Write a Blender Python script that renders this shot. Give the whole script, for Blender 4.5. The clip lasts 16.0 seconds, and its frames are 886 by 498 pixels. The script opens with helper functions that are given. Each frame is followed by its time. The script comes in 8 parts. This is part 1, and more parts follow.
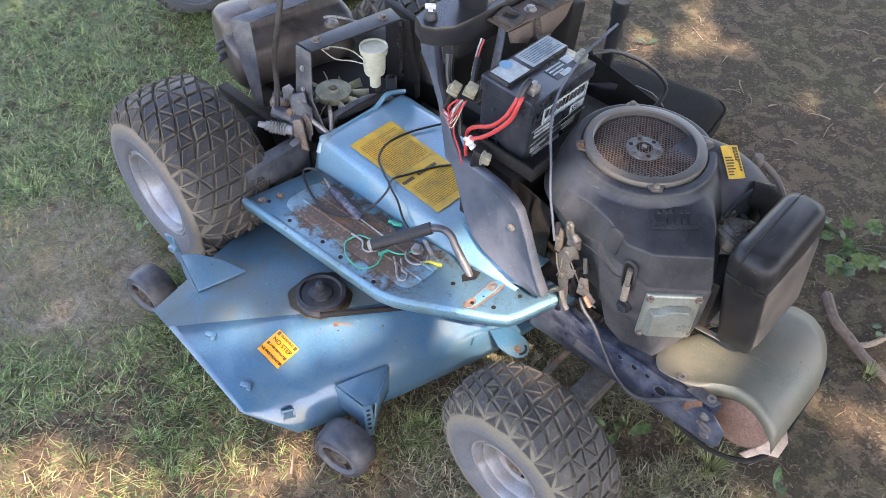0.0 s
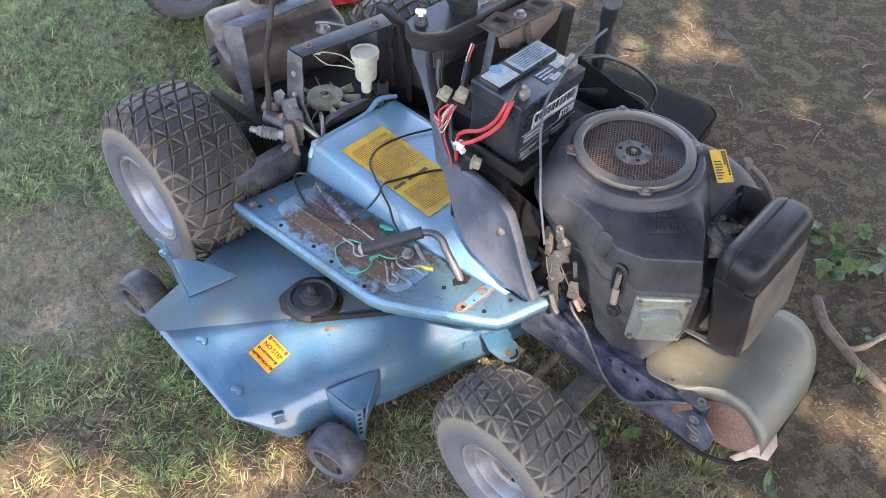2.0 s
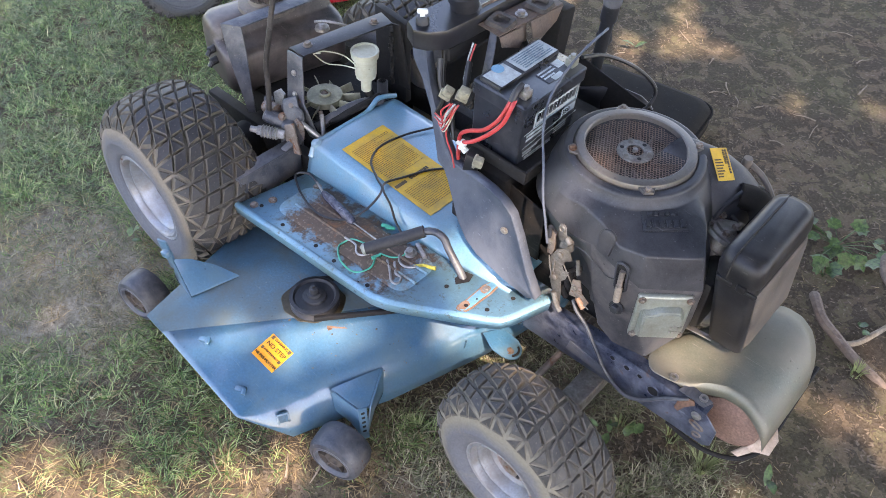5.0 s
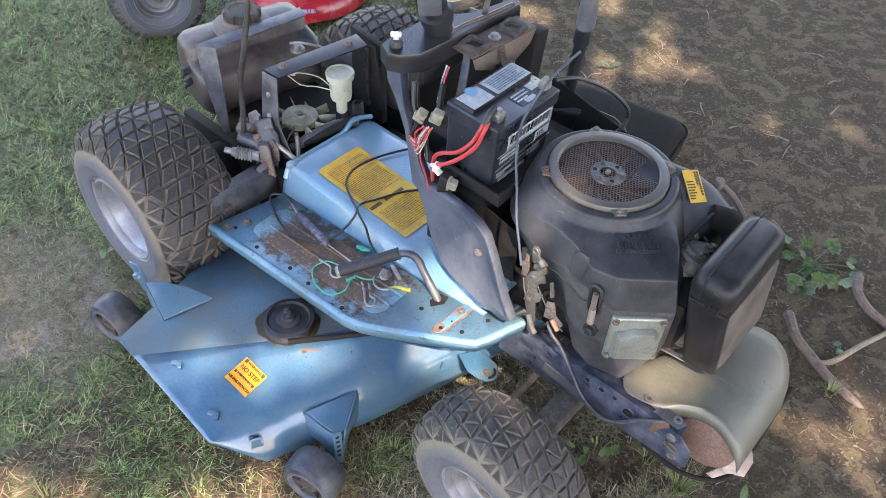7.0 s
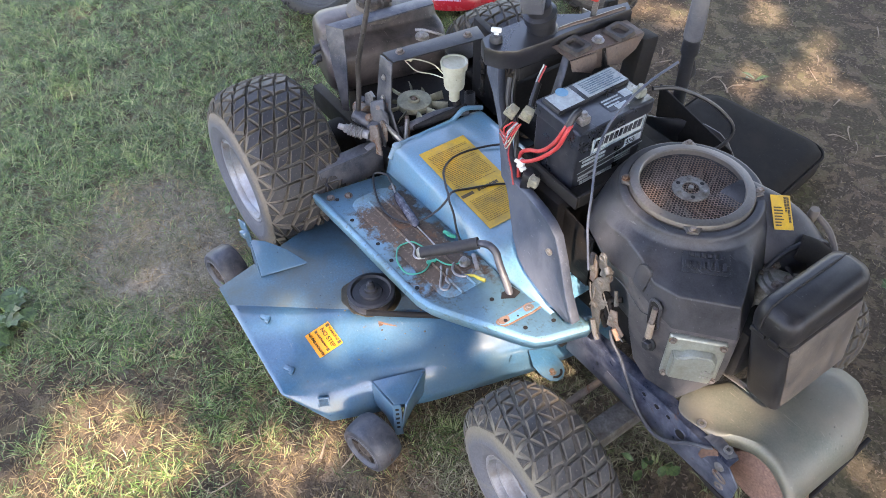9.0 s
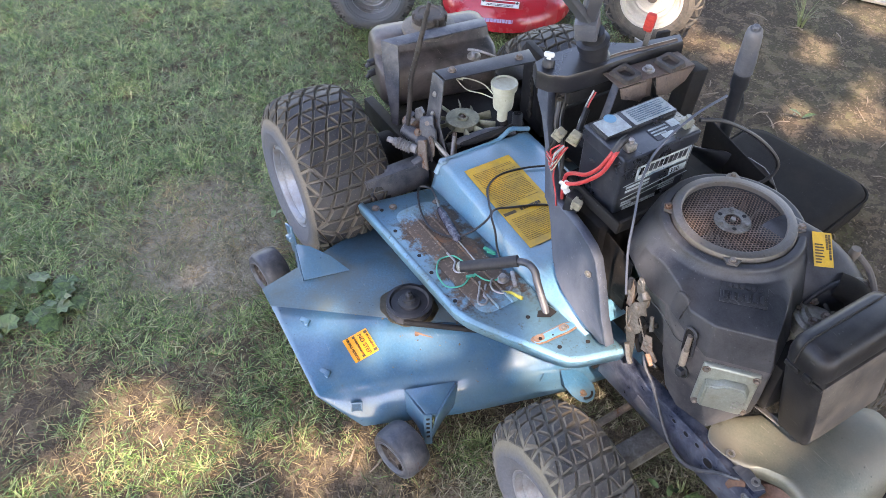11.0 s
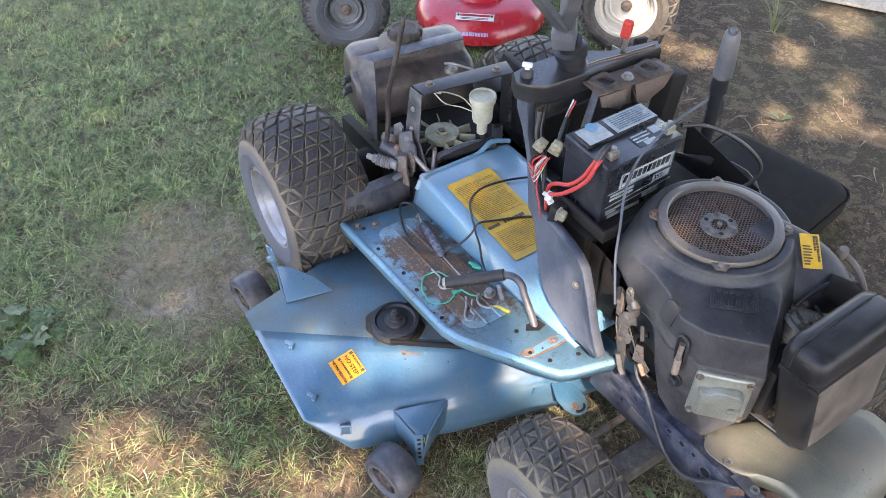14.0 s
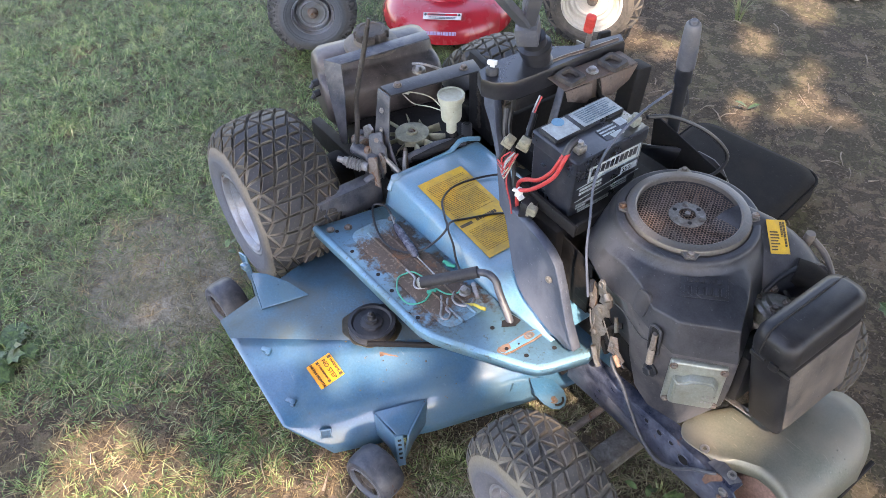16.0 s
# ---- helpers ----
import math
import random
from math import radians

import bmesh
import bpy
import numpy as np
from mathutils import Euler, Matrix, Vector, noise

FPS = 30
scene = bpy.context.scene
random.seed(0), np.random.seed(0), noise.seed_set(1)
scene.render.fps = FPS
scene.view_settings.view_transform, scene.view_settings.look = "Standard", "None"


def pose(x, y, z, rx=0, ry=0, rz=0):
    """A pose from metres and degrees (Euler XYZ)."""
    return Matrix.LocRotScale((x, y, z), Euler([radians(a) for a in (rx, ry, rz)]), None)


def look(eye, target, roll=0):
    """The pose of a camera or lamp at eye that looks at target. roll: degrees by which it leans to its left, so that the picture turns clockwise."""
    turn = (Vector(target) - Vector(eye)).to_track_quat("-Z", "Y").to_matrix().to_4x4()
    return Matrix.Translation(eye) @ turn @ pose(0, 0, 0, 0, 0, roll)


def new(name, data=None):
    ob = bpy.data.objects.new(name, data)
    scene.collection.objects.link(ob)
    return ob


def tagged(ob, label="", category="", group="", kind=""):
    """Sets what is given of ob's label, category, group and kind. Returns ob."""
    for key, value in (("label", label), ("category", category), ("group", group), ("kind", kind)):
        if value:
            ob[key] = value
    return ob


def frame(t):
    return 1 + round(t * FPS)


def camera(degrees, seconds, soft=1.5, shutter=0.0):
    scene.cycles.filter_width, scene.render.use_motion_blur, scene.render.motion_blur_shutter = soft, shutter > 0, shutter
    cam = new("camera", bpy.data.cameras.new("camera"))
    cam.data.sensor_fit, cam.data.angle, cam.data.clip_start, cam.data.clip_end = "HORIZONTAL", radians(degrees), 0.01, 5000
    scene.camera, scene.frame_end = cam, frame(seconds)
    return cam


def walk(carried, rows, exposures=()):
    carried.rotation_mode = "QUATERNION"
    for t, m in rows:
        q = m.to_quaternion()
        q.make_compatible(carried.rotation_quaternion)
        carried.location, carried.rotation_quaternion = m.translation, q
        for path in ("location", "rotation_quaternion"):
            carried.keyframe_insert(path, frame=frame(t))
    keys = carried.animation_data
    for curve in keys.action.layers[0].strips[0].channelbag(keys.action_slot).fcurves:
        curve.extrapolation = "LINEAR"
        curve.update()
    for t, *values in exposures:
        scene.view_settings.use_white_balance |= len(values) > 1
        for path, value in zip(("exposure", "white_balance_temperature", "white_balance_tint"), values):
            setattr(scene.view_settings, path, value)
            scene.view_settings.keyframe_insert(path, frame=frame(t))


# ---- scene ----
cam = camera(58.30, 16.0, soft=0.4)
PATH = [
    (0, (0.8167, -0.8801, 1.601), (-0.1007, 0.1311, 0.14), 1.6),
    (0.5, (0.8346, -0.8884, 1.6), (-0.0889, 0.1175, 0.139), 1.5),
    (1, (0.8415, -0.8903, 1.604), (-0.082, 0.1248, 0.149), 1.6),
    (1.5, (0.8369, -0.885, 1.601), (-0.0857, 0.1322, 0.148), 1.7),
    (2, (0.8274, -0.8787, 1.6), (-0.0894, 0.1501, 0.151), 1.9),
    (2.5, (0.8167, -0.8694, 1.597), (-0.0912, 0.1659, 0.146), 1.5),
    (3, (0.8136, -0.8735, 1.592), (-0.0758, 0.1726, 0.138), 0.8),
    (3.5, (0.801, -0.8818, 1.595), (-0.0793, 0.1629, 0.135), 1.6),
    (4, (0.8172, -0.8929, 1.601), (-0.0641, 0.1484, 0.139), 2.1),
    (6.3, (0.8009, -0.8938, 1.614), (-0.1142, 0.1604, 0.182), 2.3),
    (6.5, (0.8066, -0.8928, 1.607), (-0.1008, 0.18, 0.184), 2.6),
    (7, (0.8157, -0.8743, 1.615), (-0.0687, 0.2132, 0.189), 3.2),
    (7.5, (0.8852, -0.8338, 1.642), (-0.0438, 0.215, 0.216), 2.8),
    (8, (0.9715, -0.8051, 1.637), (-0.1335, 0.0377, 0.199), -1.4),
    (8.5, (0.9688, -0.7929, 1.652), (-0.1569, -0.0039, 0.199), -1.4),
    (9, (0.947, -0.7708, 1.649), (-0.1847, 0.0143, 0.199), -1.0),
    (9.5, (0.9342, -0.7912, 1.657), (-0.2093, -0.0123, 0.213), 0.0),
    (9.7, (0.9384, -0.8127, 1.657), (-0.2126, -0.0298, 0.221), 0.8),
    (11.8, (0.9648, -0.8004, 1.679), (-0.2543, -0.0793, 0.267), -0.4),
    (12, (0.9555, -0.8111, 1.66), (-0.2654, -0.0757, 0.256), -0.4),
    (12.5, (0.9536, -0.7982, 1.659), (-0.2634, -0.0461, 0.262), -1.2),
    (13, (0.9473, -0.8063, 1.651), (-0.2664, -0.0487, 0.254), -1.0),
    (13.5, (0.9411, -0.7945, 1.654), (-0.2657, -0.019, 0.261), -0.6),
    (14, (0.9431, -0.7953, 1.653), (-0.2594, -0.0095, 0.261), -0.7),
    (14.5, (0.9485, -0.8, 1.653), (-0.24, 0.0047, 0.26), -0.1),
    (15, (0.9479, -0.7886, 1.655), (-0.2344, 0.0242, 0.262), -0.3),
    (15.5, (0.9498, -0.7816, 1.659), (-0.2273, 0.0435, 0.268), -1.1),
    (16, (0.9546, -0.7827, 1.654), (-0.2196, 0.0423, 0.261), -1.6),
]
walk(cam, [(t, look(eye, target, roll)) for t, eye, target, roll in PATH],
     exposures=[(0, 2.84, 7750, 23), (16, 2.79, 7750, 23)])

# ---------- world, sun, exposure ----------
from mathutils.bvhtree import BVHTree

SUN_EL, SUN_AZ = radians(52), radians(-35)      # azimuth measured from +x towards +y
sun_dir = Vector((math.cos(SUN_EL) * math.cos(SUN_AZ), math.cos(SUN_EL) * math.sin(SUN_AZ), math.sin(SUN_EL)))
world = bpy.data.worlds.new("sky")
scene.world = world
world.use_nodes = True
wn = world.node_tree.nodes
sky = wn.new("ShaderNodeTexSky")
sky.sky_type, sky.sun_disc = "NISHITA", False
sky.sun_elevation, sky.sun_rotation = SUN_EL, math.pi / 2 - SUN_AZ
wn["Background"].inputs["Strength"].default_value = 0.15
world.node_tree.links.new(sky.outputs[0], wn["Background"].inputs["Color"])
sun = new("sun", bpy.data.lights.new("sun", "SUN"))
sun.data.energy, sun.data.angle, sun.data.color = 2.0, radians(0.6), (1.0, 0.93, 0.82)
sun.matrix_world = look(sun_dir * 20, (0, 0, 0))


# ---------- materials ----------
def nodes_of(name):
    m = bpy.data.materials.new(name)
    m.use_nodes = True
    nt = m.node_tree
    return m, nt, nt.nodes["Principled BSDF"]


def tex_noise(nt, coord, scale, detail=4.0, rough=0.6, dist=0.0):
    n = nt.nodes.new("ShaderNodeTexNoise")
    n.inputs["Scale"].default_value, n.inputs["Detail"].default_value = scale, detail
    n.inputs["Roughness"].default_value, n.inputs["Distortion"].default_value = rough, dist
    nt.links.new(coord, n.inputs["Vector"])
    return n.outputs["Fac"]


def ramp(nt, fac, a, b, lo=(0, 0, 0, 1), hi=(1, 1, 1, 1)):
    r = nt.nodes.new("ShaderNodeValToRGB")
    r.color_ramp.elements[0].position, r.color_ramp.elements[1].position = a, b
    r.color_ramp.elements[0].color, r.color_ramp.elements[1].color = lo, hi
    nt.links.new(fac, r.inputs["Fac"])
    return r.outputs["Color"]


def mix(nt, fac, a, b, mode="MIX"):
    n = nt.nodes.new("ShaderNodeMix")
    n.data_type, n.blend_type = "RGBA", mode
    for socket, value in ((n.inputs[0], fac), (n.inputs[6], a), (n.inputs[7], b)):
        if isinstance(value, bpy.types.NodeSocket):
            nt.links.new(value, socket)
        elif isinstance(value, (int, float)):
            socket.default_value = value
        else:
            socket.default_value = (*value[:3], 1)
    return n.outputs[2]


def bump(nt, bsdf, height, strength=0.3, distance=0.002):
    b = nt.nodes.new("ShaderNodeBump")
    b.inputs["Strength"].default_value, b.inputs["Distance"].default_value = strength, distance
    nt.links.new(height, b.inputs["Height"])
    nt.links.new(b.outputs["Normal"], bsdf.inputs["Normal"])


def place(nt):
    return nt.nodes.new("ShaderNodeTexCoord").outputs["Object"]


def worn(name, base, rough=0.5, metal=0.0, dirt=(0.16, 0.13, 0.10), amount=0.5, scale=9.0, fine=160.0, relief=0.15, rust=0.0,
         rust_scale=14.0, vary=0.25, coat=0.0, coat_rough=0.12, spec=0.5, dent=0.0):
    """Paint, plastic or metal with dust in clouds, fine speckle, scratches of relief and, where asked for, rust spots."""
    m, nt, bsdf = nodes_of(name)
    co = place(nt)
    big, small = tex_noise(nt, co, scale, 6, 0.65, 0.4), tex_noise(nt, co, fine, 3, 0.7)
    col = mix(nt, ramp(nt, small, 0.35, 0.7), tuple(c * (1 - vary) for c in base), tuple(min(1, c * (1 + vary)) for c in base))
    dust = ramp(nt, big, 0.60 - 0.25 * amount, 0.80 - 0.1 * amount)
    k = nt.nodes.new("ShaderNodeMath")
    k.operation = "MULTIPLY"
    k.inputs[1].default_value = min(1.0, amount * 1.2)
    nt.links.new(dust, k.inputs[0])
    col = mix(nt, k.outputs[0], col, dirt)
    blot = ramp(nt, tex_noise(nt, co, scale * 4.3, 6, 0.7, 0.6), 0.42, 0.72)
    col = mix(nt, mix(nt, 0.45 * amount, (0, 0, 0), blot), col, tuple(0.5 * (a + d) for a, d in zip(base, dirt)))
    dots = nt.nodes.new("ShaderNodeTexVoronoi")
    dots.inputs["Scale"].default_value = 75
    nt.links.new(co, dots.inputs["Vector"])
    fleck = ramp(nt, dots.outputs["Distance"], 0.07, 0.13, (1, 1, 1, 1), (0, 0, 0, 1))
    sparse = ramp(nt, tex_noise(nt, co, 17, 3, 0.6), 0.50, 0.60)
    fleck = mix(nt, 1.0, fleck, sparse, "MULTIPLY")
    col = mix(nt, mix(nt, min(1.0, 0.8 * amount), (0, 0, 0), fleck), col, tuple(0.5 * c + 0.5 * d + 0.06 for c, d in zip(base, dirt)))
    rgh = ramp(nt, big, 0.3, 0.8, (rough * 0.85,) * 3 + (1,), (min(1, rough * 1.35),) * 3 + (1,))
    chips = nt.nodes.new("ShaderNodeTexVoronoi")
    chips.inputs["Scale"].default_value = 48
    nt.links.new(co, chips.inputs["Vector"])
    chip = ramp(nt, chips.outputs["Distance"], 0.05, 0.12, (1, 1, 1, 1), (0, 0, 0, 1))
    chip = mix(nt, 1.0, chip, ramp(nt, tex_noise(nt, co, 11, 4, 0.7), 0.52, 0.60), "MULTIPLY")
    col = mix(nt, mix(nt, min(1.0, amount), (0, 0, 0), chip), col, tuple(0.35 * c for c in base))
    streak = nt.nodes.new("ShaderNodeMapping")
    streak.inputs["Scale"].default_value = (40, 6, 22)
    streak.inputs["Rotation"].default_value = (0.4, 0.3, 0.7)
    nt.links.new(co, streak.inputs["Vector"])
    scuff = ramp(nt, tex_noise(nt, streak.outputs[0], 2.2, 6, 0.75, 0.3), 0.58, 0.72)
    col = mix(nt, mix(nt, 0.4 * amount, (0, 0, 0), scuff), col, tuple(min(1.0, 0.35 * a + 0.75 * d) for a, d in zip(base, dirt)))
    hair = nt.nodes.new("ShaderNodeMapping")
    hair.inputs["Scale"].default_value = (16, 150, 60)
    hair.inputs["Rotation"].default_value = (0.5, -0.6, 0.35)
    nt.links.new(co, hair.inputs["Vector"])
    thin = ramp(nt, tex_noise(nt, hair.outputs[0], 1.7, 2, 0.5, 0.25), 0.69, 0.73)
    col = mix(nt, mix(nt, 0.55 * amount, (0, 0, 0), thin), col, tuple(min(1.0, 1.25 * d + 0.02) for d in dirt))
    if rust > 0:
        spot = ramp(nt, tex_noise(nt, co, rust_scale, 8, 0.7, 0.8), 0.74 - 0.28 * rust, 0.80 - 0.26 * rust)
        brown = mix(nt, tex_noise(nt, co, 90, 4), (0.040, 0.021, 0.013), (0.20, 0.095, 0.048))
        col = mix(nt, spot, col, brown)
        rgh = mix(nt, spot, rgh, (0.9, 0.9, 0.9))
        if metal > 0:
            nt.links.new(mix(nt, spot, (metal,) * 3, (0, 0, 0)), bsdf.inputs["Metallic"])
    if rust <= 0 or metal <= 0:
        bsdf.inputs["Metallic"].default_value = metal
    nt.links.new(col, bsdf.inputs["Base Color"])
    nt.links.new(rgh, bsdf.inputs["Roughness"])
    bsdf.inputs["Specular IOR Level"].default_value = spec
    bsdf.inputs["Coat Weight"].default_value, bsdf.inputs["Coat Roughness"].default_value = coat, coat_rough
    bump(nt, bsdf, small, relief, 0.001)
    if dent:
        wave = nt.nodes.new("ShaderNodeBump")
        wave.inputs["Strength"].default_value, wave.inputs["Distance"].default_value = 1.0, dent
        nt.links.new(tex_noise(nt, co, 6.5, 2, 0.4, 0.3), wave.inputs["Height"])
        nt.links.new(wave.outputs["Normal"], bsdf.inputs["Normal"].links[0].from_node.inputs["Normal"])
        nt.links.new(wave.outputs["Normal"], bsdf.inputs["Coat Normal"])
    return m


BLUE = worn("blue_paint", (0.080, 0.226, 0.334), 0.36, 0.0, (0.15, 0.225, 0.265), 0.8, 9, 220, 0.08, 0.30, 24, 0.16, 1.0, 0.14, dent=0.008)
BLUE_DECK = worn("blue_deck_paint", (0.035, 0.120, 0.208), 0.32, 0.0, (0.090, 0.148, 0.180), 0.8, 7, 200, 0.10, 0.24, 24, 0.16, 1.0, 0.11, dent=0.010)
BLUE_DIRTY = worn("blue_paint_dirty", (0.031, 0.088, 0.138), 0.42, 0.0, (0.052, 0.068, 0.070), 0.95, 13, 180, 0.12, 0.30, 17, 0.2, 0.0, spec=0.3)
BLACK_METAL = worn("black_metal", (0.014, 0.016, 0.021), 0.48, 0.0, (0.075, 0.075, 0.078), 0.5, 11, 200, 0.1, 0.18, 24, 0.2)
BLACK_WORN = worn("black_worn_metal", (0.024, 0.030, 0.043), 0.40, 0.0, (0.125, 0.122, 0.124), 0.8, 17, 140, 0.18, 0.38, 24, 0.3)
RAIL = worn("chipped_navy_steel", (0.018, 0.024, 0.044), 0.30, 0.0, (0.150, 0.165, 0.200), 0.72, 26, 150, 0.2, 0.42, 26, 0.3)
PANEL = worn("grey_side_plastic", (0.050, 0.062, 0.086), 0.50, 0.0, (0.135, 0.145, 0.168), 0.75, 7, 260, 0.08, 0, 14, 0.12, spec=0.35)
PLASTIC = worn("black_engine_plastic", (0.016, 0.018, 0.023), 0.40, 0.0, (0.062, 0.062, 0.068), 0.75, 9, 320, 0.12, 0, 14, 0.40, spec=0.4)
# engine plastic with scuffs and dust, also lightened for light on the near wall
PLASTIC_LIT_SIDE = worn("scuffed_lit_side_plastic", (0.022, 0.023, 0.028), 0.40, 0.0, (0.115, 0.105, 0.102), 0.85, 14, 260, 0.12, 0, 14, 0.3)
PLASTIC_AIR = worn("black_air_box_plastic", (0.010, 0.010, 0.012), 0.38, 0.0, (0.050, 0.047, 0.045), 0.55, 9, 300, 0.12, 0, 14, 0.3, spec=0.3)
PLASTIC_DUST = worn("dusty_plastic", (0.05, 0.047, 0.045), 0.6, 0.0, (0.21, 0.17, 0.13), 1.0, 9, 120, 0.3, 0, 14, 0.25)
DARK = worn("greasy_black", (0.009, 0.009, 0.010), 0.7, 0.0, (0.035, 0.03, 0.026), 0.5, 16, 120, 0.3, 0.15, 24, 0.3, spec=0.3)
MOUNT = worn("dusty_black_rubber", (0.030, 0.027, 0.026), 0.62, 0.0, (0.125, 0.098, 0.078), 0.8, 18, 160, 0.2, 0, 14, 0.25, spec=0.3)
RUBBER = worn("tyre_rubber", (0.060, 0.057, 0.054), 0.8, 0.0, (0.17, 0.145, 0.115), 0.85, 13, 90, 0.35, 0, 14, 0.2, spec=0.3)
RUBBER_DARK = worn("tread_rubber", (0.021, 0.021, 0.024), 0.52, 0.0, (0.080, 0.074, 0.066), 0.5, 7, 160, 0.25, 0, 14, 0.2, spec=0.35)
RUBBER_FRONT = worn("dusty_tread_rubber", (0.033, 0.032, 0.033), 0.56, 0.0, (0.15, 0.137, 0.115), 0.55, 7, 160, 0.25, 0, 14, 0.2, spec=0.35)
LUG_DUST = worn("dusty_lug_edges", (0.090, 0.081, 0.069), 0.75, 0.0, (0.155, 0.135, 0.108), 0.7, 12, 120, 0.3, 0, 14, 0.25, spec=0.25)
RIM_CENTRE = worn("rusty_rim_centre", (0.27, 0.22, 0.205), 0.55, 0.2, (0.20, 0.13, 0.10), 0.8, 22, 160, 0.2, 0.5, 26, 0.2)
RIM = worn("silver_rim_paint", (0.25, 0.285, 0.335), 0.42, 0.4, (0.165, 0.138, 0.115), 0.9, 10, 200, 0.08, 0.42, 16, 0.12)
RIM_FRONT = worn("dirty_rim_paint", (0.27, 0.285, 0.31), 0.45, 0.35, (0.165, 0.135, 0.110), 0.9, 12, 200, 0.15, 0.45, 18, 0.15)
RIM_WHITE = worn("cream_rim_paint", (0.60, 0.55, 0.47), 0.4, 0.0, (0.34, 0.28, 0.22), 0.5, 10, 200, 0.08, 0.22, 16, 0.1)
STEEL = worn("dull_steel", (0.36, 0.35, 0.34), 0.45, 0.8, (0.14, 0.12, 0.10), 0.7, 20, 200, 0.2, 0.3, 30, 0.2)
STEEL_GRIMY = worn("grimy_steel", (0.20, 0.195, 0.185), 0.5, 0.55, (0.075, 0.062, 0.050), 0.95, 30, 200, 0.25, 0.38, 34, 0.3)
STEEL_RUSTY = worn("rusty_steel", (0.20, 0.17, 0.15), 0.6, 0.4, (0.13, 0.10, 0.08), 0.8, 20, 160, 0.3, 0.75, 22, 0.25)
RUST = worn("rust", (0.15, 0.078, 0.05), 0.92, 0.0, (0.08, 0.05, 0.04), 0.7, 25, 180, 0.5, 0, 14, 0.35)
RING = worn("fan_ring_metal", (0.135, 0.128, 0.122), 0.40, 0.6, (0.17, 0.145, 0.12), 0.8, 14, 220, 0.12, 0.2, 24, 0.15)
ALU = worn("cast_aluminium", (0.29, 0.31, 0.275), 0.38, 0.5, (0.20, 0.185, 0.145), 0.65, 22, 200, 0.2, 0.12, 30, 0.12)
SHIELD = worn("grey_green_heat_shield", (0.118, 0.124, 0.098), 0.44, 0.25, (0.19, 0.165, 0.130), 0.75, 8, 260, 0.08, 0.14, 22, 0.14)
NYLON = worn("milky_nylon", (0.44, 0.45, 0.36), 0.45, 0.0, (0.27, 0.25, 0.19), 0.6, 18, 200, 0.05, 0, 14, 0.06)
NYLON_OLD = worn("dusty_nylon_fan", (0.30, 0.295, 0.20), 0.6, 0.0, (0.10, 0.10, 0.078), 0.9, 20, 200, 0.1, 0, 14, 0.15)
WHITE = worn("white_plastic", (0.62, 0.63, 0.62), 0.4, 0.0, (0.34, 0.32, 0.28), 0.55, 20, 200, 0.05, 0, 14, 0.06)
PLUG = worn("dirty_cream_plug", (0.30, 0.29, 0.215), 0.5, 0.0, (0.14, 0.125, 0.10), 0.7, 40, 200, 0.1, 0, 14, 0.15)
TANK = worn("fuel_tank_plastic", (0.026, 0.023, 0.023), 0.38, 0.0, (0.150, 0.122, 0.110), 0.9, 9, 200, 0.1, 0, 14, 0.15)
BATTERY = worn("battery_case", (0.014, 0.017, 0.024), 0.28, 0.0, (0.10, 0.10, 0.105), 0.4, 14, 200, 0.05, 0, 14, 0.15)
RED_RUBBER = worn("red_cable_rubber", (0.46, 0.040, 0.042), 0.45, 0.0, (0.30, 0.12, 0.10), 0.4, 40, 200, 0.05, 0, 14, 0.1)
BLACK_WIRE = worn("black_wire", (0.012, 0.012, 0.014), 0.4, 0.0, (0.05, 0.05, 0.05), 0.4, 40, 200, 0.05, 0, 14, 0.1)
GREEN_WIRE = worn("green_wire", (0.02, 0.34, 0.22), 0.4, 0.0, (0.1, 0.25, 0.2), 0.3, 40, 200, 0.05, 0, 14, 0.1)
RED_PAINT = worn("red_mower_paint", (0.40, 0.014, 0.026), 0.25, 0.0, (0.22, 0.07, 0.06), 0.35, 9, 200, 0.05, 0, 14, 0.1, 0.4)
RED_KNOB = worn("red_knob", (0.52, 0.05, 0.04), 0.45, 0.0, (0.3, 0.12, 0.1), 0.3, 30, 200, 0.1, 0, 14, 0.1)
GREY_ARM = worn("grey_steering_plastic", (0.078, 0.084, 0.100), 0.42, 0.0, (0.21, 0.20, 0.195), 0.5, 12, 260, 0.08, 0, 14, 0.1)
VINYL = worn("black_vinyl", (0.014, 0.013, 0.012), 0.85, 0.0, (0.035, 0.03, 0.025), 0.5, 9, 420, 0.3, 0, 14, 0.2, spec=0.12)
YELLOW_STICKER = worn("yellow_label", (0.58, 0.335, 0.014), 0.5, 0.0, (0.30, 0.20, 0.05), 0.85, 20, 260, 0.05, 0.28, 34, 0.12)
ORANGE_RUST = worn("orange_rust", (0.15, 0.072, 0.040), 0.85, 0.0, (0.20, 0.155, 0.125), 0.9, 34, 200, 0.4, 0, 14, 0.35)
ORANGE_STICKER = worn("orange_label", (0.66, 0.265, 0.010), 0.45, 0.0, (0.36, 0.17, 0.04), 0.6, 30, 260, 0.05, 0.25, 50, 0.1)
PRINT = worn("dark_print", (0.05, 0.035, 0.015), 0.6, 0.0, (0.16, 0.10, 0.03), 0.5, 40, 260, 0.02, 0, 14, 0.2)
FADED_PRINT = worn("faded_print", (0.14, 0.085, 0.018), 0.6, 0.0, (0.36, 0.23, 0.04), 0.7, 30, 260, 0.02, 0, 14, 0.2)
PAPER = worn("pale_label", (0.40, 0.46, 0.47), 0.5, 0.0, (0.20, 0.21, 0.21), 0.9, 34, 240, 0.04, 0, 14, 0.08)
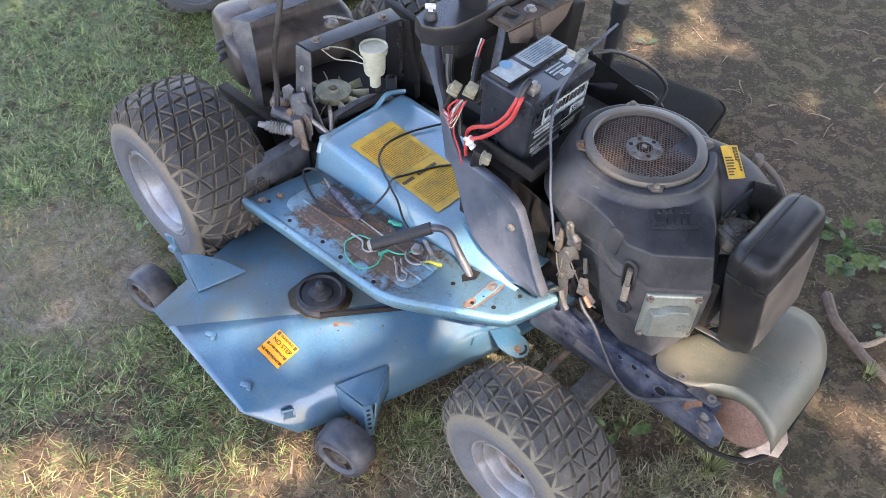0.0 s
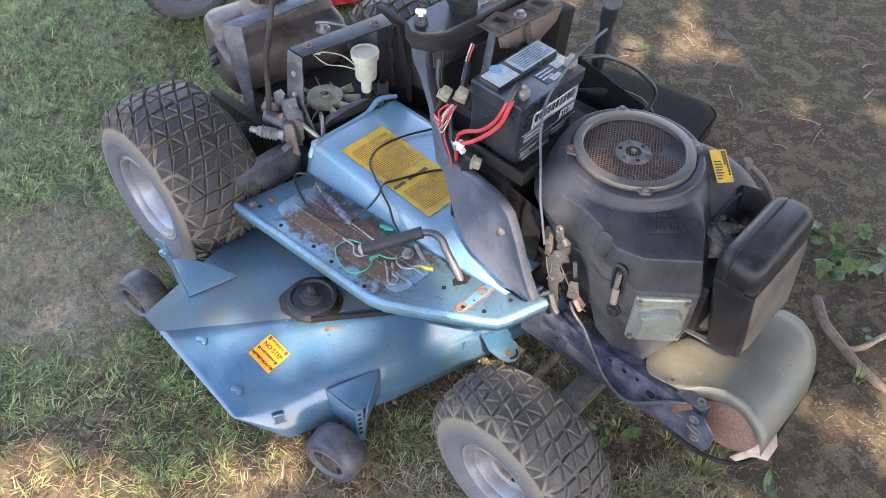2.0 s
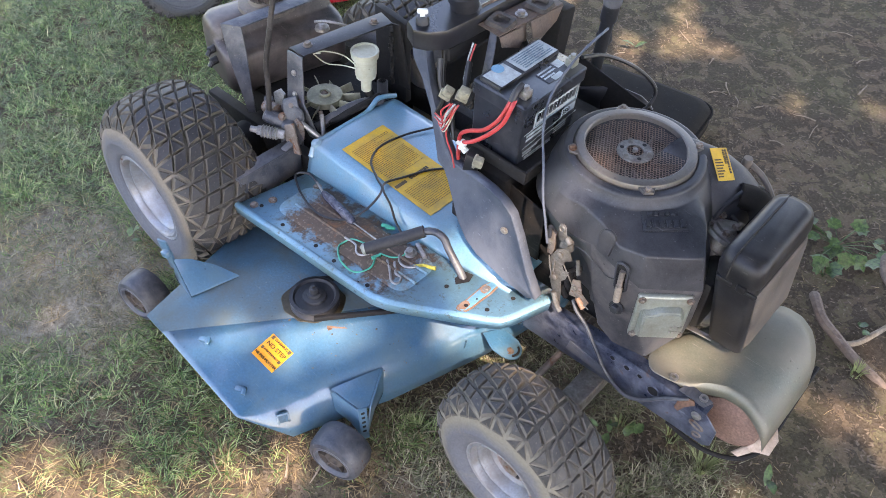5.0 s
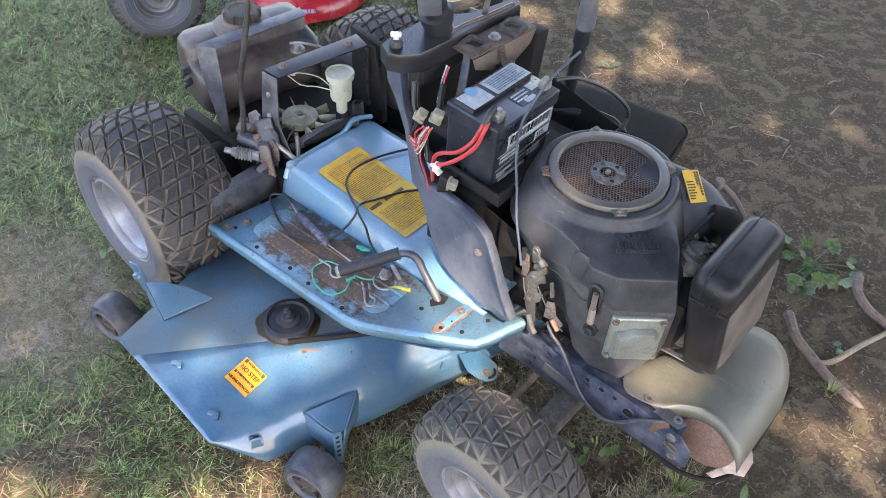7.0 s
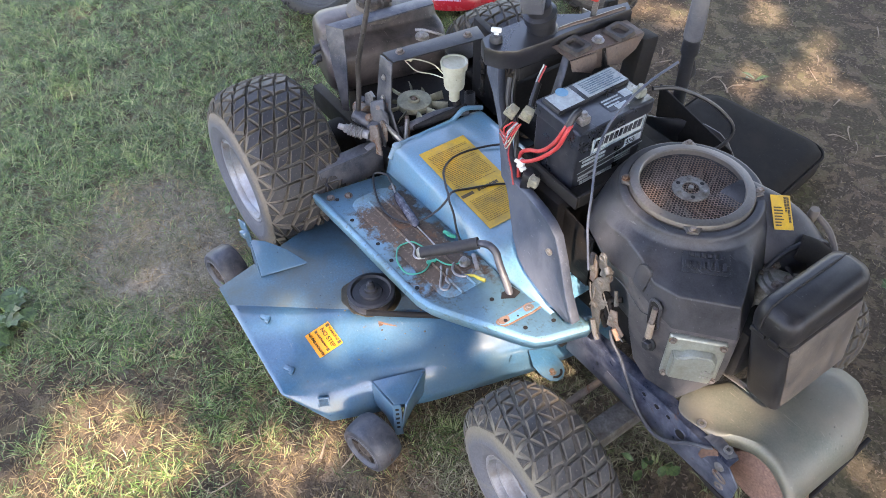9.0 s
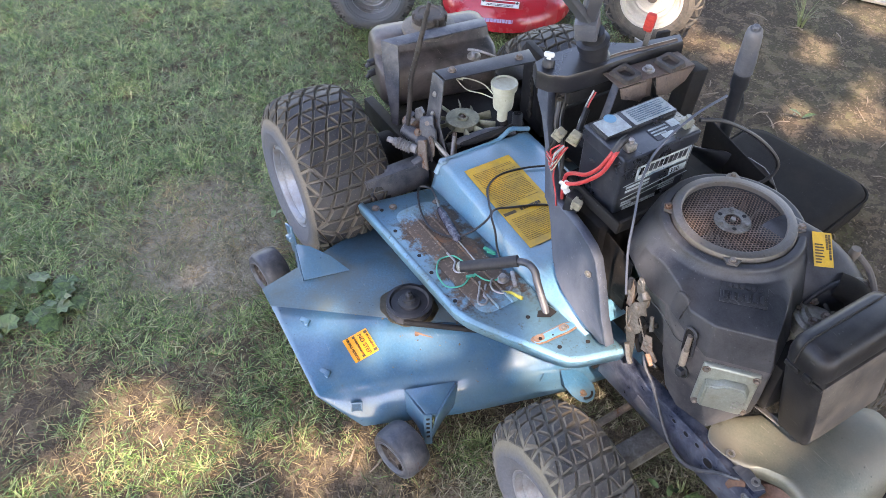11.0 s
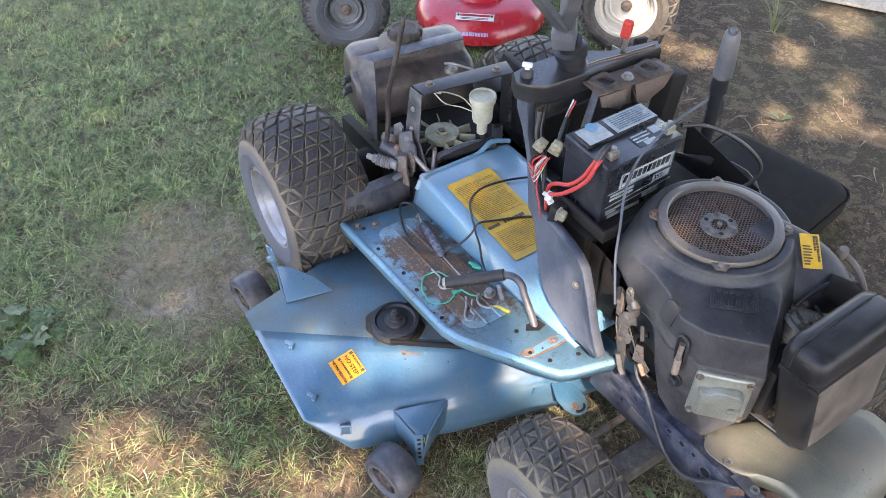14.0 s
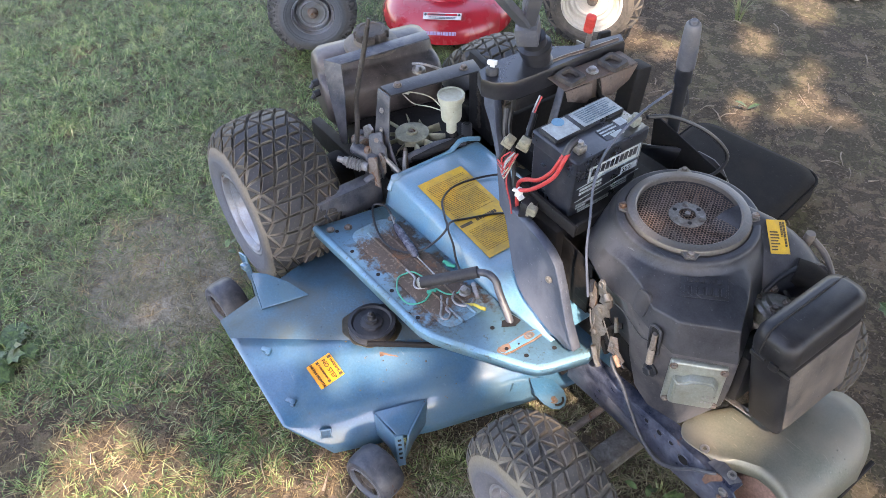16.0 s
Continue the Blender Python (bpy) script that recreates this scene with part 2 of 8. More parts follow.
PRINT_NAVY = worn("navy_print", (0.045, 0.105, 0.150), 0.5, 0.0, (0.22, 0.27, 0.29), 0.9, 60, 240, 0.04, 0, 14, 0.2)
PAPER_BLUE = worn("blue_print", (0.10, 0.27, 0.40), 0.5, 0.0, (0.3, 0.34, 0.36), 0.5, 30, 240, 0.04, 0, 14, 0.1)
PURPLE = worn("clear_purple_plastic", (0.032, 0.033, 0.052), 0.2, 0.0, (0.22, 0.22, 0.26), 0.6, 60, 200, 0.05, 0, 14, 0.3)
BARK = worn("root_bark", (0.13, 0.095, 0.075), 0.9, 0.0, (0.24, 0.19, 0.16), 0.6, 12, 60, 0.7, 0, 14, 0.35)
CANE = worn("dead_stem", (0.27, 0.21, 0.15), 0.85, 0.0, (0.13, 0.1, 0.08), 0.5, 30, 120, 0.3, 0, 14, 0.25)


def tray_paint():
    """Blue paint of the footrest with its big worn rusty field in the middle."""
    m, nt, bsdf = nodes_of("blue_footrest_paint")
    co = place(nt)
    big, small = tex_noise(nt, co, 9, 6, 0.65, 0.4), tex_noise(nt, co, 200, 3, 0.7)
    col = mix(nt, ramp(nt, small, 0.3, 0.7), (0.112, 0.250, 0.346), (0.152, 0.318, 0.430))
    col = mix(nt, ramp(nt, big, 0.40, 0.66), col, (0.118, 0.192, 0.195))
    col = mix(nt, ramp(nt, tex_noise(nt, co, 70, 6, 0.75), 0.57, 0.66), col, (0.085, 0.105, 0.085))
    sep = nt.nodes.new("ShaderNodeSeparateXYZ")
    warp = nt.nodes.new("ShaderNodeVectorMath")
    warp.operation = "MULTIPLY_ADD"
    nz = nt.nodes.new("ShaderNodeTexNoise")
    nz.inputs["Scale"].default_value, nz.inputs["Detail"].default_value = 22, 8
    nt.links.new(co, nz.inputs["Vector"])
    nt.links.new(nz.outputs["Color"], warp.inputs[0])
    warp.inputs[1].default_value = (0.16, 0.16, 0)
    nt.links.new(co, warp.inputs[2])
    nt.links.new(warp.outputs[0], sep.inputs[0])

    def math_node(op, a, b):
        n = nt.nodes.new("ShaderNodeMath")
        n.operation = op
        for i, v in enumerate((a, b)):
            if isinstance(v, (int, float)):
                n.inputs[i].default_value = v
            else:
                nt.links.new(v, n.inputs[i])
        return n.outputs[0]
    # an elongated field: |x + 0.11| / 0.24 and |y + 0.045| / 0.06
    ex = math_node("ABSOLUTE", math_node("MULTIPLY", math_node("ADD", sep.outputs[0], 0.075), 1 / 0.180), 0)
    ey = math_node("ABSOLUTE", math_node("MULTIPLY", math_node("ADD", sep.outputs[1], 0.0), 1 / 0.070), 0)
    far = math_node("MAXIMUM", ex, ey)
    ragged = math_node("ADD", math_node("MULTIPLY", far, 0.5), math_node("MULTIPLY", tex_noise(nt, co, 85, 6, 0.8), 0.45))
    field = ramp(nt, ragged, 0.65, 0.79, (1, 1, 1, 1), (0, 0, 0, 1))
    spots = ramp(nt, tex_noise(nt, co, 24, 8, 0.7, 0.8), 0.66, 0.70)
    rust = mix(nt, 1.0, field, spots, "LIGHTEN")
    brown = mix(nt, tex_noise(nt, co, 60, 6, 0.7), (0.045, 0.032, 0.024), (0.155, 0.105, 0.075))
    grit = ramp(nt, tex_noise(nt, co, 120, 4, 0.7), 0.56, 0.64)
    brown = mix(nt, mix(nt, 0.55, (0, 0, 0), grit), brown, (0.26, 0.19, 0.13))
    edge_rust = ramp(nt, tex_noise(nt, co, 19, 5, 0.7, 0.5), 0.55, 0.68)
    brown = mix(nt, edge_rust, brown, (0.22, 0.10, 0.045))
    nt.links.new(mix(nt, rust, col, brown), bsdf.inputs["Base Color"])
    pale = nt.nodes.new("ShaderNodeTexVoronoi")
    pale.inputs["Scale"].default_value = 95
    nt.links.new(co, pale.inputs["Vector"])
    fleck = mix(nt, 1.0, ramp(nt, pale.outputs["Distance"], 0.05, 0.11, (1, 1, 1, 1), (0, 0, 0, 1)), ramp(nt, tex_noise(nt, co, 13, 3, 0.6), 0.48, 0.56), "MULTIPLY")
    nt.links.new(mix(nt, mix(nt, 0.7, (0, 0, 0), fleck), mix(nt, rust, col, brown), (0.42, 0.47, 0.48)), bsdf.inputs["Base Color"])
    nt.links.new(mix(nt, rust, (0.34,) * 3, (0.85,) * 3), bsdf.inputs["Roughness"])
    bump(nt, bsdf, small, 0.1, 0.001)
    return m


TRAY = tray_paint()


def tyre_rubber(name, R, rr, crown, dust, flank, mud=0.5):
    """Rubber of one tyre: dark where it rolls, a band of dried tan dust on the shoulder, blue-grey bloom nearer the rim."""
    m, nt, bsdf = nodes_of(name)
    co = place(nt)
    sep = nt.nodes.new("ShaderNodeSeparateXYZ")
    nt.links.new(co, sep.inputs[0])
    flat = nt.nodes.new("ShaderNodeCombineXYZ")
    nt.links.new(sep.outputs[0], flat.inputs[0])
    nt.links.new(sep.outputs[2], flat.inputs[2])
    ln = nt.nodes.new("ShaderNodeVectorMath")
    ln.operation = "LENGTH"
    nt.links.new(flat.outputs[0], ln.inputs[0])
    wob = nt.nodes.new("ShaderNodeMath")
    wob.operation = "MULTIPLY_ADD"
    nt.links.new(tex_noise(nt, co, 16, 6, 0.7, 0.4), wob.inputs[0])
    wob.inputs[1].default_value = 0.035
    nt.links.new(ln.outputs["Value"], wob.inputs[2])
    share = nt.nodes.new("ShaderNodeMapRange")
    share.inputs["From Min"].default_value, share.inputs["From Max"].default_value = rr + 0.0175, R + 0.0175
    nt.links.new(wob.outputs[0], share.inputs["Value"])
    t = share.outputs[0]
    speck = tex_noise(nt, co, 210, 3, 0.7)
    col = mix(nt, ramp(nt, t, 0.42, 0.62), flank, dust)
    col = mix(nt, ramp(nt, t, 0.80, 0.94), col, crown)
    col = mix(nt, mix(nt, mud, (0, 0, 0), ramp(nt, tex_noise(nt, co, 11, 8, 0.72, 0.6), 0.50, 0.70)), col, dust)
    col = mix(nt, ramp(nt, speck, 0.30, 0.78), mix(nt, 0.24, col, (0.01, 0.01, 0.01)), mix(nt, 0.07, col, (0.4, 0.38, 0.34)))
    dots = nt.nodes.new("ShaderNodeTexVoronoi")
    dots.inputs["Scale"].default_value = 120
    nt.links.new(co, dots.inputs["Vector"])
    fleck = mix(nt, 1.0, ramp(nt, dots.outputs["Distance"], 0.06, 0.12, (1, 1, 1, 1), (0, 0, 0, 1)), ramp(nt, tex_noise(nt, co, 9, 3, 0.6), 0.52, 0.60), "MULTIPLY")
    col = mix(nt, mix(nt, 0.25, (0, 0, 0), fleck), col, (0.30, 0.30, 0.29))
    nt.links.new(col, bsdf.inputs["Base Color"])
    bsdf.inputs["Roughness"].default_value, bsdf.inputs["Specular IOR Level"].default_value = 0.66, 0.3
    bump(nt, bsdf, speck, 0.3, 0.001)
    return m


TYRE_REAR = tyre_rubber("rear_tyre_rubber", 0.233, 0.113, (0.062, 0.057, 0.051), (0.190, 0.160, 0.125), (0.095, 0.106, 0.130), 0.25)
TYRE_FRONT = tyre_rubber("front_tyre_rubber", 0.184, 0.080, (0.080, 0.073, 0.062), (0.200, 0.178, 0.136), (0.118, 0.122, 0.138), 0.55)
TYRE_SPARE = tyre_rubber("spare_tyre_rubber", 0.165, 0.085, (0.050, 0.050, 0.052), (0.100, 0.100, 0.105), (0.095, 0.108, 0.130), 0.2)


def shaded_stuff(name, cols, rough=0.8, patch=0.0):
    """Blades, leaves or crumbs whose colour changes from piece to piece."""
    m, nt, bsdf = nodes_of(name)
    geo = nt.nodes.new("ShaderNodeNewGeometry")
    r = nt.nodes.new("ShaderNodeValToRGB")
    while len(r.color_ramp.elements) < len(cols):
        r.color_ramp.elements.new(0.5)
    for i, c in enumerate(cols):
        r.color_ramp.elements[i].position = i / (len(cols) - 1)
        r.color_ramp.elements[i].color = (*c, 1)
    nt.links.new(geo.outputs["Random Per Island"], r.inputs["Fac"])
    col = r.outputs["Color"]
    if patch:
        co = place(nt)
        tone = ramp(nt, tex_noise(nt, co, patch, 5, 0.7, 0.3), 0.36, 0.64, (0.66, 0.68, 0.66, 1), (1.20, 1.16, 1.14, 1))
        col = mix(nt, 1.0, col, tone, "MULTIPLY")
        clump = ramp(nt, tex_noise(nt, co, patch * 3.4, 4, 0.7, 0.5), 0.38, 0.62, (0.52, 0.54, 0.52, 1), (1.38, 1.36, 1.34, 1))
        col = mix(nt, 1.0, col, clump, "MULTIPLY")
        dry = ramp(nt, tex_noise(nt, co, patch * 0.31, 4, 0.65, 0.4), 0.54, 0.68)
        col = mix(nt, mix(nt, 0.45, (0, 0, 0), dry), col, (0.205, 0.190, 0.105))
    nt.links.new(col, bsdf.inputs["Base Color"])
    bsdf.inputs["Roughness"].default_value = rough
    return m


GRASS = shaded_stuff("grass_blades", [(0.018, 0.056, 0.013), (0.046, 0.112, 0.024), (0.100, 0.197, 0.044), (0.190, 0.300, 0.085), (0.33, 0.385, 0.155), (0.028, 0.074, 0.018), (0.48, 0.46, 0.26)], 0.5, 11.0)
STRAW = shaded_stuff("dry_straw", [(0.13, 0.085, 0.045), (0.26, 0.185, 0.098), (0.38, 0.295, 0.165), (0.32, 0.240, 0.130), (0.10, 0.064, 0.036)], 0.9, 13.0)
LEAF = shaded_stuff("weed_leaves", [(0.030, 0.062, 0.017), (0.052, 0.098, 0.027), (0.092, 0.150, 0.046)], 0.5, 30.0)
LITTER = shaded_stuff("leaf_litter", [(0.05, 0.037, 0.028), (0.12, 0.085, 0.06), (0.16, 0.12, 0.085), (0.20, 0.155, 0.11), (0.07, 0.052, 0.038)], 0.9)
CROWN = shaded_stuff("crown_leaves", [(0.05, 0.11, 0.03), (0.08, 0.16, 0.04), (0.10, 0.2, 0.05)], 0.6)


GREY_STRAW = shaded_stuff("grey_straw", [(0.12, 0.10, 0.065), (0.30, 0.27, 0.19), (0.21, 0.20, 0.125), (0.36, 0.32, 0.23), (0.11, 0.135, 0.055), (0.17, 0.19, 0.085)], 0.85, 12.0)


def soil():
    """Bare trodden earth, sandy where it has dried, with crumbs and fine litter."""
    m, nt, bsdf = nodes_of("trodden_soil")
    co = place(nt)
    a, b, c = tex_noise(nt, co, 1.6, 5, 0.6, 0.3), tex_noise(nt, co, 14, 8, 0.7, 0.5), tex_noise(nt, co, 130, 4, 0.7)
    col = mix(nt, ramp(nt, a, 0.35, 0.65), (0.140, 0.098, 0.064), (0.205, 0.148, 0.098))
    col = mix(nt, ramp(nt, tex_noise(nt, co, 5, 6, 0.7), 0.44, 0.62), col, (0.118, 0.108, 0.056))
    col = mix(nt, ramp(nt, b, 0.49, 0.74), col, (0.265, 0.192, 0.126))
    col = mix(nt, ramp(nt, b, 0.48, 0.16), col, (0.064, 0.047, 0.032))
    col = mix(nt, ramp(nt, tex_noise(nt, co, 34, 6, 0.75, 0.8), 0.54, 1.1), col, (0.075, 0.055, 0.037))
    col = mix(nt, ramp(nt, tex_noise(nt, co, 55, 5, 0.7, 0.5), 0.62, 0.70), col, (0.27, 0.215, 0.155))
    far = nt.nodes.new("ShaderNodeVectorMath")
    far.operation = "DISTANCE"
    far.inputs[1].default_value = (-0.86, -0.52, 0)
    nt.links.new(co, far.inputs[0])
    ragged = nt.nodes.new("ShaderNodeMath")
    ragged.operation = "ADD"
    nt.links.new(far.outputs["Value"], ragged.inputs[0])
    nt.links.new(tex_noise(nt, co, 6, 6, 0.7), ragged.inputs[1])
    # pale dried-out spot in the lawn
    col = mix(nt, ramp(nt, ragged.outputs[0], 0.68, 0.95, (1, 1, 1, 1), (0, 0, 0, 1)), col, mix(nt, ramp(nt, tex_noise(nt, co, 24, 6, 0.75, 0.6), 0.40, 0.62), (0.335, 0.310, 0.245), (0.150, 0.132, 0.098)))
    turn = nt.nodes.new("ShaderNodeMapping")
    turn.vector_type = "POINT"
    turn.inputs["Rotation"].default_value = (0, 0, -0.715)
    nt.links.new(co, turn.inputs["Vector"])
    sep = nt.nodes.new("ShaderNodeSeparateXYZ")
    nt.links.new(turn.outputs[0], sep.inputs[0])
    away = []
    for axis, mid, half in ((0, -1.05, 1.56), (1, 1.1, 2.1)):
        n = nt.nodes.new("ShaderNodeMath")
        n.operation = "SUBTRACT"
        n.inputs[1].default_value = mid
        nt.links.new(sep.outputs[axis], n.inputs[0])
        m2 = nt.nodes.new("ShaderNodeMath")
        m2.operation = "ABSOLUTE"
        nt.links.new(n.outputs[0], m2.inputs[0])
        m3 = nt.nodes.new("ShaderNodeMath")
        m3.operation = "MULTIPLY"
        m3.inputs[1].default_value = 0.5 / half
        nt.links.new(m2.outputs[0], m3.inputs[0])
        away.append(m3.outputs[0])
    big = nt.nodes.new("ShaderNodeMath")
    big.operation = "MAXIMUM"
    nt.links.new(away[0], big.inputs[0])
    nt.links.new(away[1], big.inputs[1])
    lawn = mix(nt, tex_noise(nt, co, 60, 5, 0.7), (0.05, 0.085, 0.022), (0.17, 0.21, 0.075))
    outer = mix(nt, 1.0, ramp(nt, big.outputs[0], 0.49, 0.53), mix(nt, 1.0, ramp(nt, sep.outputs[0], 0.0, 0.3, (1, 1, 1, 1), (0, 0, 0, 1)), mix(nt, 0.22, (0, 0, 0), ramp(nt, a, 0.45, 0.6)), "ADD"), "MULTIPLY")
    col = mix(nt, outer, col, lawn)
    col = mix(nt, ramp(nt, c, 0.3, 0.75), mix(nt, 0.35, col, (0.05, 0.04, 0.03)), mix(nt, 0.2, col, (0.30, 0.26, 0.21)))
    nt.links.new(col, bsdf.inputs["Base Color"])
    bsdf.inputs["Roughness"].default_value = 0.95
    bsdf.inputs["Specular IOR Level"].default_value = 0.1
    d = tex_noise(nt, co, 42, 6, 0.75, 0.6)
    h = mix(nt, 0.5, mix(nt, 0.35, b, c), d)
    bump(nt, bsdf, h, 1.0, 0.02)
    return m


SOIL = soil()


# ---------- mesh helpers ----------
def append(bm, other):
    me = bpy.data.meshes.new("tmp")
    other.to_mesh(me)
    bm.from_mesh(me)
    bpy.data.meshes.remove(me)
    other.free()


def part(name, bm, material, parent=None, label="", angle=35, kind="", closed=True):
    """Links a bmesh as one mesh object, under a thing or a part."""
    me = bpy.data.meshes.new(name)
    bmesh.ops.recalc_face_normals(bm, faces=bm.faces)
    if not closed and sum(f.normal.z * f.calc_area() for f in bm.faces) < 0:
        bmesh.ops.reverse_faces(bm, faces=bm.faces)
    bm.to_mesh(me)
    bm.free()
    me.materials.append(material)
    me.shade_smooth()
    me.set_sharp_from_angle(angle=radians(angle))
    ob = new(name, me)
    ob.parent = parent
    if label:
        tagged(ob, label)
    if kind:
        tagged(ob, kind=kind)
    return ob


def thing(name, label, category, group="", at=(0, 0, 0)):
    ob = new(name)
    ob.empty_display_size = 0.05
    ob.location = at
    return tagged(ob, label, category, group)


def node(name, parent, label=""):
    """An Empty for a part that has pieces of its own."""
    ob = new(name)
    ob.empty_display_size = 0.03
    ob.parent = parent
    if label:
        tagged(ob, label)
    return ob


def B():
    return bmesh.new()


def box(bm, size, m=Matrix(), bev=0.003, seg=2):
    b = bmesh.new()
    bmesh.ops.create_cube(b, size=1.0, matrix=Matrix.Diagonal((*size, 1)))
    if bev > 0:
        bmesh.ops.bevel(b, geom=b.edges[:], offset=min(bev, min(size) * 0.45), segments=seg, affect="EDGES", profile=0.5)
    bmesh.ops.transform(b, matrix=m, verts=b.verts)
    append(bm, b)
    return bm


def lathe(bm, profile, m=Matrix(), n=32):
    """Turns (radius, height) pairs round the local z axis."""
    b = bmesh.new()
    rings = []
    for r, h in profile:
        if r < 1e-6:
            rings.append([b.verts.new((0, 0, h))])
        else:
            rings.append([b.verts.new((r * math.cos(2 * math.pi * i / n), r * math.sin(2 * math.pi * i / n), h)) for i in range(n)])
    for p, q in zip(rings, rings[1:]):
        for i in range(n):
            j = (i + 1) % n
            f = [p[i % len(p)], p[j % len(p)], q[j % len(q)], q[i % len(q)]]
            f = list(dict.fromkeys(f))
            if len(f) > 2:
                b.faces.new(f)
    bmesh.ops.transform(b, matrix=m, verts=b.verts)
    append(bm, b)
    return bm


def smooth_line(pts, k=6):
    """Catmull-Rom points through pts."""
    p = [Vector(q) for q in pts]
    p = [2 * p[0] - p[1]] + p + [2 * p[-1] - p[-2]]
    out = []
    for a, b, c, d in zip(p, p[1:], p[2:], p[3:]):
        for i in range(k):
            t = i / k
            out.append(0.5 * (2 * b + (c - a) * t + (2 * a - 5 * b + 4 * c - d) * t * t + (3 * b - a - 3 * c + d) * t ** 3))
    return out + [p[-2]]


def tube(bm, pts, r, n=8, soft=0):
    """A round bar along pts; r is one radius or one a point."""
    pts = smooth_line(pts, soft) if soft else [Vector(q) for q in pts]
    rs = r if hasattr(r, "__len__") else [r] * len(pts)
    if len(rs) != len(pts):
        rs = [rs[0] + (rs[-1] - rs[0]) * i / (len(pts) - 1) for i in range(len(pts))]
    b = bmesh.new()
    t0 = (pts[1] - pts[0]).normalized()
    u = t0.orthogonal().normalized()
    rings = []
    for i, p in enumerate(pts):
        t = (pts[min(i + 1, len(pts) - 1)] - pts[max(i - 1, 0)]).normalized()
        u = (u - t * u.dot(t)).normalized()
        v = t.cross(u)
        rings.append([b.verts.new(p + rs[i] * (u * math.cos(2 * math.pi * j / n) + v * math.sin(2 * math.pi * j / n))) for j in range(n)])
    for p, q in zip(rings, rings[1:]):
        for j in range(n):
            b.faces.new((p[j], p[(j + 1) % n], q[(j + 1) % n], q[j]))
    b.faces.new(rings[0][::-1])
    b.faces.new(rings[-1])
    append(bm, b)
    return bm


def plate(bm, pts, up, bev=0.001):
    """A flat or nearly flat polygon, given thickness by the vector up."""
    b = bmesh.new()
    up = Vector(up)
    lo = [b.verts.new(Vector(p)) for p in pts]
    hi = [b.verts.new(Vector(p) + up) for p in pts]
    b.faces.new(lo[::-1])
    top = b.faces.new(hi)
    n = len(pts)
    for i in range(n):
        b.faces.new((lo[i], lo[(i + 1) % n], hi[(i + 1) % n], hi[i]))
    if bev > 0:
        bmesh.ops.recalc_face_normals(b, faces=b.faces)
        bmesh.ops.bevel(b, geom=[e for e in b.edges], offset=bev, segments=2, affect="EDGES", profile=0.5, clamp_overlap=True)
    append(bm, b)
    return bm


def loft(bm, rings, caps=True):
    b = bmesh.new()
    vs = [[b.verts.new(Vector(p)) for p in ring] for ring in rings]
    n = len(vs[0])
    for p, q in zip(vs, vs[1:]):
        for i in range(n):
            b.faces.new((p[i], p[(i + 1) % n], q[(i + 1) % n], q[i]))
    if caps:
        b.faces.new(vs[0][::-1])
        b.faces.new(vs[-1])
    append(bm, b)
    return bm


def round_rect(x0, x1, y0, y1, z, r, k=4):
    r = min(r, abs(x1 - x0) * 0.49, abs(y1 - y0) * 0.49)
    out = []
    for cx, cy, a in ((x1 - r, y1 - r, 0), (x0 + r, y1 - r, 90), (x0 + r, y0 + r, 180), (x1 - r, y0 + r, 270)):
        for i in range(k + 1):
            t = radians(a + 90 * i / k)
            out.append((cx + r * math.cos(t), cy + r * math.sin(t), z))
    return out


def turned(axis_from, axis_to):
    """The pose that puts local z from one point towards another."""
    a, b = Vector(axis_from), Vector(axis_to)
    return Matrix.Translation(a) @ (b - a).to_track_quat("Z", "Y").to_matrix().to_4x4()


def bolt(bm, at, r=0.007, h=0.006, up=(0, 0, 1), washer=True):
    m = turned(at, Vector(at) + Vector(up))
    if washer:
        lathe(bm, [(0, 0), (r * 1.5, 0), (r * 1.5, h * 0.25), (0, h * 0.25)], m, 14)
    lathe(bm, [(0, h * 0.2), (r, h * 0.2), (r, h * 0.9), (r * 0.8, h), (0, h)], m, 6)
    return bm


def lettering(text, size):
    """Letters of the built-in font as a thin bmesh in the local xy plane, centred."""
    cu = bpy.data.curves.new("letters", "FONT")
    cu.body, cu.size, cu.align_x, cu.align_y, cu.extrude = text, size, "CENTER", "CENTER", 0.0003
    ob = new("letters", cu)
    me = bpy.data.meshes.new_from_object(ob.evaluated_get(bpy.context.evaluated_depsgraph_get()))
    bpy.data.objects.remove(ob)
    bpy.data.curves.remove(cu)
    b = bmesh.new()
    b.from_mesh(me)
    bpy.data.meshes.remove(me)
    return b


def bars(bm, m, w, h, rows, fill=0.6, rng=None, margin=0.06):
    """Unreadable lines of print: thin raised bars on a label of w by h."""
    rng = rng or random.Random(3)
    for i in range(rows):
        y = h * (0.5 - margin) - h * (1 - 2 * margin) * (i + 0.5) / rows
        x = -w * (0.5 - margin)
        end = w * (0.5 - margin) * (1 if rng.random() < 0.75 else rng.uniform(0.1, 0.8))
        while x < end:
            l = min(rng.uniform(0.03, 0.11) * w, end - x)
            if l > 0.004 * w:
                box(bm, (l, h * (1 - 2 * margin) / rows * fill, 0.0006), m @ Matrix.Translation((x + l / 2, y, 0.0004)), 0)
            x += l + 0.014 * w
    return bm


def frame_of(o, x_to, y_to):
    """A pose with its origin at o, x towards one point, y roughly towards another."""
    o = Vector(o)
    x = (Vector(x_to) - o).normalized()
    z = x.cross(Vector(y_to) - o).normalized()
    y = z.cross(x)
    m = Matrix((x, y, z)).transposed().to_4x4()
    m.translation = o
    return m


# ---------- ground ----------
RIGHT, AHEAD = (0.755, 0.656), (-0.656, 0.755)


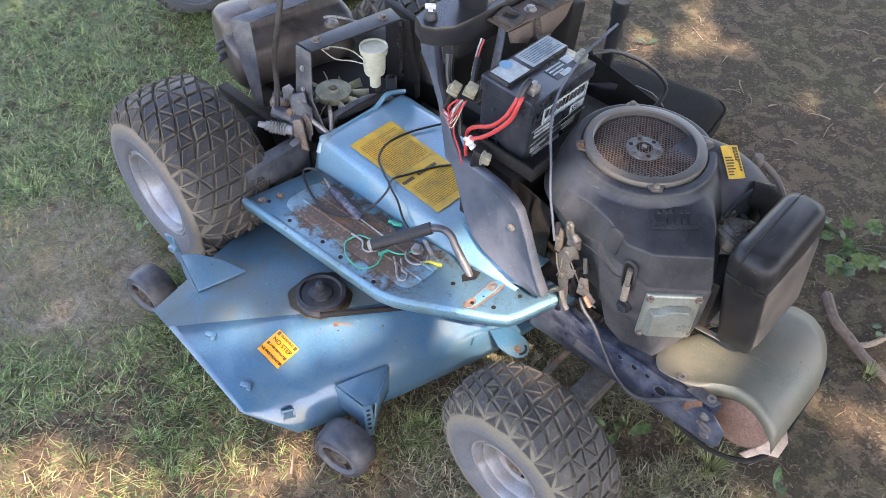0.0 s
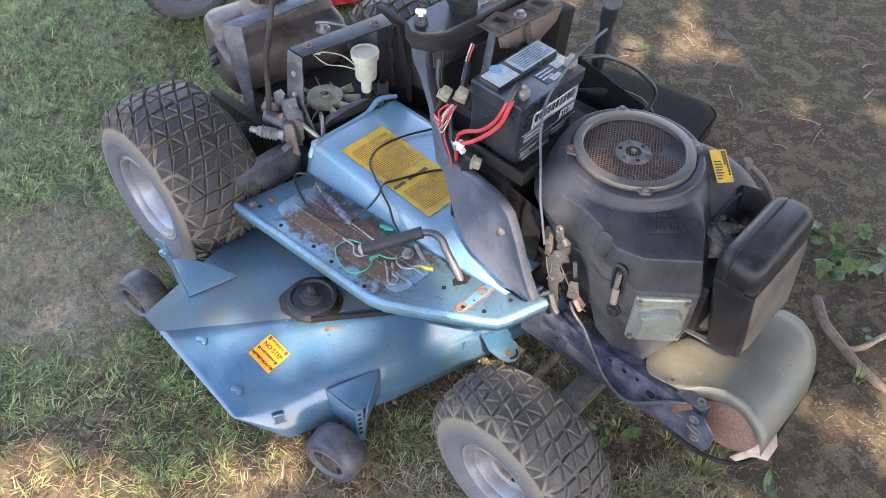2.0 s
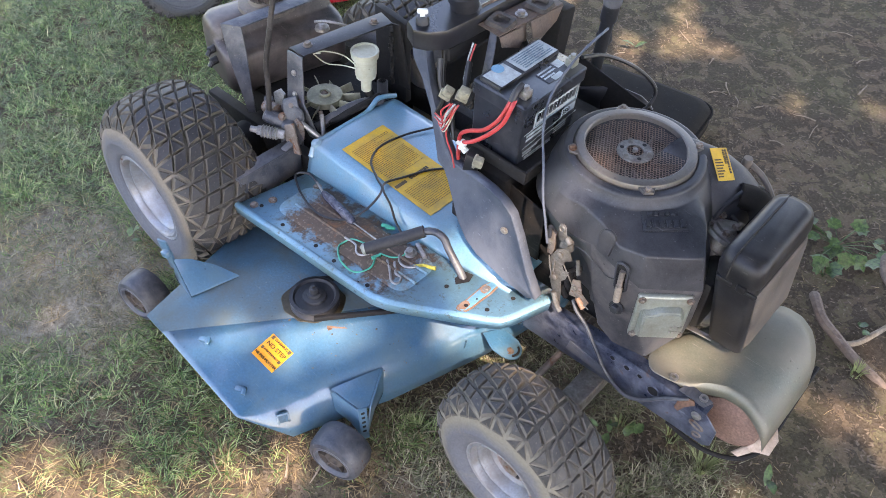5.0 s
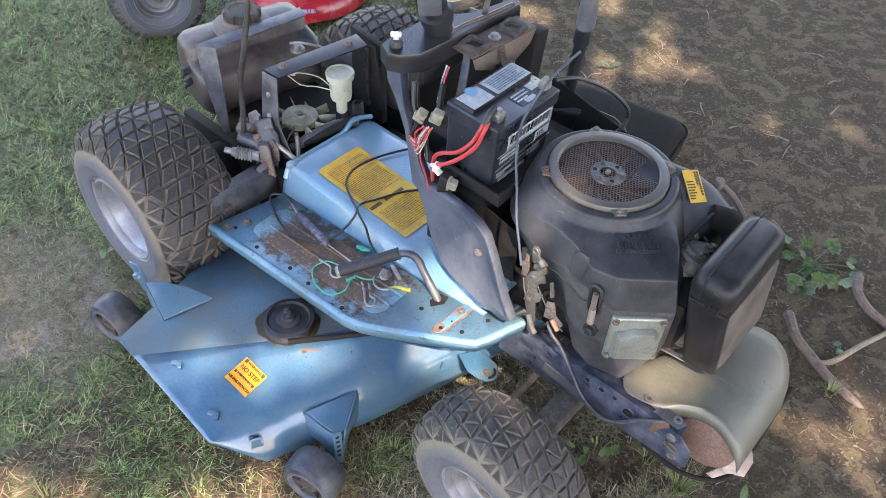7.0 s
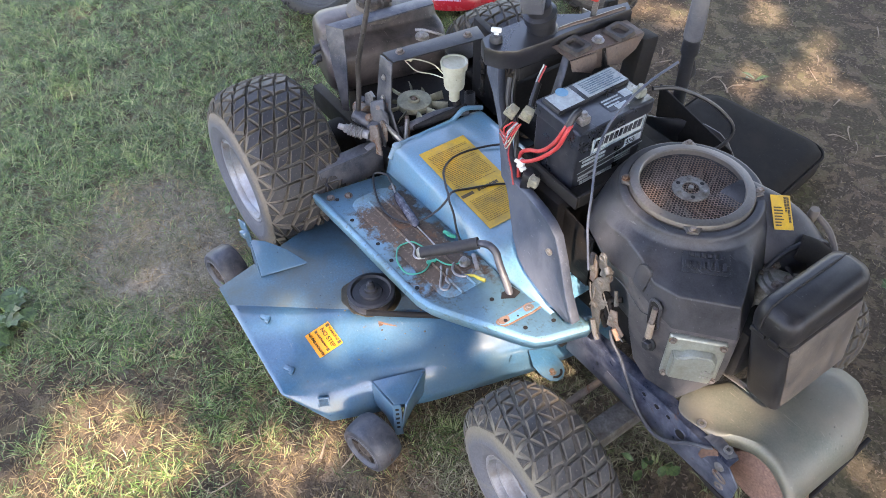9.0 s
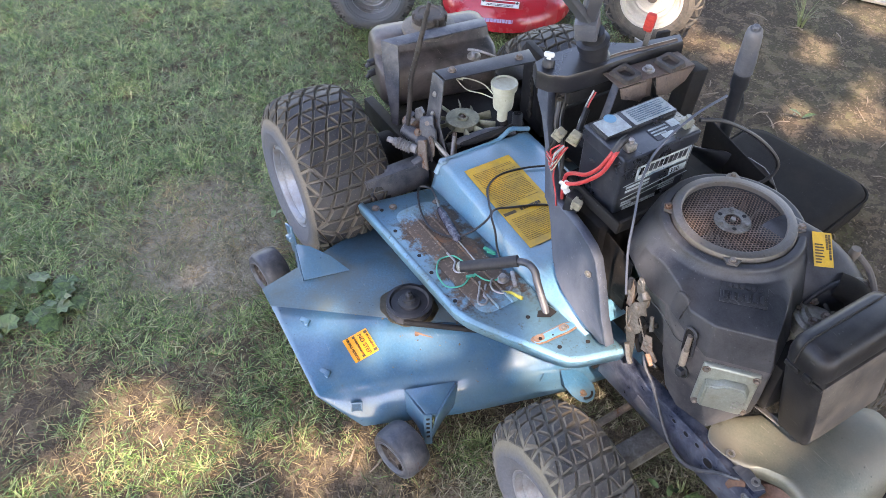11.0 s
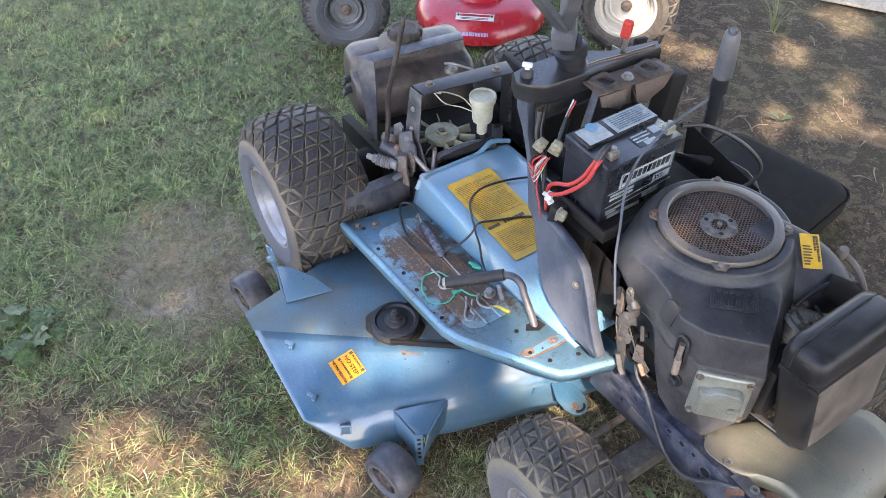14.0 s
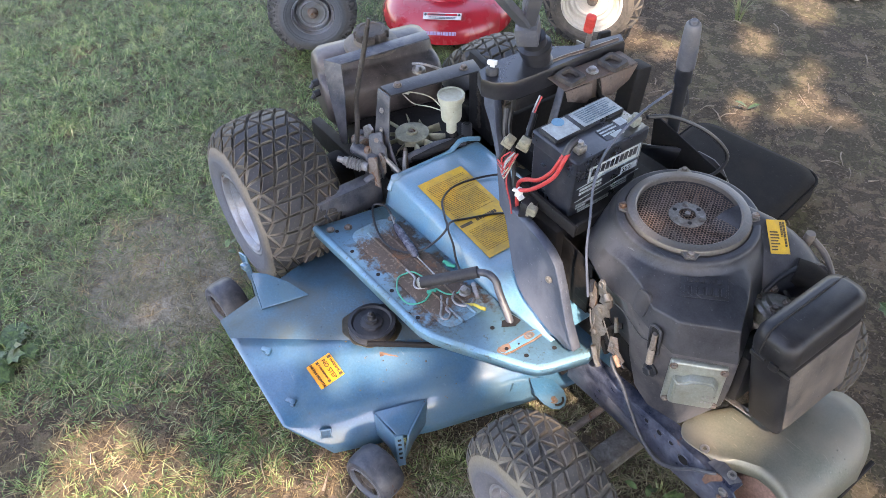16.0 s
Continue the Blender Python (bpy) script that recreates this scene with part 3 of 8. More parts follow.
def grassy(x, y):
    """How thick the grass stands, 0 to 1."""
    u, v = x * RIGHT[0] + y * RIGHT[1], x * AHEAD[0] + y * AHEAD[1]
    edge = 0.05 - u + 0.30 * noise.noise((x * 1.3, y * 1.3, 4)) + 0.12 * max(0.0, v - 0.8)
    g = min(1.0, max(0.0, edge / 0.55))
    bare = min(1.0, 1.8 * max(0.0, 1 - ((x + 0.86) ** 2 / 0.13 + (y + 0.52) ** 2 / 0.075)))
    worn_strip = max(0.0, 1 - ((u + 0.25) ** 2 / 0.5 + (v + 0.45) ** 2 / 0.05))
    dry = max(0.0, 1 - ((u + 0.62) ** 2 / 0.9 + (v + 0.50) ** 2 / 0.16))
    n = noise.noise((x * 3.1, y * 3.1, 0)) * 0.55 + noise.noise((x * 9, y * 9, 2)) * 0.35
    return max(0.0, min(1.0, g * (1 - 0.80 * bare) * (1 - 0.5 * worn_strip) * (1 - 0.72 * dry) + n * g))


def ground_height(x, y):
    return 0.012 * noise.noise((x * 1.1, y * 1.1, 7)) + 0.006 * noise.noise((x * 6, y * 6, 3))


def ground():
    b = bmesh.new()
    near = [i * 0.04 - 3.0 for i in range(151)]
    line = [-400, -60, -15, -6, -4] + near + [4, 6, 15, 60, 400]
    grid = [[b.verts.new((x, y, ground_height(x, y) if abs(x) < 3 and abs(y) < 3 else -0.005)) for x in line] for y in line]
    for p, q in zip(grid, grid[1:]):
        for i in range(len(line) - 1):
            b.faces.new((p[i], p[i + 1], q[i + 1], q[i]))
    return tagged(part("ground", b, SOIL, angle=180), "bare trodden brown earth under a tree with thin grass", "ground", kind="structure")


ground()


def blades(name, material, count, area, length, keep, flat, label, width=(0.0016, 0.0034), seed=1, category="grass", tuft=0, curl=0.9):
    """Many bent blades as one mesh, in tufts where asked for: area in metres to the right and ahead."""
    rng = np.random.default_rng(seed)
    if tuft:
        c = count // tuft
        u0, v0 = rng.uniform(area[0], area[1], c), rng.uniform(area[2], area[3], c)
        turn, tall = rng.uniform(0, 2 * np.pi, c), rng.uniform(0.6, 1.35, c)
        rep = np.repeat(np.arange(c), tuft)
        a = turn[rep] + rng.normal(0, 1.1, len(rep))
        off = np.abs(rng.normal(0, 0.016, len(rep)))
        u, v = u0[rep] + off * np.cos(a), v0[rep] + off * np.sin(a)
        tall = tall[rep]
        a = a + math.atan2(RIGHT[1], RIGHT[0])
    else:
        u, v = rng.uniform(area[0], area[1], count), rng.uniform(area[2], area[3], count)
        a, tall = rng.uniform(0, 2 * np.pi, count), np.ones(count)
    x, y = u * RIGHT[0] + v * AHEAD[0], u * RIGHT[1] + v * AHEAD[1]
    k = np.array([keep(p, q) for p, q in zip(x, y)])
    ok = rng.random(len(x)) < k
    x, y, k, a, tall = x[ok], y[ok], k[ok], a[ok], tall[ok]
    n = len(x)
    z = np.array([ground_height(p, q) for p, q in zip(x, y)])
    ln = rng.uniform(*length, n) * (0.6 + 0.4 * k) * tall
    lean = rng.uniform(flat[0], flat[1], n)
    bend = rng.uniform(0.2, 1.0, n) * curl
    w = rng.uniform(*width, n)
    swing = rng.normal(0, 0.5, n)
    at = np.stack([x, y, z + 0.001], 1)
    out = np.zeros((n, 7, 3))
    steps = ((0.0, 1.0), (0.36, 1.0), (0.72, 0.75), (1.0, 0.0))
    for j, (f, s) in enumerate(steps):
        if j:
            g = f - steps[j - 1][0]
            th = np.minimum(lean + bend * (f - 0.3), 1.62)
            az = a + swing * f
            at = at + (ln * g)[:, None] * np.stack([np.sin(th) * np.cos(az), np.sin(th) * np.sin(az), np.cos(th)], 1)
            at[:, 2] = np.maximum(at[:, 2], z + 0.0015)
        side = np.stack([-np.sin(a), np.cos(a), 0 * a], 1) * (w * s / 2)[:, None]
        if j < 3:
            out[:, 2 * j], out[:, 2 * j + 1] = at - side, at + side
        else:
            out[:, 6] = at
    me = bpy.data.meshes.new(name)
    me.vertices.add(n * 7)
    me.vertices.foreach_set("co", out.reshape(-1))
    idx = (np.arange(n)[:, None] * 7 + np.array([0, 1, 3, 2, 2, 3, 5, 4, 4, 5, 6])).reshape(-1)
    me.loops.add(len(idx))
    me.loops.foreach_set("vertex_index", idx.astype(np.int32))
    starts = (np.arange(n)[:, None] * 11 + np.array([0, 4, 8])).reshape(-1)
    me.polygons.add(n * 3)
    me.polygons.foreach_set("loop_start", starts.astype(np.int32))
    me.update(calc_edges=True)
    me.materials.append(material)
    return tagged(new(name, me), label, category, kind="stuff")


blades("grass", GRASS, 420000, (-2.6, 0.5, -1.0, 3.2), (0.016, 0.058), grassy, (0.60, 1.45), "short patchy green lawn grass with dry blades", (0.0010, 0.0023), 1, "grass", 12, 1.0)


def dry_patch(x, y):
    """The dead patch of lawn at the near corner of the deck."""
    u, v = x * RIGHT[0] + y * RIGHT[1], x * AHEAD[0] + y * AHEAD[1]
    return max(0.0, 1 - ((u + 0.62) ** 2 / 0.9 + (v + 0.50) ** 2 / 0.16))


def thatch(x, y):
    u = x * RIGHT[0] + y * RIGHT[1]
    g = grassy(x, y)
    clump = max(0.0, noise.noise((x * 7, y * 7, 9)))
    return (0.02 + 0.26 * clump if u > 0.2 else 0.15 + 0.5 * clump) + 0.35 * (0.12 < g < 0.75) * (u < 0.4) + 0.9 * dry_patch(x, y) + 0.7 * max(0.0, 1 - ((x + 0.86) ** 2 / 0.16 + (y + 0.52) ** 2 / 0.10))


blades("dry_grass", STRAW, 120000, (-2.4, 1.7, -1.0, 3.2), (0.012, 0.048), thatch, (1.05, 1.5),
       "pale dry grass clippings and straw scattered over earth", (0.0008, 0.0020), 5, "straw", 4, 0.5)


def front_straw(x, y):
    """Trodden straw and thin grass round the front of the mower."""
    lump = noise.noise((x * 6, y * 6, 21)) + 0.42
    return max(0.0, min(1.0, 1.6 * lump)) * max(0.0, 1 - ((x - 0.46) ** 2 / 0.26 + (y + 0.06) ** 2 / 0.16))


def wheel_grass(x, y):
    """The green clump between the gauge wheel and the front wheel."""
    return max(0.0, 1.2 - ((x - 0.155) ** 2 / 0.006 + (y + 0.235) ** 2 / 0.009))


blades("grass_clump", GRASS, 1500, (-0.20, 0.10, -0.45, -0.15), (0.020, 0.055), wheel_grass, (0.5, 1.4), "green grass clump between two wheels", (0.0010, 0.0022), 19, "grass", 10, 1.0)


blades("straw_tufts", GREY_STRAW, 85000, (-0.15, 0.85, -0.85, 0.3), (0.016, 0.050), front_straw, (0.5, 1.4),
       "grey dead grass tufts round the front wheel", (0.0010, 0.0022), 15, "straw", 12, 0.9)


def thin_straw(x, y):
    """Grey dead stalks over the bare spot in the lawn."""
    lump = noise.noise((x * 9, y * 9, 31)) + 0.42
    return max(0.0, min(1.0, 1.5 * lump)) * max(0.0, min(1.0, 1.7 - 1.3 * ((x + 0.86) ** 2 / 0.13 + (y + 0.52) ** 2 / 0.075)))


blades("dead_stalks", GREY_STRAW, 30000, (-1.7, -0.4, -0.45, 0.75), (0.014, 0.042), thin_straw, (0.9, 1.5), "grey dead stalks lying over a bare spot of lawn", (0.0008, 0.0018), 17, "straw", 10, 0.8)
blades("leaf_litter", LITTER, 45000, (-0.4, 1.9, -0.9, 3.2), (0.003, 0.018), lambda x, y: 0.8 - grassy(x, y), (1.4, 1.55), "brown bark crumbs and leaf bits on bare soil", (0.0015, 0.0050), 9, "litter", 0, 0.1)


def crumbs(name, material, spots, size, flat, label, category, seed):
    """Many small uneven lumps lying loose, as one mesh: spots are x, y, z."""
    rng = np.random.default_rng(seed)
    c = np.array(spots)
    n = len(c)
    unit = np.array([(1, 0, 0), (0.2, 0.95, 0.1), (-1, 0.15, 0), (-0.1, -0.9, 0), (0.1, 0, 1), (0, 0.1, -0.6)])
    r = rng.uniform(*size, n) * rng.uniform(0.5, 1.0, n)
    p = unit[None] * rng.uniform(0.6, 1.25, (n, 6, 1)) * r[:, None, None]
    p[:, :, 1] *= rng.uniform(0.45, 1.0, n)[:, None]
    p[:, :, 2] *= flat
    a = rng.uniform(0, 2 * np.pi, n)
    ca, sa = np.cos(a)[:, None], np.sin(a)[:, None]
    out = np.stack([p[:, :, 0] * ca - p[:, :, 1] * sa, p[:, :, 0] * sa + p[:, :, 1] * ca, p[:, :, 2]], 2) + c[:, None, :]
    tri = np.array([(0, 1, 4), (1, 2, 4), (2, 3, 4), (3, 0, 4), (1, 0, 5), (2, 1, 5), (3, 2, 5), (0, 3, 5)])
    faces = (np.arange(n)[:, None, None] * 6 + tri[None]).reshape(-1, 3)
    me = bpy.data.meshes.new(name)
    me.from_pydata(out.reshape(-1, 3).tolist(), [], faces.tolist())
    me.materials.append(material)
    return tagged(new(name, me), label, category, kind="stuff")


rg = random.Random(77)
spots = []
for k in range(9000):
    u, v = rg.uniform(-1.4, 1.8), rg.uniform(-0.9, 2.8)
    x, y = u * RIGHT[0] + v * AHEAD[0], u * RIGHT[1] + v * AHEAD[1]
    if rg.random() < 0.9 - grassy(x, y) and noise.noise((x * 4, y * 4, 12)) > rg.uniform(-0.5, 0.35):
        spots.append((x, y, ground_height(x, y)))
crumbs("soil_crumbs", SOIL, spots, (0.003, 0.013), 0.6, "small dry crumbs of brown earth on the soil", "soil", 3)


# ---------- wheels ----------
def crown_radius(R, h, a):
    """Radius of a balloon tyre at a share a of its half width: a flat crown, round shoulders."""
    k = R / 0.233
    return R - k * (0.008 * (a / 0.7) ** 2 + (0.030 * ((a - 0.62) / 0.33) ** 2.2 if a > 0.62 else 0.0))


def tyre_mesh(R, W, rr):
    """The carcass of a turf tyre lying round the local y axis."""
    b = bmesh.new()
    h = W / 2
    turn = Matrix.Rotation(radians(90), 4, "X")
    prof = [(rr, -h * 0.76), (rr + 0.006, -h * 0.86), (rr + 0.016, -h * 0.93), (rr + (R - rr) * 0.30, -h * 0.985), (rr + (R - rr) * 0.43, -h), (rr + (R - rr) * 0.56, -h * 0.988)]
    prof += [(crown_radius(R, h, a), -h * a) for a in (0.95, 0.91, 0.86, 0.8, 0.7, 0.55, 0.4, 0.2, 0.0)]
    prof = prof + [(r, -y) for r, y in prof[-2::-1]]
    lathe(b, prof, turn, 72)
    return b


def tread_mesh(R, W, around, rows, depth=0.010):
    """Tread blocks in rows across the tyre, triangles and rhombi with a small pin mark in each."""
    b = bmesh.new()
    rg = random.Random(around * 10 + rows)
    h = W / 2
    half = h * 0.935

    def skin(th, s, lift):
        r = crown_radius(R, h, abs(s) / h) + lift * (1 - 0.35 * max(0.0, abs(s) / h - 0.6))
        return Vector((r * math.cos(th), s, r * math.sin(th)))

    def block(ring):
        ring = [(t + rg.uniform(-0.0028, 0.0028) / R, c + rg.uniform(-0.0028, 0.0028)) for t, c in ring]
        ct, cs = sum(t for t, _ in ring) / len(ring), sum(c for _, c in ring) / len(ring)
        out = []
        grow = rg.uniform(0.8, 1.25)
        for k in (0.0024 * grow, 0.0034 * grow, 0.0052 * grow):
            row = []
            for t, c in ring:
                dt, dc = (t - ct) * R, c - cs
                d = math.hypot(dt, dc)
                f = max(0.15, (d - k * 1.7) / d)
                row.append((ct + dt * f / R, max(-half, min(half, cs + dc * f))))
            out.append(row)
        span = [c for _, c in out[2]]
        if max(span) - min(span) < 0.004:
            return
        skins = [[b.verts.new(skin(t, c, z)) for t, c in row] for row, z in zip(out, (-0.001, depth * 0.8, depth))]
        n = len(ring)
        b.faces.new(skins[2])
        for lo, hi in zip(skins, skins[1:]):
            for i in range(n):
                b.faces.new((lo[i], lo[(i + 1) % n], hi[(i + 1) % n], hi[i])).material_index = 1
        if n == 4 or rg.random() < 0.5:
            pin = [b.verts.new(skin(ct + 0.0016 * math.cos(e) / R, cs + 0.0016 * math.sin(e), depth + 0.0007)) for e in (0.5, 2.1, 3.6, 5.2)]
            b.faces.new(pin).material_index = 1
    da, step = 2 * math.pi / around, 2 * half / rows
    for i in range(around):
        t0, t1 = da * i, da * (i + 1)
        off = 0.5 * step if i % 2 else 0.0
        tris = []
        for j in range(-1, rows + 1):
            s0 = -half + step * j + off
            tris.append([(t0, s0), (t0, s0 + step), (t1, s0 + step / 2)])
            tris.append([(t0, s0 + step), (t1, s0 + 1.5 * step), (t1, s0 + step / 2)])
        j = 0
        while j < len(tris):
            tri = tris[j]
            mid = sum(c for _, c in tri) / 3
            if j + 1 < len(tris) and rg.random() < 0.5:
                q = tris[j]
                up = j % 2 == 0
                nxt = tris[j + 1]
                ring = [q[0], q[1], nxt[1], q[2]] if up else [q[0], nxt[1], q[1], q[2]]
                m2 = sum(c for _, c in ring) / 4
                if abs(m2) < half - step * 0.35 and up:
                    block(ring)
                    j += 2
                    continue
            if abs(mid) < half + step * 0.30:
                block(tri)
            j += 1
    return b


def tread_part(R, W, around, rows, parent, mat=RUBBER_DARK, wall=None, depth=0.010):
    ob = part("tread", tread_mesh(R, W, around, rows, depth), mat, parent, "", 30, "stuff")
    ob.data.materials.append(wall or RUBBER)
    return ob


def sidewall(R, W, rr):
    """The smooth outer flank of a tyre with its moulded rings."""
    b = bmesh.new()
    h = W / 2
    lathe(b, [(rr - 0.002, h * 0.76), (rr + 0.005, h * 0.87), (rr + 0.010, h * 0.915), (rr + 0.014, h * 0.955), (rr + 0.019, h * 0.962), (rr + (R - rr) * 0.26, h * 0.985 + 0.002), (rr + (R - rr) * 0.33, h + 0.001), (rr + (R - rr) * 0.36, h + 0.0035),
              (rr + (R - rr) * 0.40, h + 0.0025), (rr + (R - rr) * 0.48, h * 0.998 + 0.001), (rr + (R - rr) * 0.555, h * 0.988 + 0.0005)], Matrix.Rotation(radians(90), 4, "X"), 72)
    return b


def rim_mesh(rr, W, dish):
    """A pressed steel wheel, outer face to local -y."""
    b = bmesh.new()
    h = W / 2
    prof = [(0.016, h - dish - 0.002), (rr * 0.50, h - dish), (rr * 0.56, h - dish + 0.006), (rr * 0.63, h - dish), (rr * 0.70, h - dish + 0.002), (rr * 0.735, h - dish + 0.010), (rr * 0.76, h - 0.046), (rr * 0.80, h - 0.041),
            (rr * 0.83, h - 0.030), (rr * 0.87, h - 0.026), (rr * 0.905, h - 0.026), (rr * 0.935, h - 0.014), (rr * 0.965, h - 0.010), (rr + 0.001, h - 0.013), (rr + 0.006, h - 0.010), (rr + 0.008, h - 0.014), (rr + 0.004, h - 0.020)]
    lathe(b, prof, Matrix.Rotation(radians(90), 4, "X"), 56)
    return b


def wheel(name, parent, at, R, W, rr, around, rows, dish, yaw=0.0, label="", rim=None, hub=True, tread=RUBBER_DARK):
    ob = node(name, parent, label)
    ob.matrix_basis = pose(*at, 0, 0, yaw)
    base = TYRE_FRONT if tread is RUBBER_FRONT else TYRE_REAR
    part("tyre", tyre_mesh(R, W, rr), base, ob, "dusty black turf tyre with diamond tread", 40)
    tread_part(R, W, around, rows, ob, tread, LUG_DUST, 0.006 if tread is RUBBER_FRONT else 0.010)
    part("sidewall", sidewall(R, W, rr), base, ob, "", 60)
    part("rim", rim_mesh(rr, W, dish), rim or RIM, ob, "dull silver-painted pressed steel rim with rust", 40)
    h = W / 2
    y = -(h - dish)
    b = B()
    lathe(b, [(0.012, 0.0), (rr * 0.26, 0.001), (rr * 0.29, 0.003), (rr * 0.32, 0.001), (rr * 0.38, 0.0012), (rr * 0.41, 0.003), (rr * 0.44, 0.001), (rr * 0.49, 0.0005), (rr * 0.49, -0.002)], turned((0, y - 0.001, 0), (0, y - 1, 0)), 40)
    part("rim_centre", b, RIM_CENTRE, ob, "rust-stained centre with pressed rings")
    b = B()
    if hub:
        lathe(b, [(0, 0.012), (0.012, 0.012), (0.014, 0.008), (0.024, 0.006), (0.026, 0.0), (0.034, -0.001), (0.034, -0.006)], turned((0, y - 0.002, 0), (0, y - 1, 0)), 24)
        part("hub", b, STEEL_RUSTY, ob, "rusty axle end with washer")
    b = B()
    tube(b, [(rr * 0.45, y, rr * 0.55), (rr * 0.45, y - 0.022, rr * 0.52), (rr * 0.45, y - 0.034, rr * 0.5)], 0.0038, 8)
    part("valve", b, BLACK_WIRE, ob)
    return ob


# ---------- the mower ----------
mower = thing("riding_mower", "stripped blue riding mower without hood or seat on bare earth", "lawn mower")
wheel("rear_wheel", mower, (-0.683, -0.183, 0.231), 0.233, 0.245, 0.113, 38, 6, 0.078, -1.5)
far = wheel("rear_wheel", mower, (-0.614, 0.567, 0.231), 0.233, 0.245, 0.113, 38, 6, 0.078, 180)
wheel("front_wheel", mower, (0.425, -0.181, 0.182), 0.184, 0.165, 0.080, 32, 5, 0.050, -1.5, rim=RIM_FRONT, tread=RUBBER_FRONT)
wheel("front_wheel", mower, (0.428, 0.560, 0.182), 0.184, 0.165, 0.080, 32, 5, 0.050, 180, rim=RIM_FRONT, tread=RUBBER_FRONT)

# frame
for y, nm in ((0.045, -1), (0.455, 1)):
    b = B()
    ln = 0.455 if nm < 0 else 0.36
    plate(b, [(0.24, y, 0.222), (0.60, y, 0.236), (0.24 + ln - 0.012, y, 0.238), (0.24 + ln, y, 0.250), (0.24 + ln, y, 0.296), (0.24 + ln - 0.030, y, 0.326), (0.50, y, 0.330), (0.36, y, 0.322), (0.24, y, 0.312)], (0, 0.004, 0), 0.001)
    plate(b, [(0.24, y + 0.001, 0.310), (0.36, y + 0.001, 0.320), (0.50, y + 0.001, 0.328), (0.24 + ln - 0.030, y + 0.001, 0.324), (0.24 + ln - 0.030, y + 0.030, 0.324), (0.50, y + 0.030, 0.328), (0.36, y + 0.030, 0.320), (0.24, y + 0.030, 0.310)], (0, 0, 0.004), 0.0012)
    plate(b, [(0.24, y + 0.001, 0.222), (0.60, y + 0.001, 0.236), (0.24 + ln - 0.02, y + 0.001, 0.238), (0.24 + ln - 0.02, y + 0.030, 0.238), (0.60, y + 0.030, 0.236), (0.24, y + 0.030, 0.222)], (0, 0, 0.004), 0.0012)
    rail = part("frame_rail", b, RAIL, mower, "scratched dark blue-black steel frame rail")
    for x, z, r in ((0.459, 0.312, 0.0055), (0.493, 0.311, 0.0065), (0.523, 0.312, 0.0055), (0.557, 0.295, 0.012)):
        b = B()
        lathe(b, [(r * 0.9, 0.0), (r * 1.25, 0.0), (r * 1.15, 0.0012), (r, 0.0014), (r * 0.9, 0.0)], turned((x, y - 0.0002, z), (x, y - 1, z)), 18)
        part("hole_edge", b, RAIL, rail)
        b = B()
        lathe(b, [(0, 0), (r, 0), (r, 0.0006), (0, 0.0006)], turned((x, y - 0.0002, z), (x, y - 1, z)), 18)
        part("hole", b, DARK, rail)
    if nm < 0:
        b = B()
        plate(b, [(0.361, y - 0.0005, 0.280), (0.453, y - 0.0005, 0.268), (0.447, y - 0.0005, 0.243), (0.355, y - 0.0005, 0.249)], (0, -0.0025, 0), 0.0008)
        part("worn_plate", b, GREY_ARM, rail, "pale worn plate on the rail")
        b = B()
        plate(b, [(0.606, y - 0.004, 0.300), (0.616, y - 0.004, 0.296), (0.624, y - 0.004, 0.318), (0.640, y + 0.002, 0.334), (0.634, y + 0.004, 0.342), (0.616, y + 0.002, 0.336), (0.608, y - 0.003, 0.320)], (0.001, -0.004, 0.001), 0.0015)
        part("rusty_clip", b, RUST, rail, "bent rusty cable clip")
        for x, z, rx, rz, turn in ((0.657, 0.283, 0.015, 0.0065, -0.25), (0.664, 0.258, 0.008, 0.006, 0.2)):
            b = B()
            ring = [(math.cos(e) * rx, math.sin(e) * rz) for e in [math.tau * k / 14 for k in range(15)]]
            tube(b, [(x + p * math.cos(turn) - q * math.sin(turn), y - 0.001, z + p * math.sin(turn) + q * math.cos(turn)) for p, q in ring], 0.0024, 6)
            part("rust_ridge", b, STEEL_RUSTY, rail, "rust-rimmed slot in the rail end")
        b = B()
        bolt(b, (0.650, y - 0.001, 0.310), 0.007, 0.006, (0, -1, 0))
        part("bolt", b, STEEL, rail)
    b = B()
    box(b, (1.10, 0.03, 0.07), pose(-0.31, y, 0.27), 0.003)
    part("frame_rail", b, DARK, mower)
b = B()
box(b, (0.05, 0.80, 0.045), pose(0.425, 0.25, 0.185), 0.006)
part("front_axle", b, STEEL_GRIMY, mower, "rusty front axle beam")
b = B()
tube(b, [(0.335, -0.09, 0.19), (0.335, 0.55, 0.20)], 0.008, 10)
part("tie_rod", b, STEEL_RUSTY, mower)
b = B()
plate(b, [(-0.462, -0.160, 0.343), (-0.462, 0.020, 0.343), (-0.458, 0.020, 0.268), (-0.458, -0.150, 0.268)], (-0.004, 0, 0), 0.001)
plate(b, [(-0.462, -0.160, 0.343), (-0.462, 0.020, 0.343), (-0.500, 0.020, 0.343), (-0.500, -0.168, 0.343)], (0, 0, 0.004), 0.001)
box(b, (0.040, 0.004, 0.030), pose(-0.480, -0.162, 0.330), 0.001)
part("rear_crossbeam", b, BLACK_WORN, mower, "dirty dark steel crossbeam")
b = B()
lathe(b, [(0, -0.15), (0.05, -0.15), (0.06, -0.1), (0.06, 0.98), (0, 0.98)], turned((-0.683, -0.10, 0.231), (-0.683, 0.9, 0.231)), 20)
box(b, (0.30, 0.26, 0.17), pose(-0.62, 0.22, 0.26), 0.02)
box(b, (0.26, 0.44, 0.02), pose(-0.66, 0.25, 0.16), 0.004)
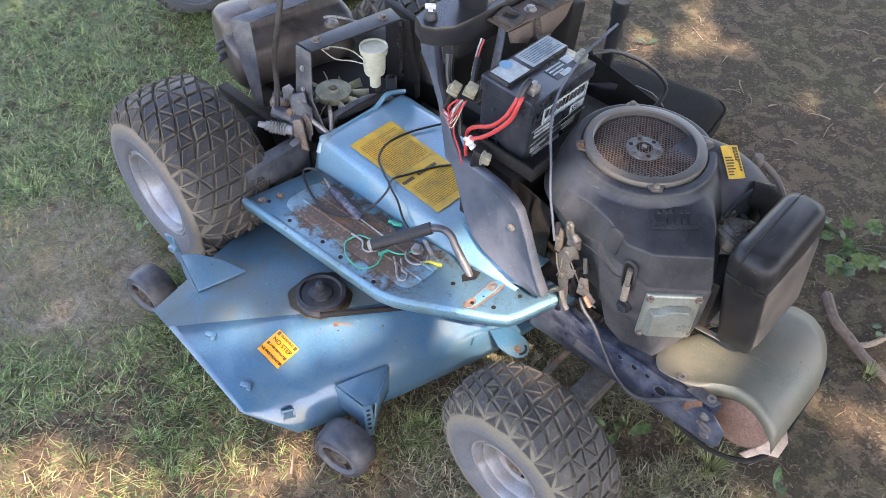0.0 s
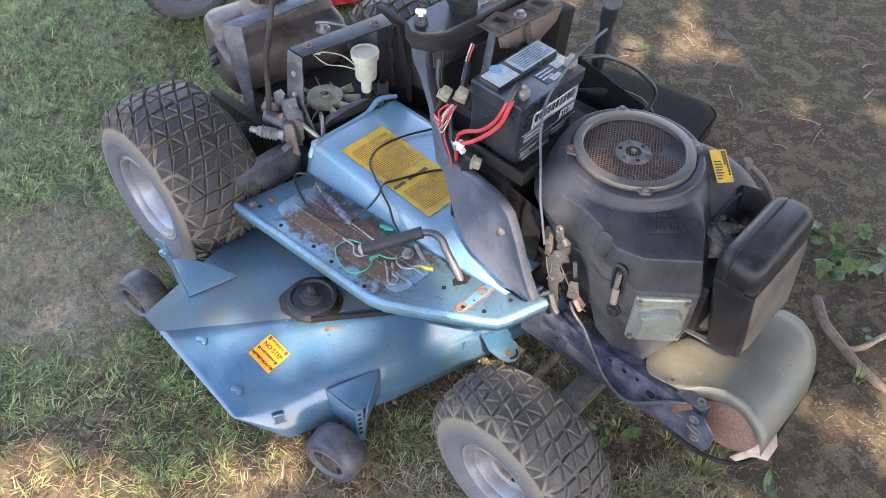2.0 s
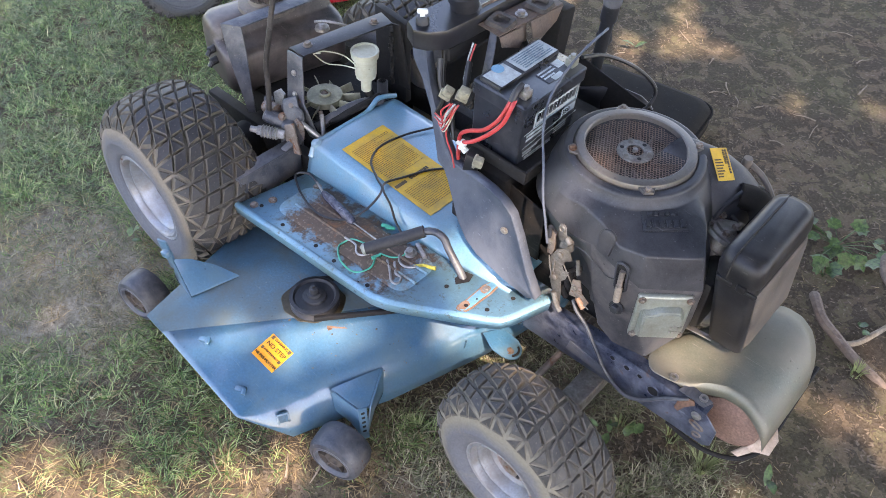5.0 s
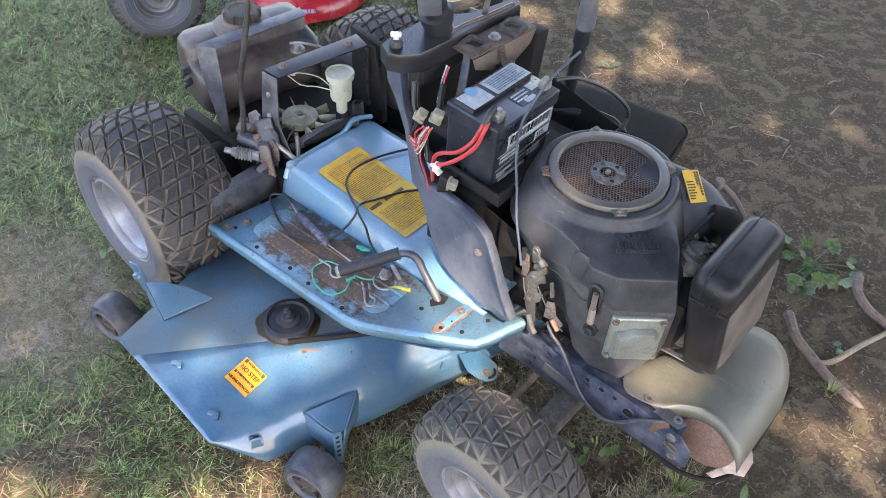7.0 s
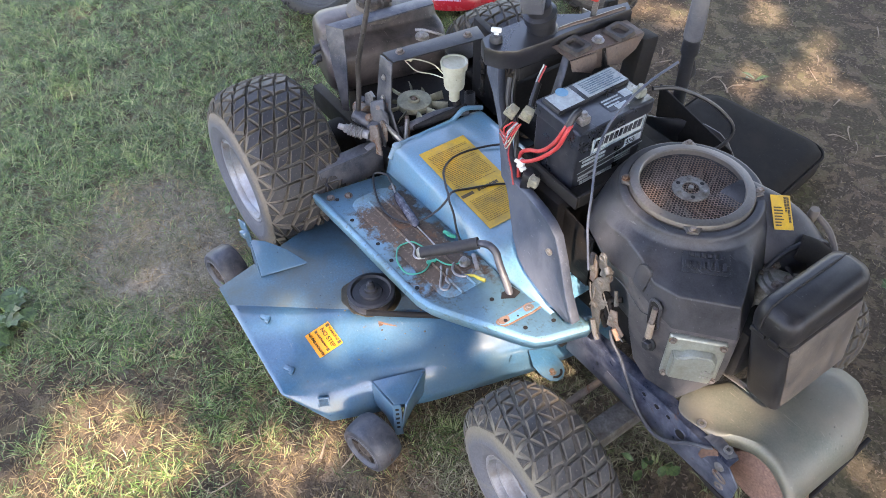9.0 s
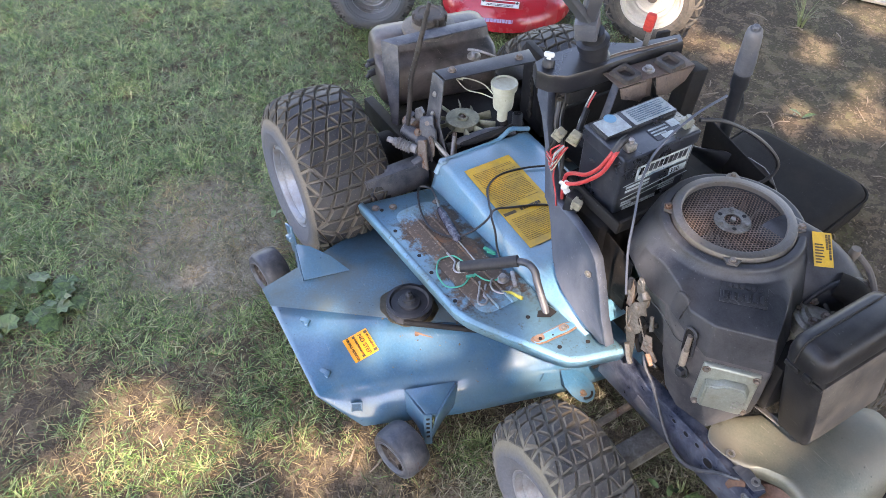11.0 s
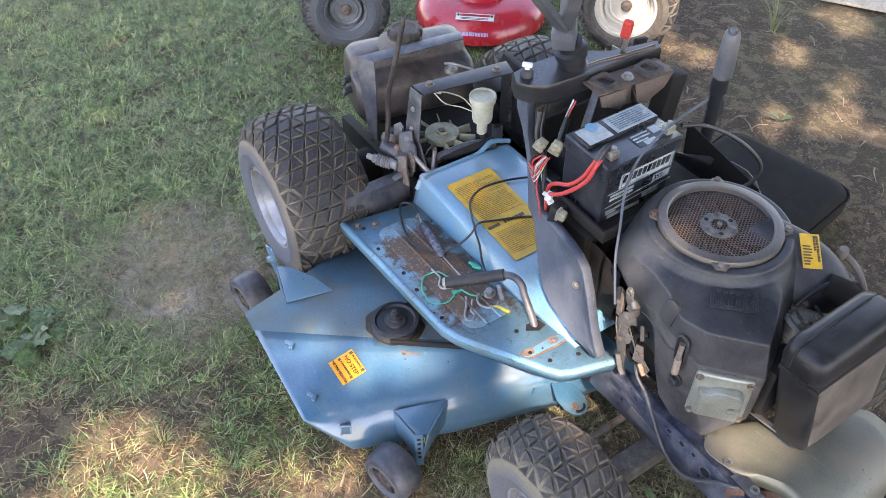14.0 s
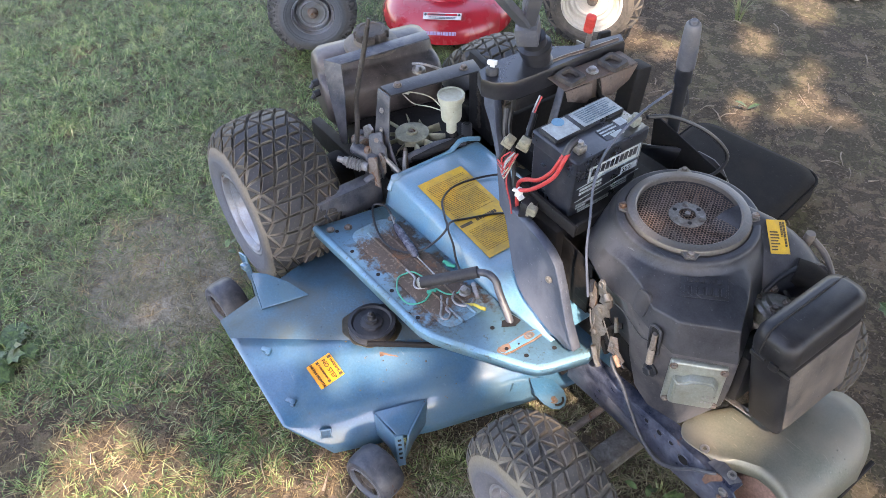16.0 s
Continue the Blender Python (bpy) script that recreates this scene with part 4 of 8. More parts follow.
part("transaxle", b, DARK, mower, "greasy black transaxle housing")

# ---------- cutting deck ----------
deck = node("cutting_deck", mower, "blue-painted steel cutting deck with worn dirty top")
top = [(-0.40, -0.498, 0.197), (-0.334, -0.502, 0.200), (-0.153, -0.276, 0.200), (-0.043, -0.126, 0.200), (0.06, 0.02, 0.20), (0.11, 0.28, 0.20), (0.07, 0.46, 0.20),
       (0.0, 0.62, 0.20), (-0.46, 0.62, 0.20), (-0.48, 0.3, 0.20), (-0.46, -0.2, 0.20)]
bend = [(-0.081, -0.507, 0.143), (0.047, -0.221, 0.14), (0.105, -0.10, 0.14), (0.156, 0.023, 0.14), (0.20, 0.28, 0.14), (0.16, 0.48, 0.14), (0.08, 0.65, 0.14)]
foot = [(-0.078, -0.505, 0.137), (0.164, 0.035, 0.055), (0.212, 0.28, 0.055), (0.17, 0.49, 0.055), (0.09, 0.66, 0.055)]


def sheet(rows_of_faces, thick=0.004):
    b = bmesh.new()
    index = {}
    for f in rows_of_faces:
        vs = []
        for p in f:
            key = tuple(round(c, 4) for c in p)
            if key not in index:
                index[key] = b.verts.new(p)
            vs.append(index[key])
        b.faces.new(vs)
    bmesh.ops.recalc_face_normals(b, faces=b.faces)
    return b


lower = [(0.002, -0.432, 0.062), (0.087, -0.215, 0.055), (0.126, -0.09, 0.055)] + foot[1:]
ridge = [(-0.050, -0.438, 0.142)] + bend[1:]
brow = [(-0.250, -0.397, 0.200)] + top[2:8]
sections = [(top[1], bend[0], foot[0])] + list(zip(brow, ridge, lower))
b = bmesh.new()
rows = []
for (t0, r0, l0), (t1, r1, l1) in zip(sections, sections[1:]):
    last = (t1, r1, l1) == sections[-1]
    for k in range(9 if last else 8):
        t, r, l = (Vector(p).lerp(Vector(q), k / 8) for p, q in ((t0, t1), (r0, r1), (l0, l1)))
        up, dn = r.lerp(t, min(0.6, 0.045 / (t - r).length)), r.lerp(l, min(0.6, 0.045 / max((l - r).length, 0.001)))
        row = [t, t.lerp(up, 0.33), t.lerp(up, 0.67)]
        row += [(1 - e) ** 2 * up + 2 * e * (1 - e) * r + e * e * dn for e in (0.0, 0.14, 0.28, 0.42, 0.58, 0.72, 0.86, 1.0)]
        rows.append(row + [dn.lerp(l, 0.5), l])
grid = [[b.verts.new(p) for p in row] for row in rows]
for p, q in zip(grid, grid[1:]):
    for i in range(len(p) - 1):
        b.faces.new((p[i], p[i + 1], q[i + 1], q[i]))
bmesh.ops.recalc_face_normals(b, faces=b.faces)
deck_tree = BVHTree.FromBMesh(b)
ob = part("front_skirt", b, BLUE_DECK, deck, "sky-blue sloped and bent front of the deck", 70, closed=False)
ob.modifiers.new("thick", "SOLIDIFY").thickness = 0.004
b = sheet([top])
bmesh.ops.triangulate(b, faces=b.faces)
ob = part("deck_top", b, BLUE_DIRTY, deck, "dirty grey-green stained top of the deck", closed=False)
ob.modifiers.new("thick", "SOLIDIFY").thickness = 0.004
b = B()
plate(b, [(-0.46, -0.2, 0.06), (-0.40, -0.36, 0.06), (-0.40, -0.36, 0.196), (-0.46, -0.2, 0.196)], (0.004, 0.002, 0), 0)
plate(b, [(-0.48, 0.3, 0.06), (-0.46, -0.2, 0.06), (-0.46, -0.2, 0.196), (-0.48, 0.3, 0.196)], (0.004, 0, 0), 0)
plate(b, [(-0.46, 0.62, 0.06), (-0.48, 0.3, 0.06), (-0.48, 0.3, 0.196), (-0.46, 0.62, 0.196)], (0.004, 0, 0), 0)
plate(b, [(0.06, 0.64, 0.06), (-0.46, 0.62, 0.06), (-0.46, 0.62, 0.196), (0.03, 0.64, 0.196)], (0, -0.004, 0), 0)
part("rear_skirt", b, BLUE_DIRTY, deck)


def deck_z(x, y):
    """Height of the sloped front of the deck."""
    hit = deck_tree.ray_cast(Vector((x, y, 1.0)), Vector((0, 0, -1)))
    return hit[0].z if hit[0] else 0.19


def on_deck(x, y):
    e = 0.004
    return Vector((x, y, deck_z(x, y))), Vector((x + e, y, deck_z(x + e, y))), Vector((x, y + e, deck_z(x, y + e)))



# dry clippings and dirt on the deck beside the pulley
rg = random.Random(78)
spots = []
for k in range(420):
    x, y = rg.gauss(-0.24, 0.11), rg.gauss(-0.20, 0.055)
    z = deck_z(x, y)
    if -0.45 < x < 0.12 and y > -0.34 and math.hypot(x + 0.175, y + 0.155) > 0.075:
        spots.append((x, y, z + 0.002))
crumbs("clippings", LITTER, spots, (0.0012, 0.0042), 0.5, "dark dry clippings and dirt on the mower deck", "litter", 4)


# warning sticker on the slope
p0 = Vector((-0.1288, -0.3636, deck_z(-0.1288, -0.3636) + 0.0040))
slope_x, slope_y = (0.5 * (deck_z(-0.1288 + dx, -0.3636 + dy) - deck_z(-0.1288 - dx, -0.3636 - dy)) for dx, dy in ((0.0220, 0.0009), (0.0055, 0.0213)))
lm = frame_of(p0, p0 + Vector((0.0220, 0.0009, slope_x)), p0 + Vector((0.0055, 0.0213, slope_y)))
st = node("warning_label", deck, "orange warning label with dark print")
st.matrix_basis = lm
b = B()
box(b, (0.065, 0.063, 0.0008), Matrix(), 0)
part("sticker", b, ORANGE_STICKER, st)
b = B()
box(b, (0.007, 0.009, 0.0008), pose(-0.025, 0.0255, 0.0006), 0)
box(b, (0.006, 0.007, 0.0008), pose(-0.026, -0.0055, 0.0006), 0)
box(b, (0.007, 0.009, 0.0008), pose(0.0255, 0.0255, 0.0006), 0)
box(b, (0.006, 0.007, 0.0008), pose(0.026, -0.0055, 0.0006), 0)
part("print", b, PRINT, st, kind="stuff")
for text, size, y in (("WARNING", 0.0082, 0.0250), ("NO STEP", 0.0138, 0.0095), ("AVERTISSEMENT", 0.0060, -0.0055), ("NE PAS MONTER", 0.0084, -0.0215)):
    b = lettering(text, size)
    for dx, dy in ((0.0005, 0.0), (0.0, 0.0004), (0.0005, 0.0004)):
        heavy = lettering(text, size)
        bmesh.ops.transform(heavy, matrix=Matrix.Translation((dx, dy, 0.0)), verts=heavy.verts)
        append(b, heavy)
    bmesh.ops.transform(b, matrix=pose(0.0005, y, 0.0012), verts=b.verts)
    part("lettering", b, PRINT, st)

for x, y in ((-0.255, -0.447), (-0.118, -0.462)):
    p, px, py = on_deck(x, y)
    b = B()
    box(b, (0.026, 0.012, 0.007), frame_of(p, px, py) @ pose(0, 0, 0.003, 0, 0, 35), 0.003)
    box(b, (0.010, 0.014, 0.011), frame_of(p, px, py) @ pose(0.010, 0, 0.004, 0, 0, 35), 0.002)
    part("guide_clip", b, BLUE_DECK, deck)
b = B()
streak = [(-0.091, -0.238), (-0.087, -0.240), (-0.072, -0.226), (-0.056, -0.209), (-0.057, -0.208), (-0.074, -0.223), (-0.086, -0.233)]
plate(b, [on_deck(x, y)[0] + Vector((0, 0, 0.0038)) for x, y in streak], (0, 0, 0.0006), 0)
part("rust_streak", b, ORANGE_RUST, deck, "thin rust streak in the blue paint")
b = B()
p, px, py = on_deck(-0.085, -0.235)
bolt(b, p, 0.004, 0.003, (0.1, -0.1, 1))
part("rivet", b, RUST, deck, "small rusty hole in the blue paint")
# square slot in the corner of the skirt
slot_at = frame_of((-0.020, -0.4335, 0.116), (0.010, -0.375, 0.116), (-0.040, -0.425, 0.150))
b = B()
for x, y, w, h in ((0, 0.0105, 0.026, 0.005), (-0.0115, 0, 0.004, 0.020), (0.0115, 0, 0.004, 0.020)):
    box(b, (w, h, 0.006), slot_at @ pose(x, y, 0.003), 0.0015)
part("slot_frame", b, BLUE_DECK, deck)
b = B()
box(b, (0.019, 0.018, 0.002), slot_at @ pose(0, 0, 0.002), 0)
part("slot", b, BLUE_DIRTY, deck)

# spindle pulley with the drive belt; a dark greasy plate imitates its shaded recess
b = B()
loft(b, [[(-0.160 + r * (0.068 + 0.006 * math.sin(2 * t) + 0.002 * math.sin(7 * t)) * math.cos(t), -0.215 + r * (0.070 + 0.006 * math.sin(2 * t + 1) + 0.002 * math.sin(9 * t)) * math.sin(t), z) for t in [2 * math.pi * k / 48 for k in range(48)]]
         for r, z in ((1.0, 0.2005), (0.98, 0.2016))])
part("recess_shade_plate", b, worn("greasy_recess_shade", (0.045, 0.040, 0.026), 0.6, 0, (0.03, 0.025, 0.018), 0.7, 18, 120, 0.4, 0.3, 20, 0.3), deck)
b = B()
lathe(b, [(0, 0.004), (0.05, 0.004), (0.056, 0.010), (0.056, 0.014), (0.045, 0.020), (0.045, 0.024), (0.056, 0.031), (0.056, 0.035), (0.048, 0.036), (0.044, 0.030), (0.028, 0.030), (0.026, 0.036), (0.016, 0.038), (0.015, 0.046),
          (0.010, 0.047), (0.009, 0.060), (0.005, 0.062), (0.005, 0.068), (0, 0.069)], pose(-0.150, -0.218, 0.197), 40)
part("spindle_pulley", b, BLACK_METAL, deck, "black steel spindle pulley with centre bolt")
b = B()
for p, q in (((-0.108, -0.258, 0.219), (0.20, 0.12, 0.222)), ((-0.192, -0.180, 0.219), (0.08, 0.15, 0.222))):
    p, q = Vector(p), Vector(q)
    box(b, (0.009, 0.013, (q - p).length), turned(p, q) @ pose(0, 0, (q - p).length / 2), 0.002)
part("drive_belt", b, DARK, deck, "worn dark rubber drive belt")

# gauge wheels
def gauge_wheel(at, yaw, r=0.064, w=0.072):
    ob = node("gauge_wheel", deck, "small scuffed black plastic gauge wheel")
    ob.matrix_basis = pose(*at, 0, 0, yaw)
    b = B()
    h = w / 2
    t = Matrix.Rotation(radians(90), 4, "X")
    lathe(b, [(0.040, h * 0.72), (0.043, h * 0.95), (0.050, h), (0.058, h * 0.90), (r - 0.001, h * 0.6), (r, 0), (r - 0.001, -h * 0.6), (0.058, -h * 0.9), (0.050, -h), (0.02, -h * 0.9)], t, 40)
    part("tread", b, BLACK_WORN, ob)
    b = B()
    lathe(b, [(0.0405, h * 0.75), (0.037, h * 0.55), (0.024, h * 0.42), (0.021, h * 0.75), (0.012, h * 0.80), (0.009, h * 0.6), (0, h * 0.6)], t, 32)
    part("hub", b, MOUNT, ob)
    for i in range(6):
        b = B()
        box(b, (0.018, 0.02, 0.004), pose(0, 0, 0, 0, 60 * i, 0) @ pose(0.030, -h * 0.50, 0), 0.001)
        part("spoke", b, MOUNT, ob)
    b = B()
    lathe(b, [(0.0385, h * 0.80), (0.0415, h * 1.0), (0.0445, h * 1.01), (0.046, h * 0.98)], t, 40)
    part("rim_edge", b, GREY_ARM, ob, "worn pale wheel edge")
    return ob


gauge_wheel((0.102, -0.385, 0.064), 14)
gauge_wheel((-0.575, -0.425, 0.064), 10)
# front gauge wheel bracket
b = B()
plate(b, [(0.010, -0.322, 0.134), (0.050, -0.208, 0.134), (0.098, -0.292, 0.124), (0.084, -0.312, 0.124)], (0, 0, 0.004), 0.0015)
plate(b, [(0.010, -0.322, 0.137), (0.086, -0.313, 0.126), (0.108, -0.326, 0.062), (0.075, -0.327, 0.085), (0.030, -0.330, 0.085)], (0.002, -0.004, 0), 0.001)
plate(b, [(0.050, -0.208, 0.137), (0.098, -0.292, 0.126), (0.112, -0.318, 0.062), (0.085, -0.270, 0.070), (0.062, -0.215, 0.075)], (0.004, 0.002, 0), 0.001)
part("wheel_bracket", b, BLUE_DECK, deck, "folded blue gauge wheel bracket")
b = B()
bar_at = frame_of((0.106, -0.318, 0.098), (0.112, -0.305, 0.098), (0.100, -0.314, 0.20))
box(b, (0.020, 0.110, 0.006), bar_at, 0.002)
ob = part("height_bar", b, BLUE_DECK, deck, "slotted blue height adjusting bar")
for i in range(5):
    b = B()
    box(b, (0.008, 0.007, 0.008), bar_at @ pose(0, 0.040 - 0.016 * i, 0), 0.001)
    part("slot", b, DARK, ob)
# rear bracket
b = B()
plate(b, [(-0.448, -0.380, 0.250), (-0.366, -0.399, 0.203), (-0.338, -0.286, 0.203), (-0.385, -0.315, 0.228), (-0.425, -0.350, 0.245)], (0, 0, 0.004))
plate(b, [(-0.366, -0.399, 0.203), (-0.448, -0.380, 0.250), (-0.458, -0.383, 0.19), (-0.40, -0.396, 0.17)], (0.002, -0.003, 0))
box(b, (0.030, 0.006, 0.085), pose(-0.462, -0.381, 0.260, 0, -14, 8), 0.002)
box(b, (0.022, 0.018, 0.016), pose(-0.458, -0.386, 0.270, 0, -14, 8), 0.003)
part("wheel_bracket", b, BLUE_DECK, deck, "blue rear gauge wheel bracket")
# lift lug at the front
b = B()
plate(b, [(0.160, 0.010, 0.152), (0.176, 0.036, 0.152), (0.193, 0.052, 0.149), (0.228, 0.056, 0.142), (0.246, 0.048, 0.138), (0.256, 0.034, 0.135), (0.256, 0.018, 0.135), (0.246, 0.004, 0.137), (0.228, -0.004, 0.140), (0.200, -0.006, 0.144)], (0, 0, 0.005), 0.0016)
lug = part("lift_lug", b, BLUE_DECK, deck, "worn pale blue lug with a curved slot")
b = B()
arc = [(0.236 + 0.014 * math.cos(e), 0.026 + 0.016 * math.sin(e), 0.1437) for e in [-0.9 + 0.28 * k for k in range(9)]]
tube(b, arc, 0.0028, 8)
part("slot", b, DARK, lug)
b = B()
bolt(b, (0.232, 0.021, 0.143), 0.007, 0.006)
part("bolt", b, STEEL_RUSTY, lug)
b = B()
box(b, (0.003, 0.003, 0.040), pose(0.140, -0.025, 0.128, 0, 12, 0), 0.001)
part("weld_rib", b, BLUE_DECK, deck)

# ---------- footrest ----------
footrest = node("footrest", mower, "light blue steel footrest with rust-brown worn floor")


def floor_z(x):
    return 0.323 + (0.06 * x if x < 0 else 0.12 * x)


edge = [(-0.447, -0.196), (-0.30, -0.193), (-0.10, -0.190), (0.005, -0.187), (0.045, -0.178), (0.085, -0.160), (0.16, -0.122), (0.235, -0.085), (0.258, -0.070), (0.272, -0.045), (0.300, 0.035), (0.296, 0.050)]
inner = [(0.24, 0.050), (0.17, 0.012), (0.10, -0.002), (-0.10, 0.004), (-0.41, 0.010)]
b = bmesh.new()
outline = edge + inner
ctr = Vector((-0.05, -0.08))
rows = []
for inset, dz in ((0.0, -0.022), (-0.003, 0.004), (0.003, 0.0085), (0.010, 0.0075), (0.016, 0.0)):
    row = []
    for i, (x, y) in enumerate(outline):
        if i < len(edge):
            d = Vector((x, y)) - ctr
            a = Vector(edge[max(i - 1, 0)])
            c = Vector(edge[min(i + 1, len(edge) - 1)])
            n = Vector((c.y - a.y, -(c.x - a.x))).normalized()
            q = Vector((x, y)) - n * inset
            row.append(b.verts.new((q.x, q.y, floor_z(x) + dz)))
        else:
            row.append(b.verts.new((x, y, floor_z(x) + max(dz, -0.004) * 0.2)))
    rows.append(row)
for p, q in zip(rows, rows[1:]):
    for i in range(len(edge) - 1):
        b.faces.new((p[i], p[i + 1], q[i + 1], q[i]))
ground_face = b.faces.new(rows[-1])
cut_line = bmesh.ops.bisect_plane(b, geom=[ground_face] + ground_face.edges[:] + ground_face.verts[:], plane_co=(0, 0, 0), plane_no=(1, 0, 0))
for v in cut_line["geom_cut"]:
    if isinstance(v, bmesh.types.BMVert):
        v.co.z = floor_z(0)
bmesh.ops.triangulate(b, faces=[f for f in b.faces if len(f.verts) > 4])
ob = part("floor_pan", b, TRAY, footrest, "", 50, closed=False)
ob.modifiers.new("thick", "SOLIDIFY").thickness = 0.003
# pressed panel in the floor
b = bmesh.new()
ring0 = [(x, y, floor_z(x) + 0.0006) for x, y, _ in round_rect(-0.372, 0.05, -0.140, -0.025, 0, 0.03)]
ring1 = [(x, y, floor_z(x) + 0.0028) for x, y, _ in round_rect(-0.366, 0.044, -0.134, -0.031, 0, 0.026)]
loft(b, [ring0, ring1])
part("pressed_panel", b, TRAY, footrest)
for y in (-0.098, -0.062):
    b = bmesh.new()
    tube(b, [(x, y, floor_z(x) + 0.0035) for x in (-0.34, -0.15, 0.05)], 0.0035, 8)
    part("pressed_rib", b, TRAY, footrest)
strap_shape = [(0.164, -0.098), (0.160, -0.090), (0.163, -0.066), (0.163, -0.040), (0.163, -0.012), (0.170, 0.008), (0.180, 0.012), (0.192, 0.006), (0.194, -0.020), (0.191, -0.050), (0.190, -0.076), (0.186, -0.092), (0.178, -0.100)]
b = B()
plate(b, [(x, y, floor_z(x) + 0.0006) for x, y in strap_shape], (0, 0, 0.0016), 0.0006)
part("rust_edge", b, ORANGE_RUST, footrest, "brown rust round the edge of the strap")
b = B()
plate(b, [(0.177 + (x - 0.177) * 0.74, -0.043 + (y + 0.043) * 0.93, floor_z(x) + 0.0024) for x, y in strap_shape], (0, 0, 0.0014), 0.0006)
strap = part("front_strap", b, BLUE, footrest, "worn pale blue strap with rusty edges")
b = B()
plate(b, [(0.174 + 0.011 * math.cos(e), -0.082 + 0.013 * math.sin(e) * (1 + 0.15 * math.cos(3 * e)), floor_z(0.174) + 0.0040) for e in [math.tau * k / 14 for k in range(14)]], (0, 0, 0.0008), 0)
part("rust_ring", b, ORANGE_RUST, strap, "red-brown rust round the bolt hole")
b = B()
lathe(b, [(0, 0.0), (0.0042, 0.0), (0.0042, 0.0008), (0, 0.0008)], pose(0.176, -0.081, floor_z(0.176) + 0.0049), 16)
lathe(b, [(0, 0.0), (0.0022, 0.0), (0.0022, 0.0008), (0, 0.0008)], pose(0.181, -0.052, floor_z(0.181) + 0.0038), 12)
part("hole", b, DARK, strap)
b = B()
lathe(b, [(0, 0.0), (0.011, 0.0), (0.012, 0.0008), (0.009, 0.0012), (0, 0.0012)], pose(0.178, -0.020, floor_z(0.178) + 0.0038), 18)
part("rust_ring", b, ORANGE_RUST, strap)
b = B()
bolt(b, (0.178, -0.020, floor_z(0.178) + 0.005), 0.0055, 0.005)
part("bolt", b, STEEL, strap)
for x, y in ((-0.40, -0.155), (-0.31, -0.165), (-0.20, -0.16), (-0.048, -0.176), (-0.026, -0.167), (0.106, -0.062), (0.215, -0.060), (0.236, -0.002), (-0.332, -0.059), (-0.134, -0.165)):
    b = B()
    lathe(b, [(0, 0), (0.005, 0), (0.005, 0.0012), (0, 0.0012)], pose(x, y, floor_z(x) + 0.0004), 12)
    part("drain_hole", b, DARK, footrest)
for x, y in ((-0.395, -0.125), (-0.352, -0.022), (-0.415, -0.165)):
    b = B()
    bolt(b, (x, y, floor_z(x) + 0.001), 0.007, 0.007)
    part("bolt", b, STEEL_RUSTY, footrest)
# raised tunnel with the instruction label
b = bmesh.new()
rows = []
for x, zt in ((-0.420, 0.366), (-0.405, 0.376), (-0.39, 0.378), (-0.25, 0.374), (-0.05, 0.362), (0.12, 0.358), (0.22, 0.360)):
    zf = floor_z(x)
    k = 1.0 if x > -0.41 else 0.4
    row = [(x, 0.002, zf - 0.004), (x, 0.006, zf + 0.006), (x, 0.020, zt - 0.012), (x, 0.026, zt - 0.003), (x, 0.036, zt), (x, 0.16, zt + 0.001), (x, 0.27, zt), (x, 0.295, zt - 0.004), (x, 0.305, zt - 0.02), (x, 0.31, zf)]
    rows.append([b.verts.new(p) for p in row])
for p, q in zip(rows, rows[1:]):
    for i in range(len(p) - 1):
        b.faces.new((p[i], p[i + 1], q[i + 1], q[i]))
ob = part("tunnel", b, BLUE, footrest, "raised light blue tunnel of the footrest", 60, closed=False)
ob.modifiers.new("thick", "SOLIDIFY").thickness = 0.003
b = B()
tube(b, [(-0.408, 0.012, 0.345), (-0.411, 0.030, 0.370), (-0.411, 0.060, 0.373), (-0.411, 0.135, 0.372), (-0.411, 0.200, 0.373), (-0.410, 0.222, 0.384), (-0.409, 0.240, 0.396), (-0.407, 0.262, 0.394), (-0.404, 0.300, 0.380)], [0.0075, 0.0065], 10, 4)
lathe(b, [(0, 0), (0.015, 0), (0.013, 0.010), (0.006, 0.015), (0, 0.015)], pose(-0.408, 0.034, 0.368), 18)
part("rear_lip", b, BLUE, footrest)
sm = frame_of((-0.190, 0.118, 0.3725), (-0.050, 0.116, 0.3635), (-0.19, 0.3, 0.3725))
st = node("instruction_label", footrest, "large yellow instruction label with dark lines of print")
st.matrix_basis = sm
b = B()
box(b, (0.295, 0.135, 0.0008), Matrix.Translation((0, 0, 0.0016)), 0)
part("sticker", b, YELLOW_STICKER, st)
b = B()
rg = random.Random(4)
bars(b, pose(-0.060, 0, 0.0022, 0, 0, 90), 0.128, 0.150, 24, 0.28, rg)
bars(b, pose(0.090, 0, 0.0022, 0, 0, 90), 0.128, 0.090, 14, 0.28, rg)
part("print", b, FADED_PRINT, st, kind="stuff")
b = B()
bars(b, pose(0.032, 0.02, 0.0022, 0, 0, 90), 0.085, 0.013, 1, 0.8, rg)
box(b, (0.009, 0.034, 0.0008), pose(0.032, -0.047, 0.0022), 0)
part("print", b, PRINT, st, kind="stuff")

# ---------- engine ----------
engine = node("engine", mower, "black plastic-shrouded V-twin engine with round metal fan screen")
EX, EY = 0.303, 0.248


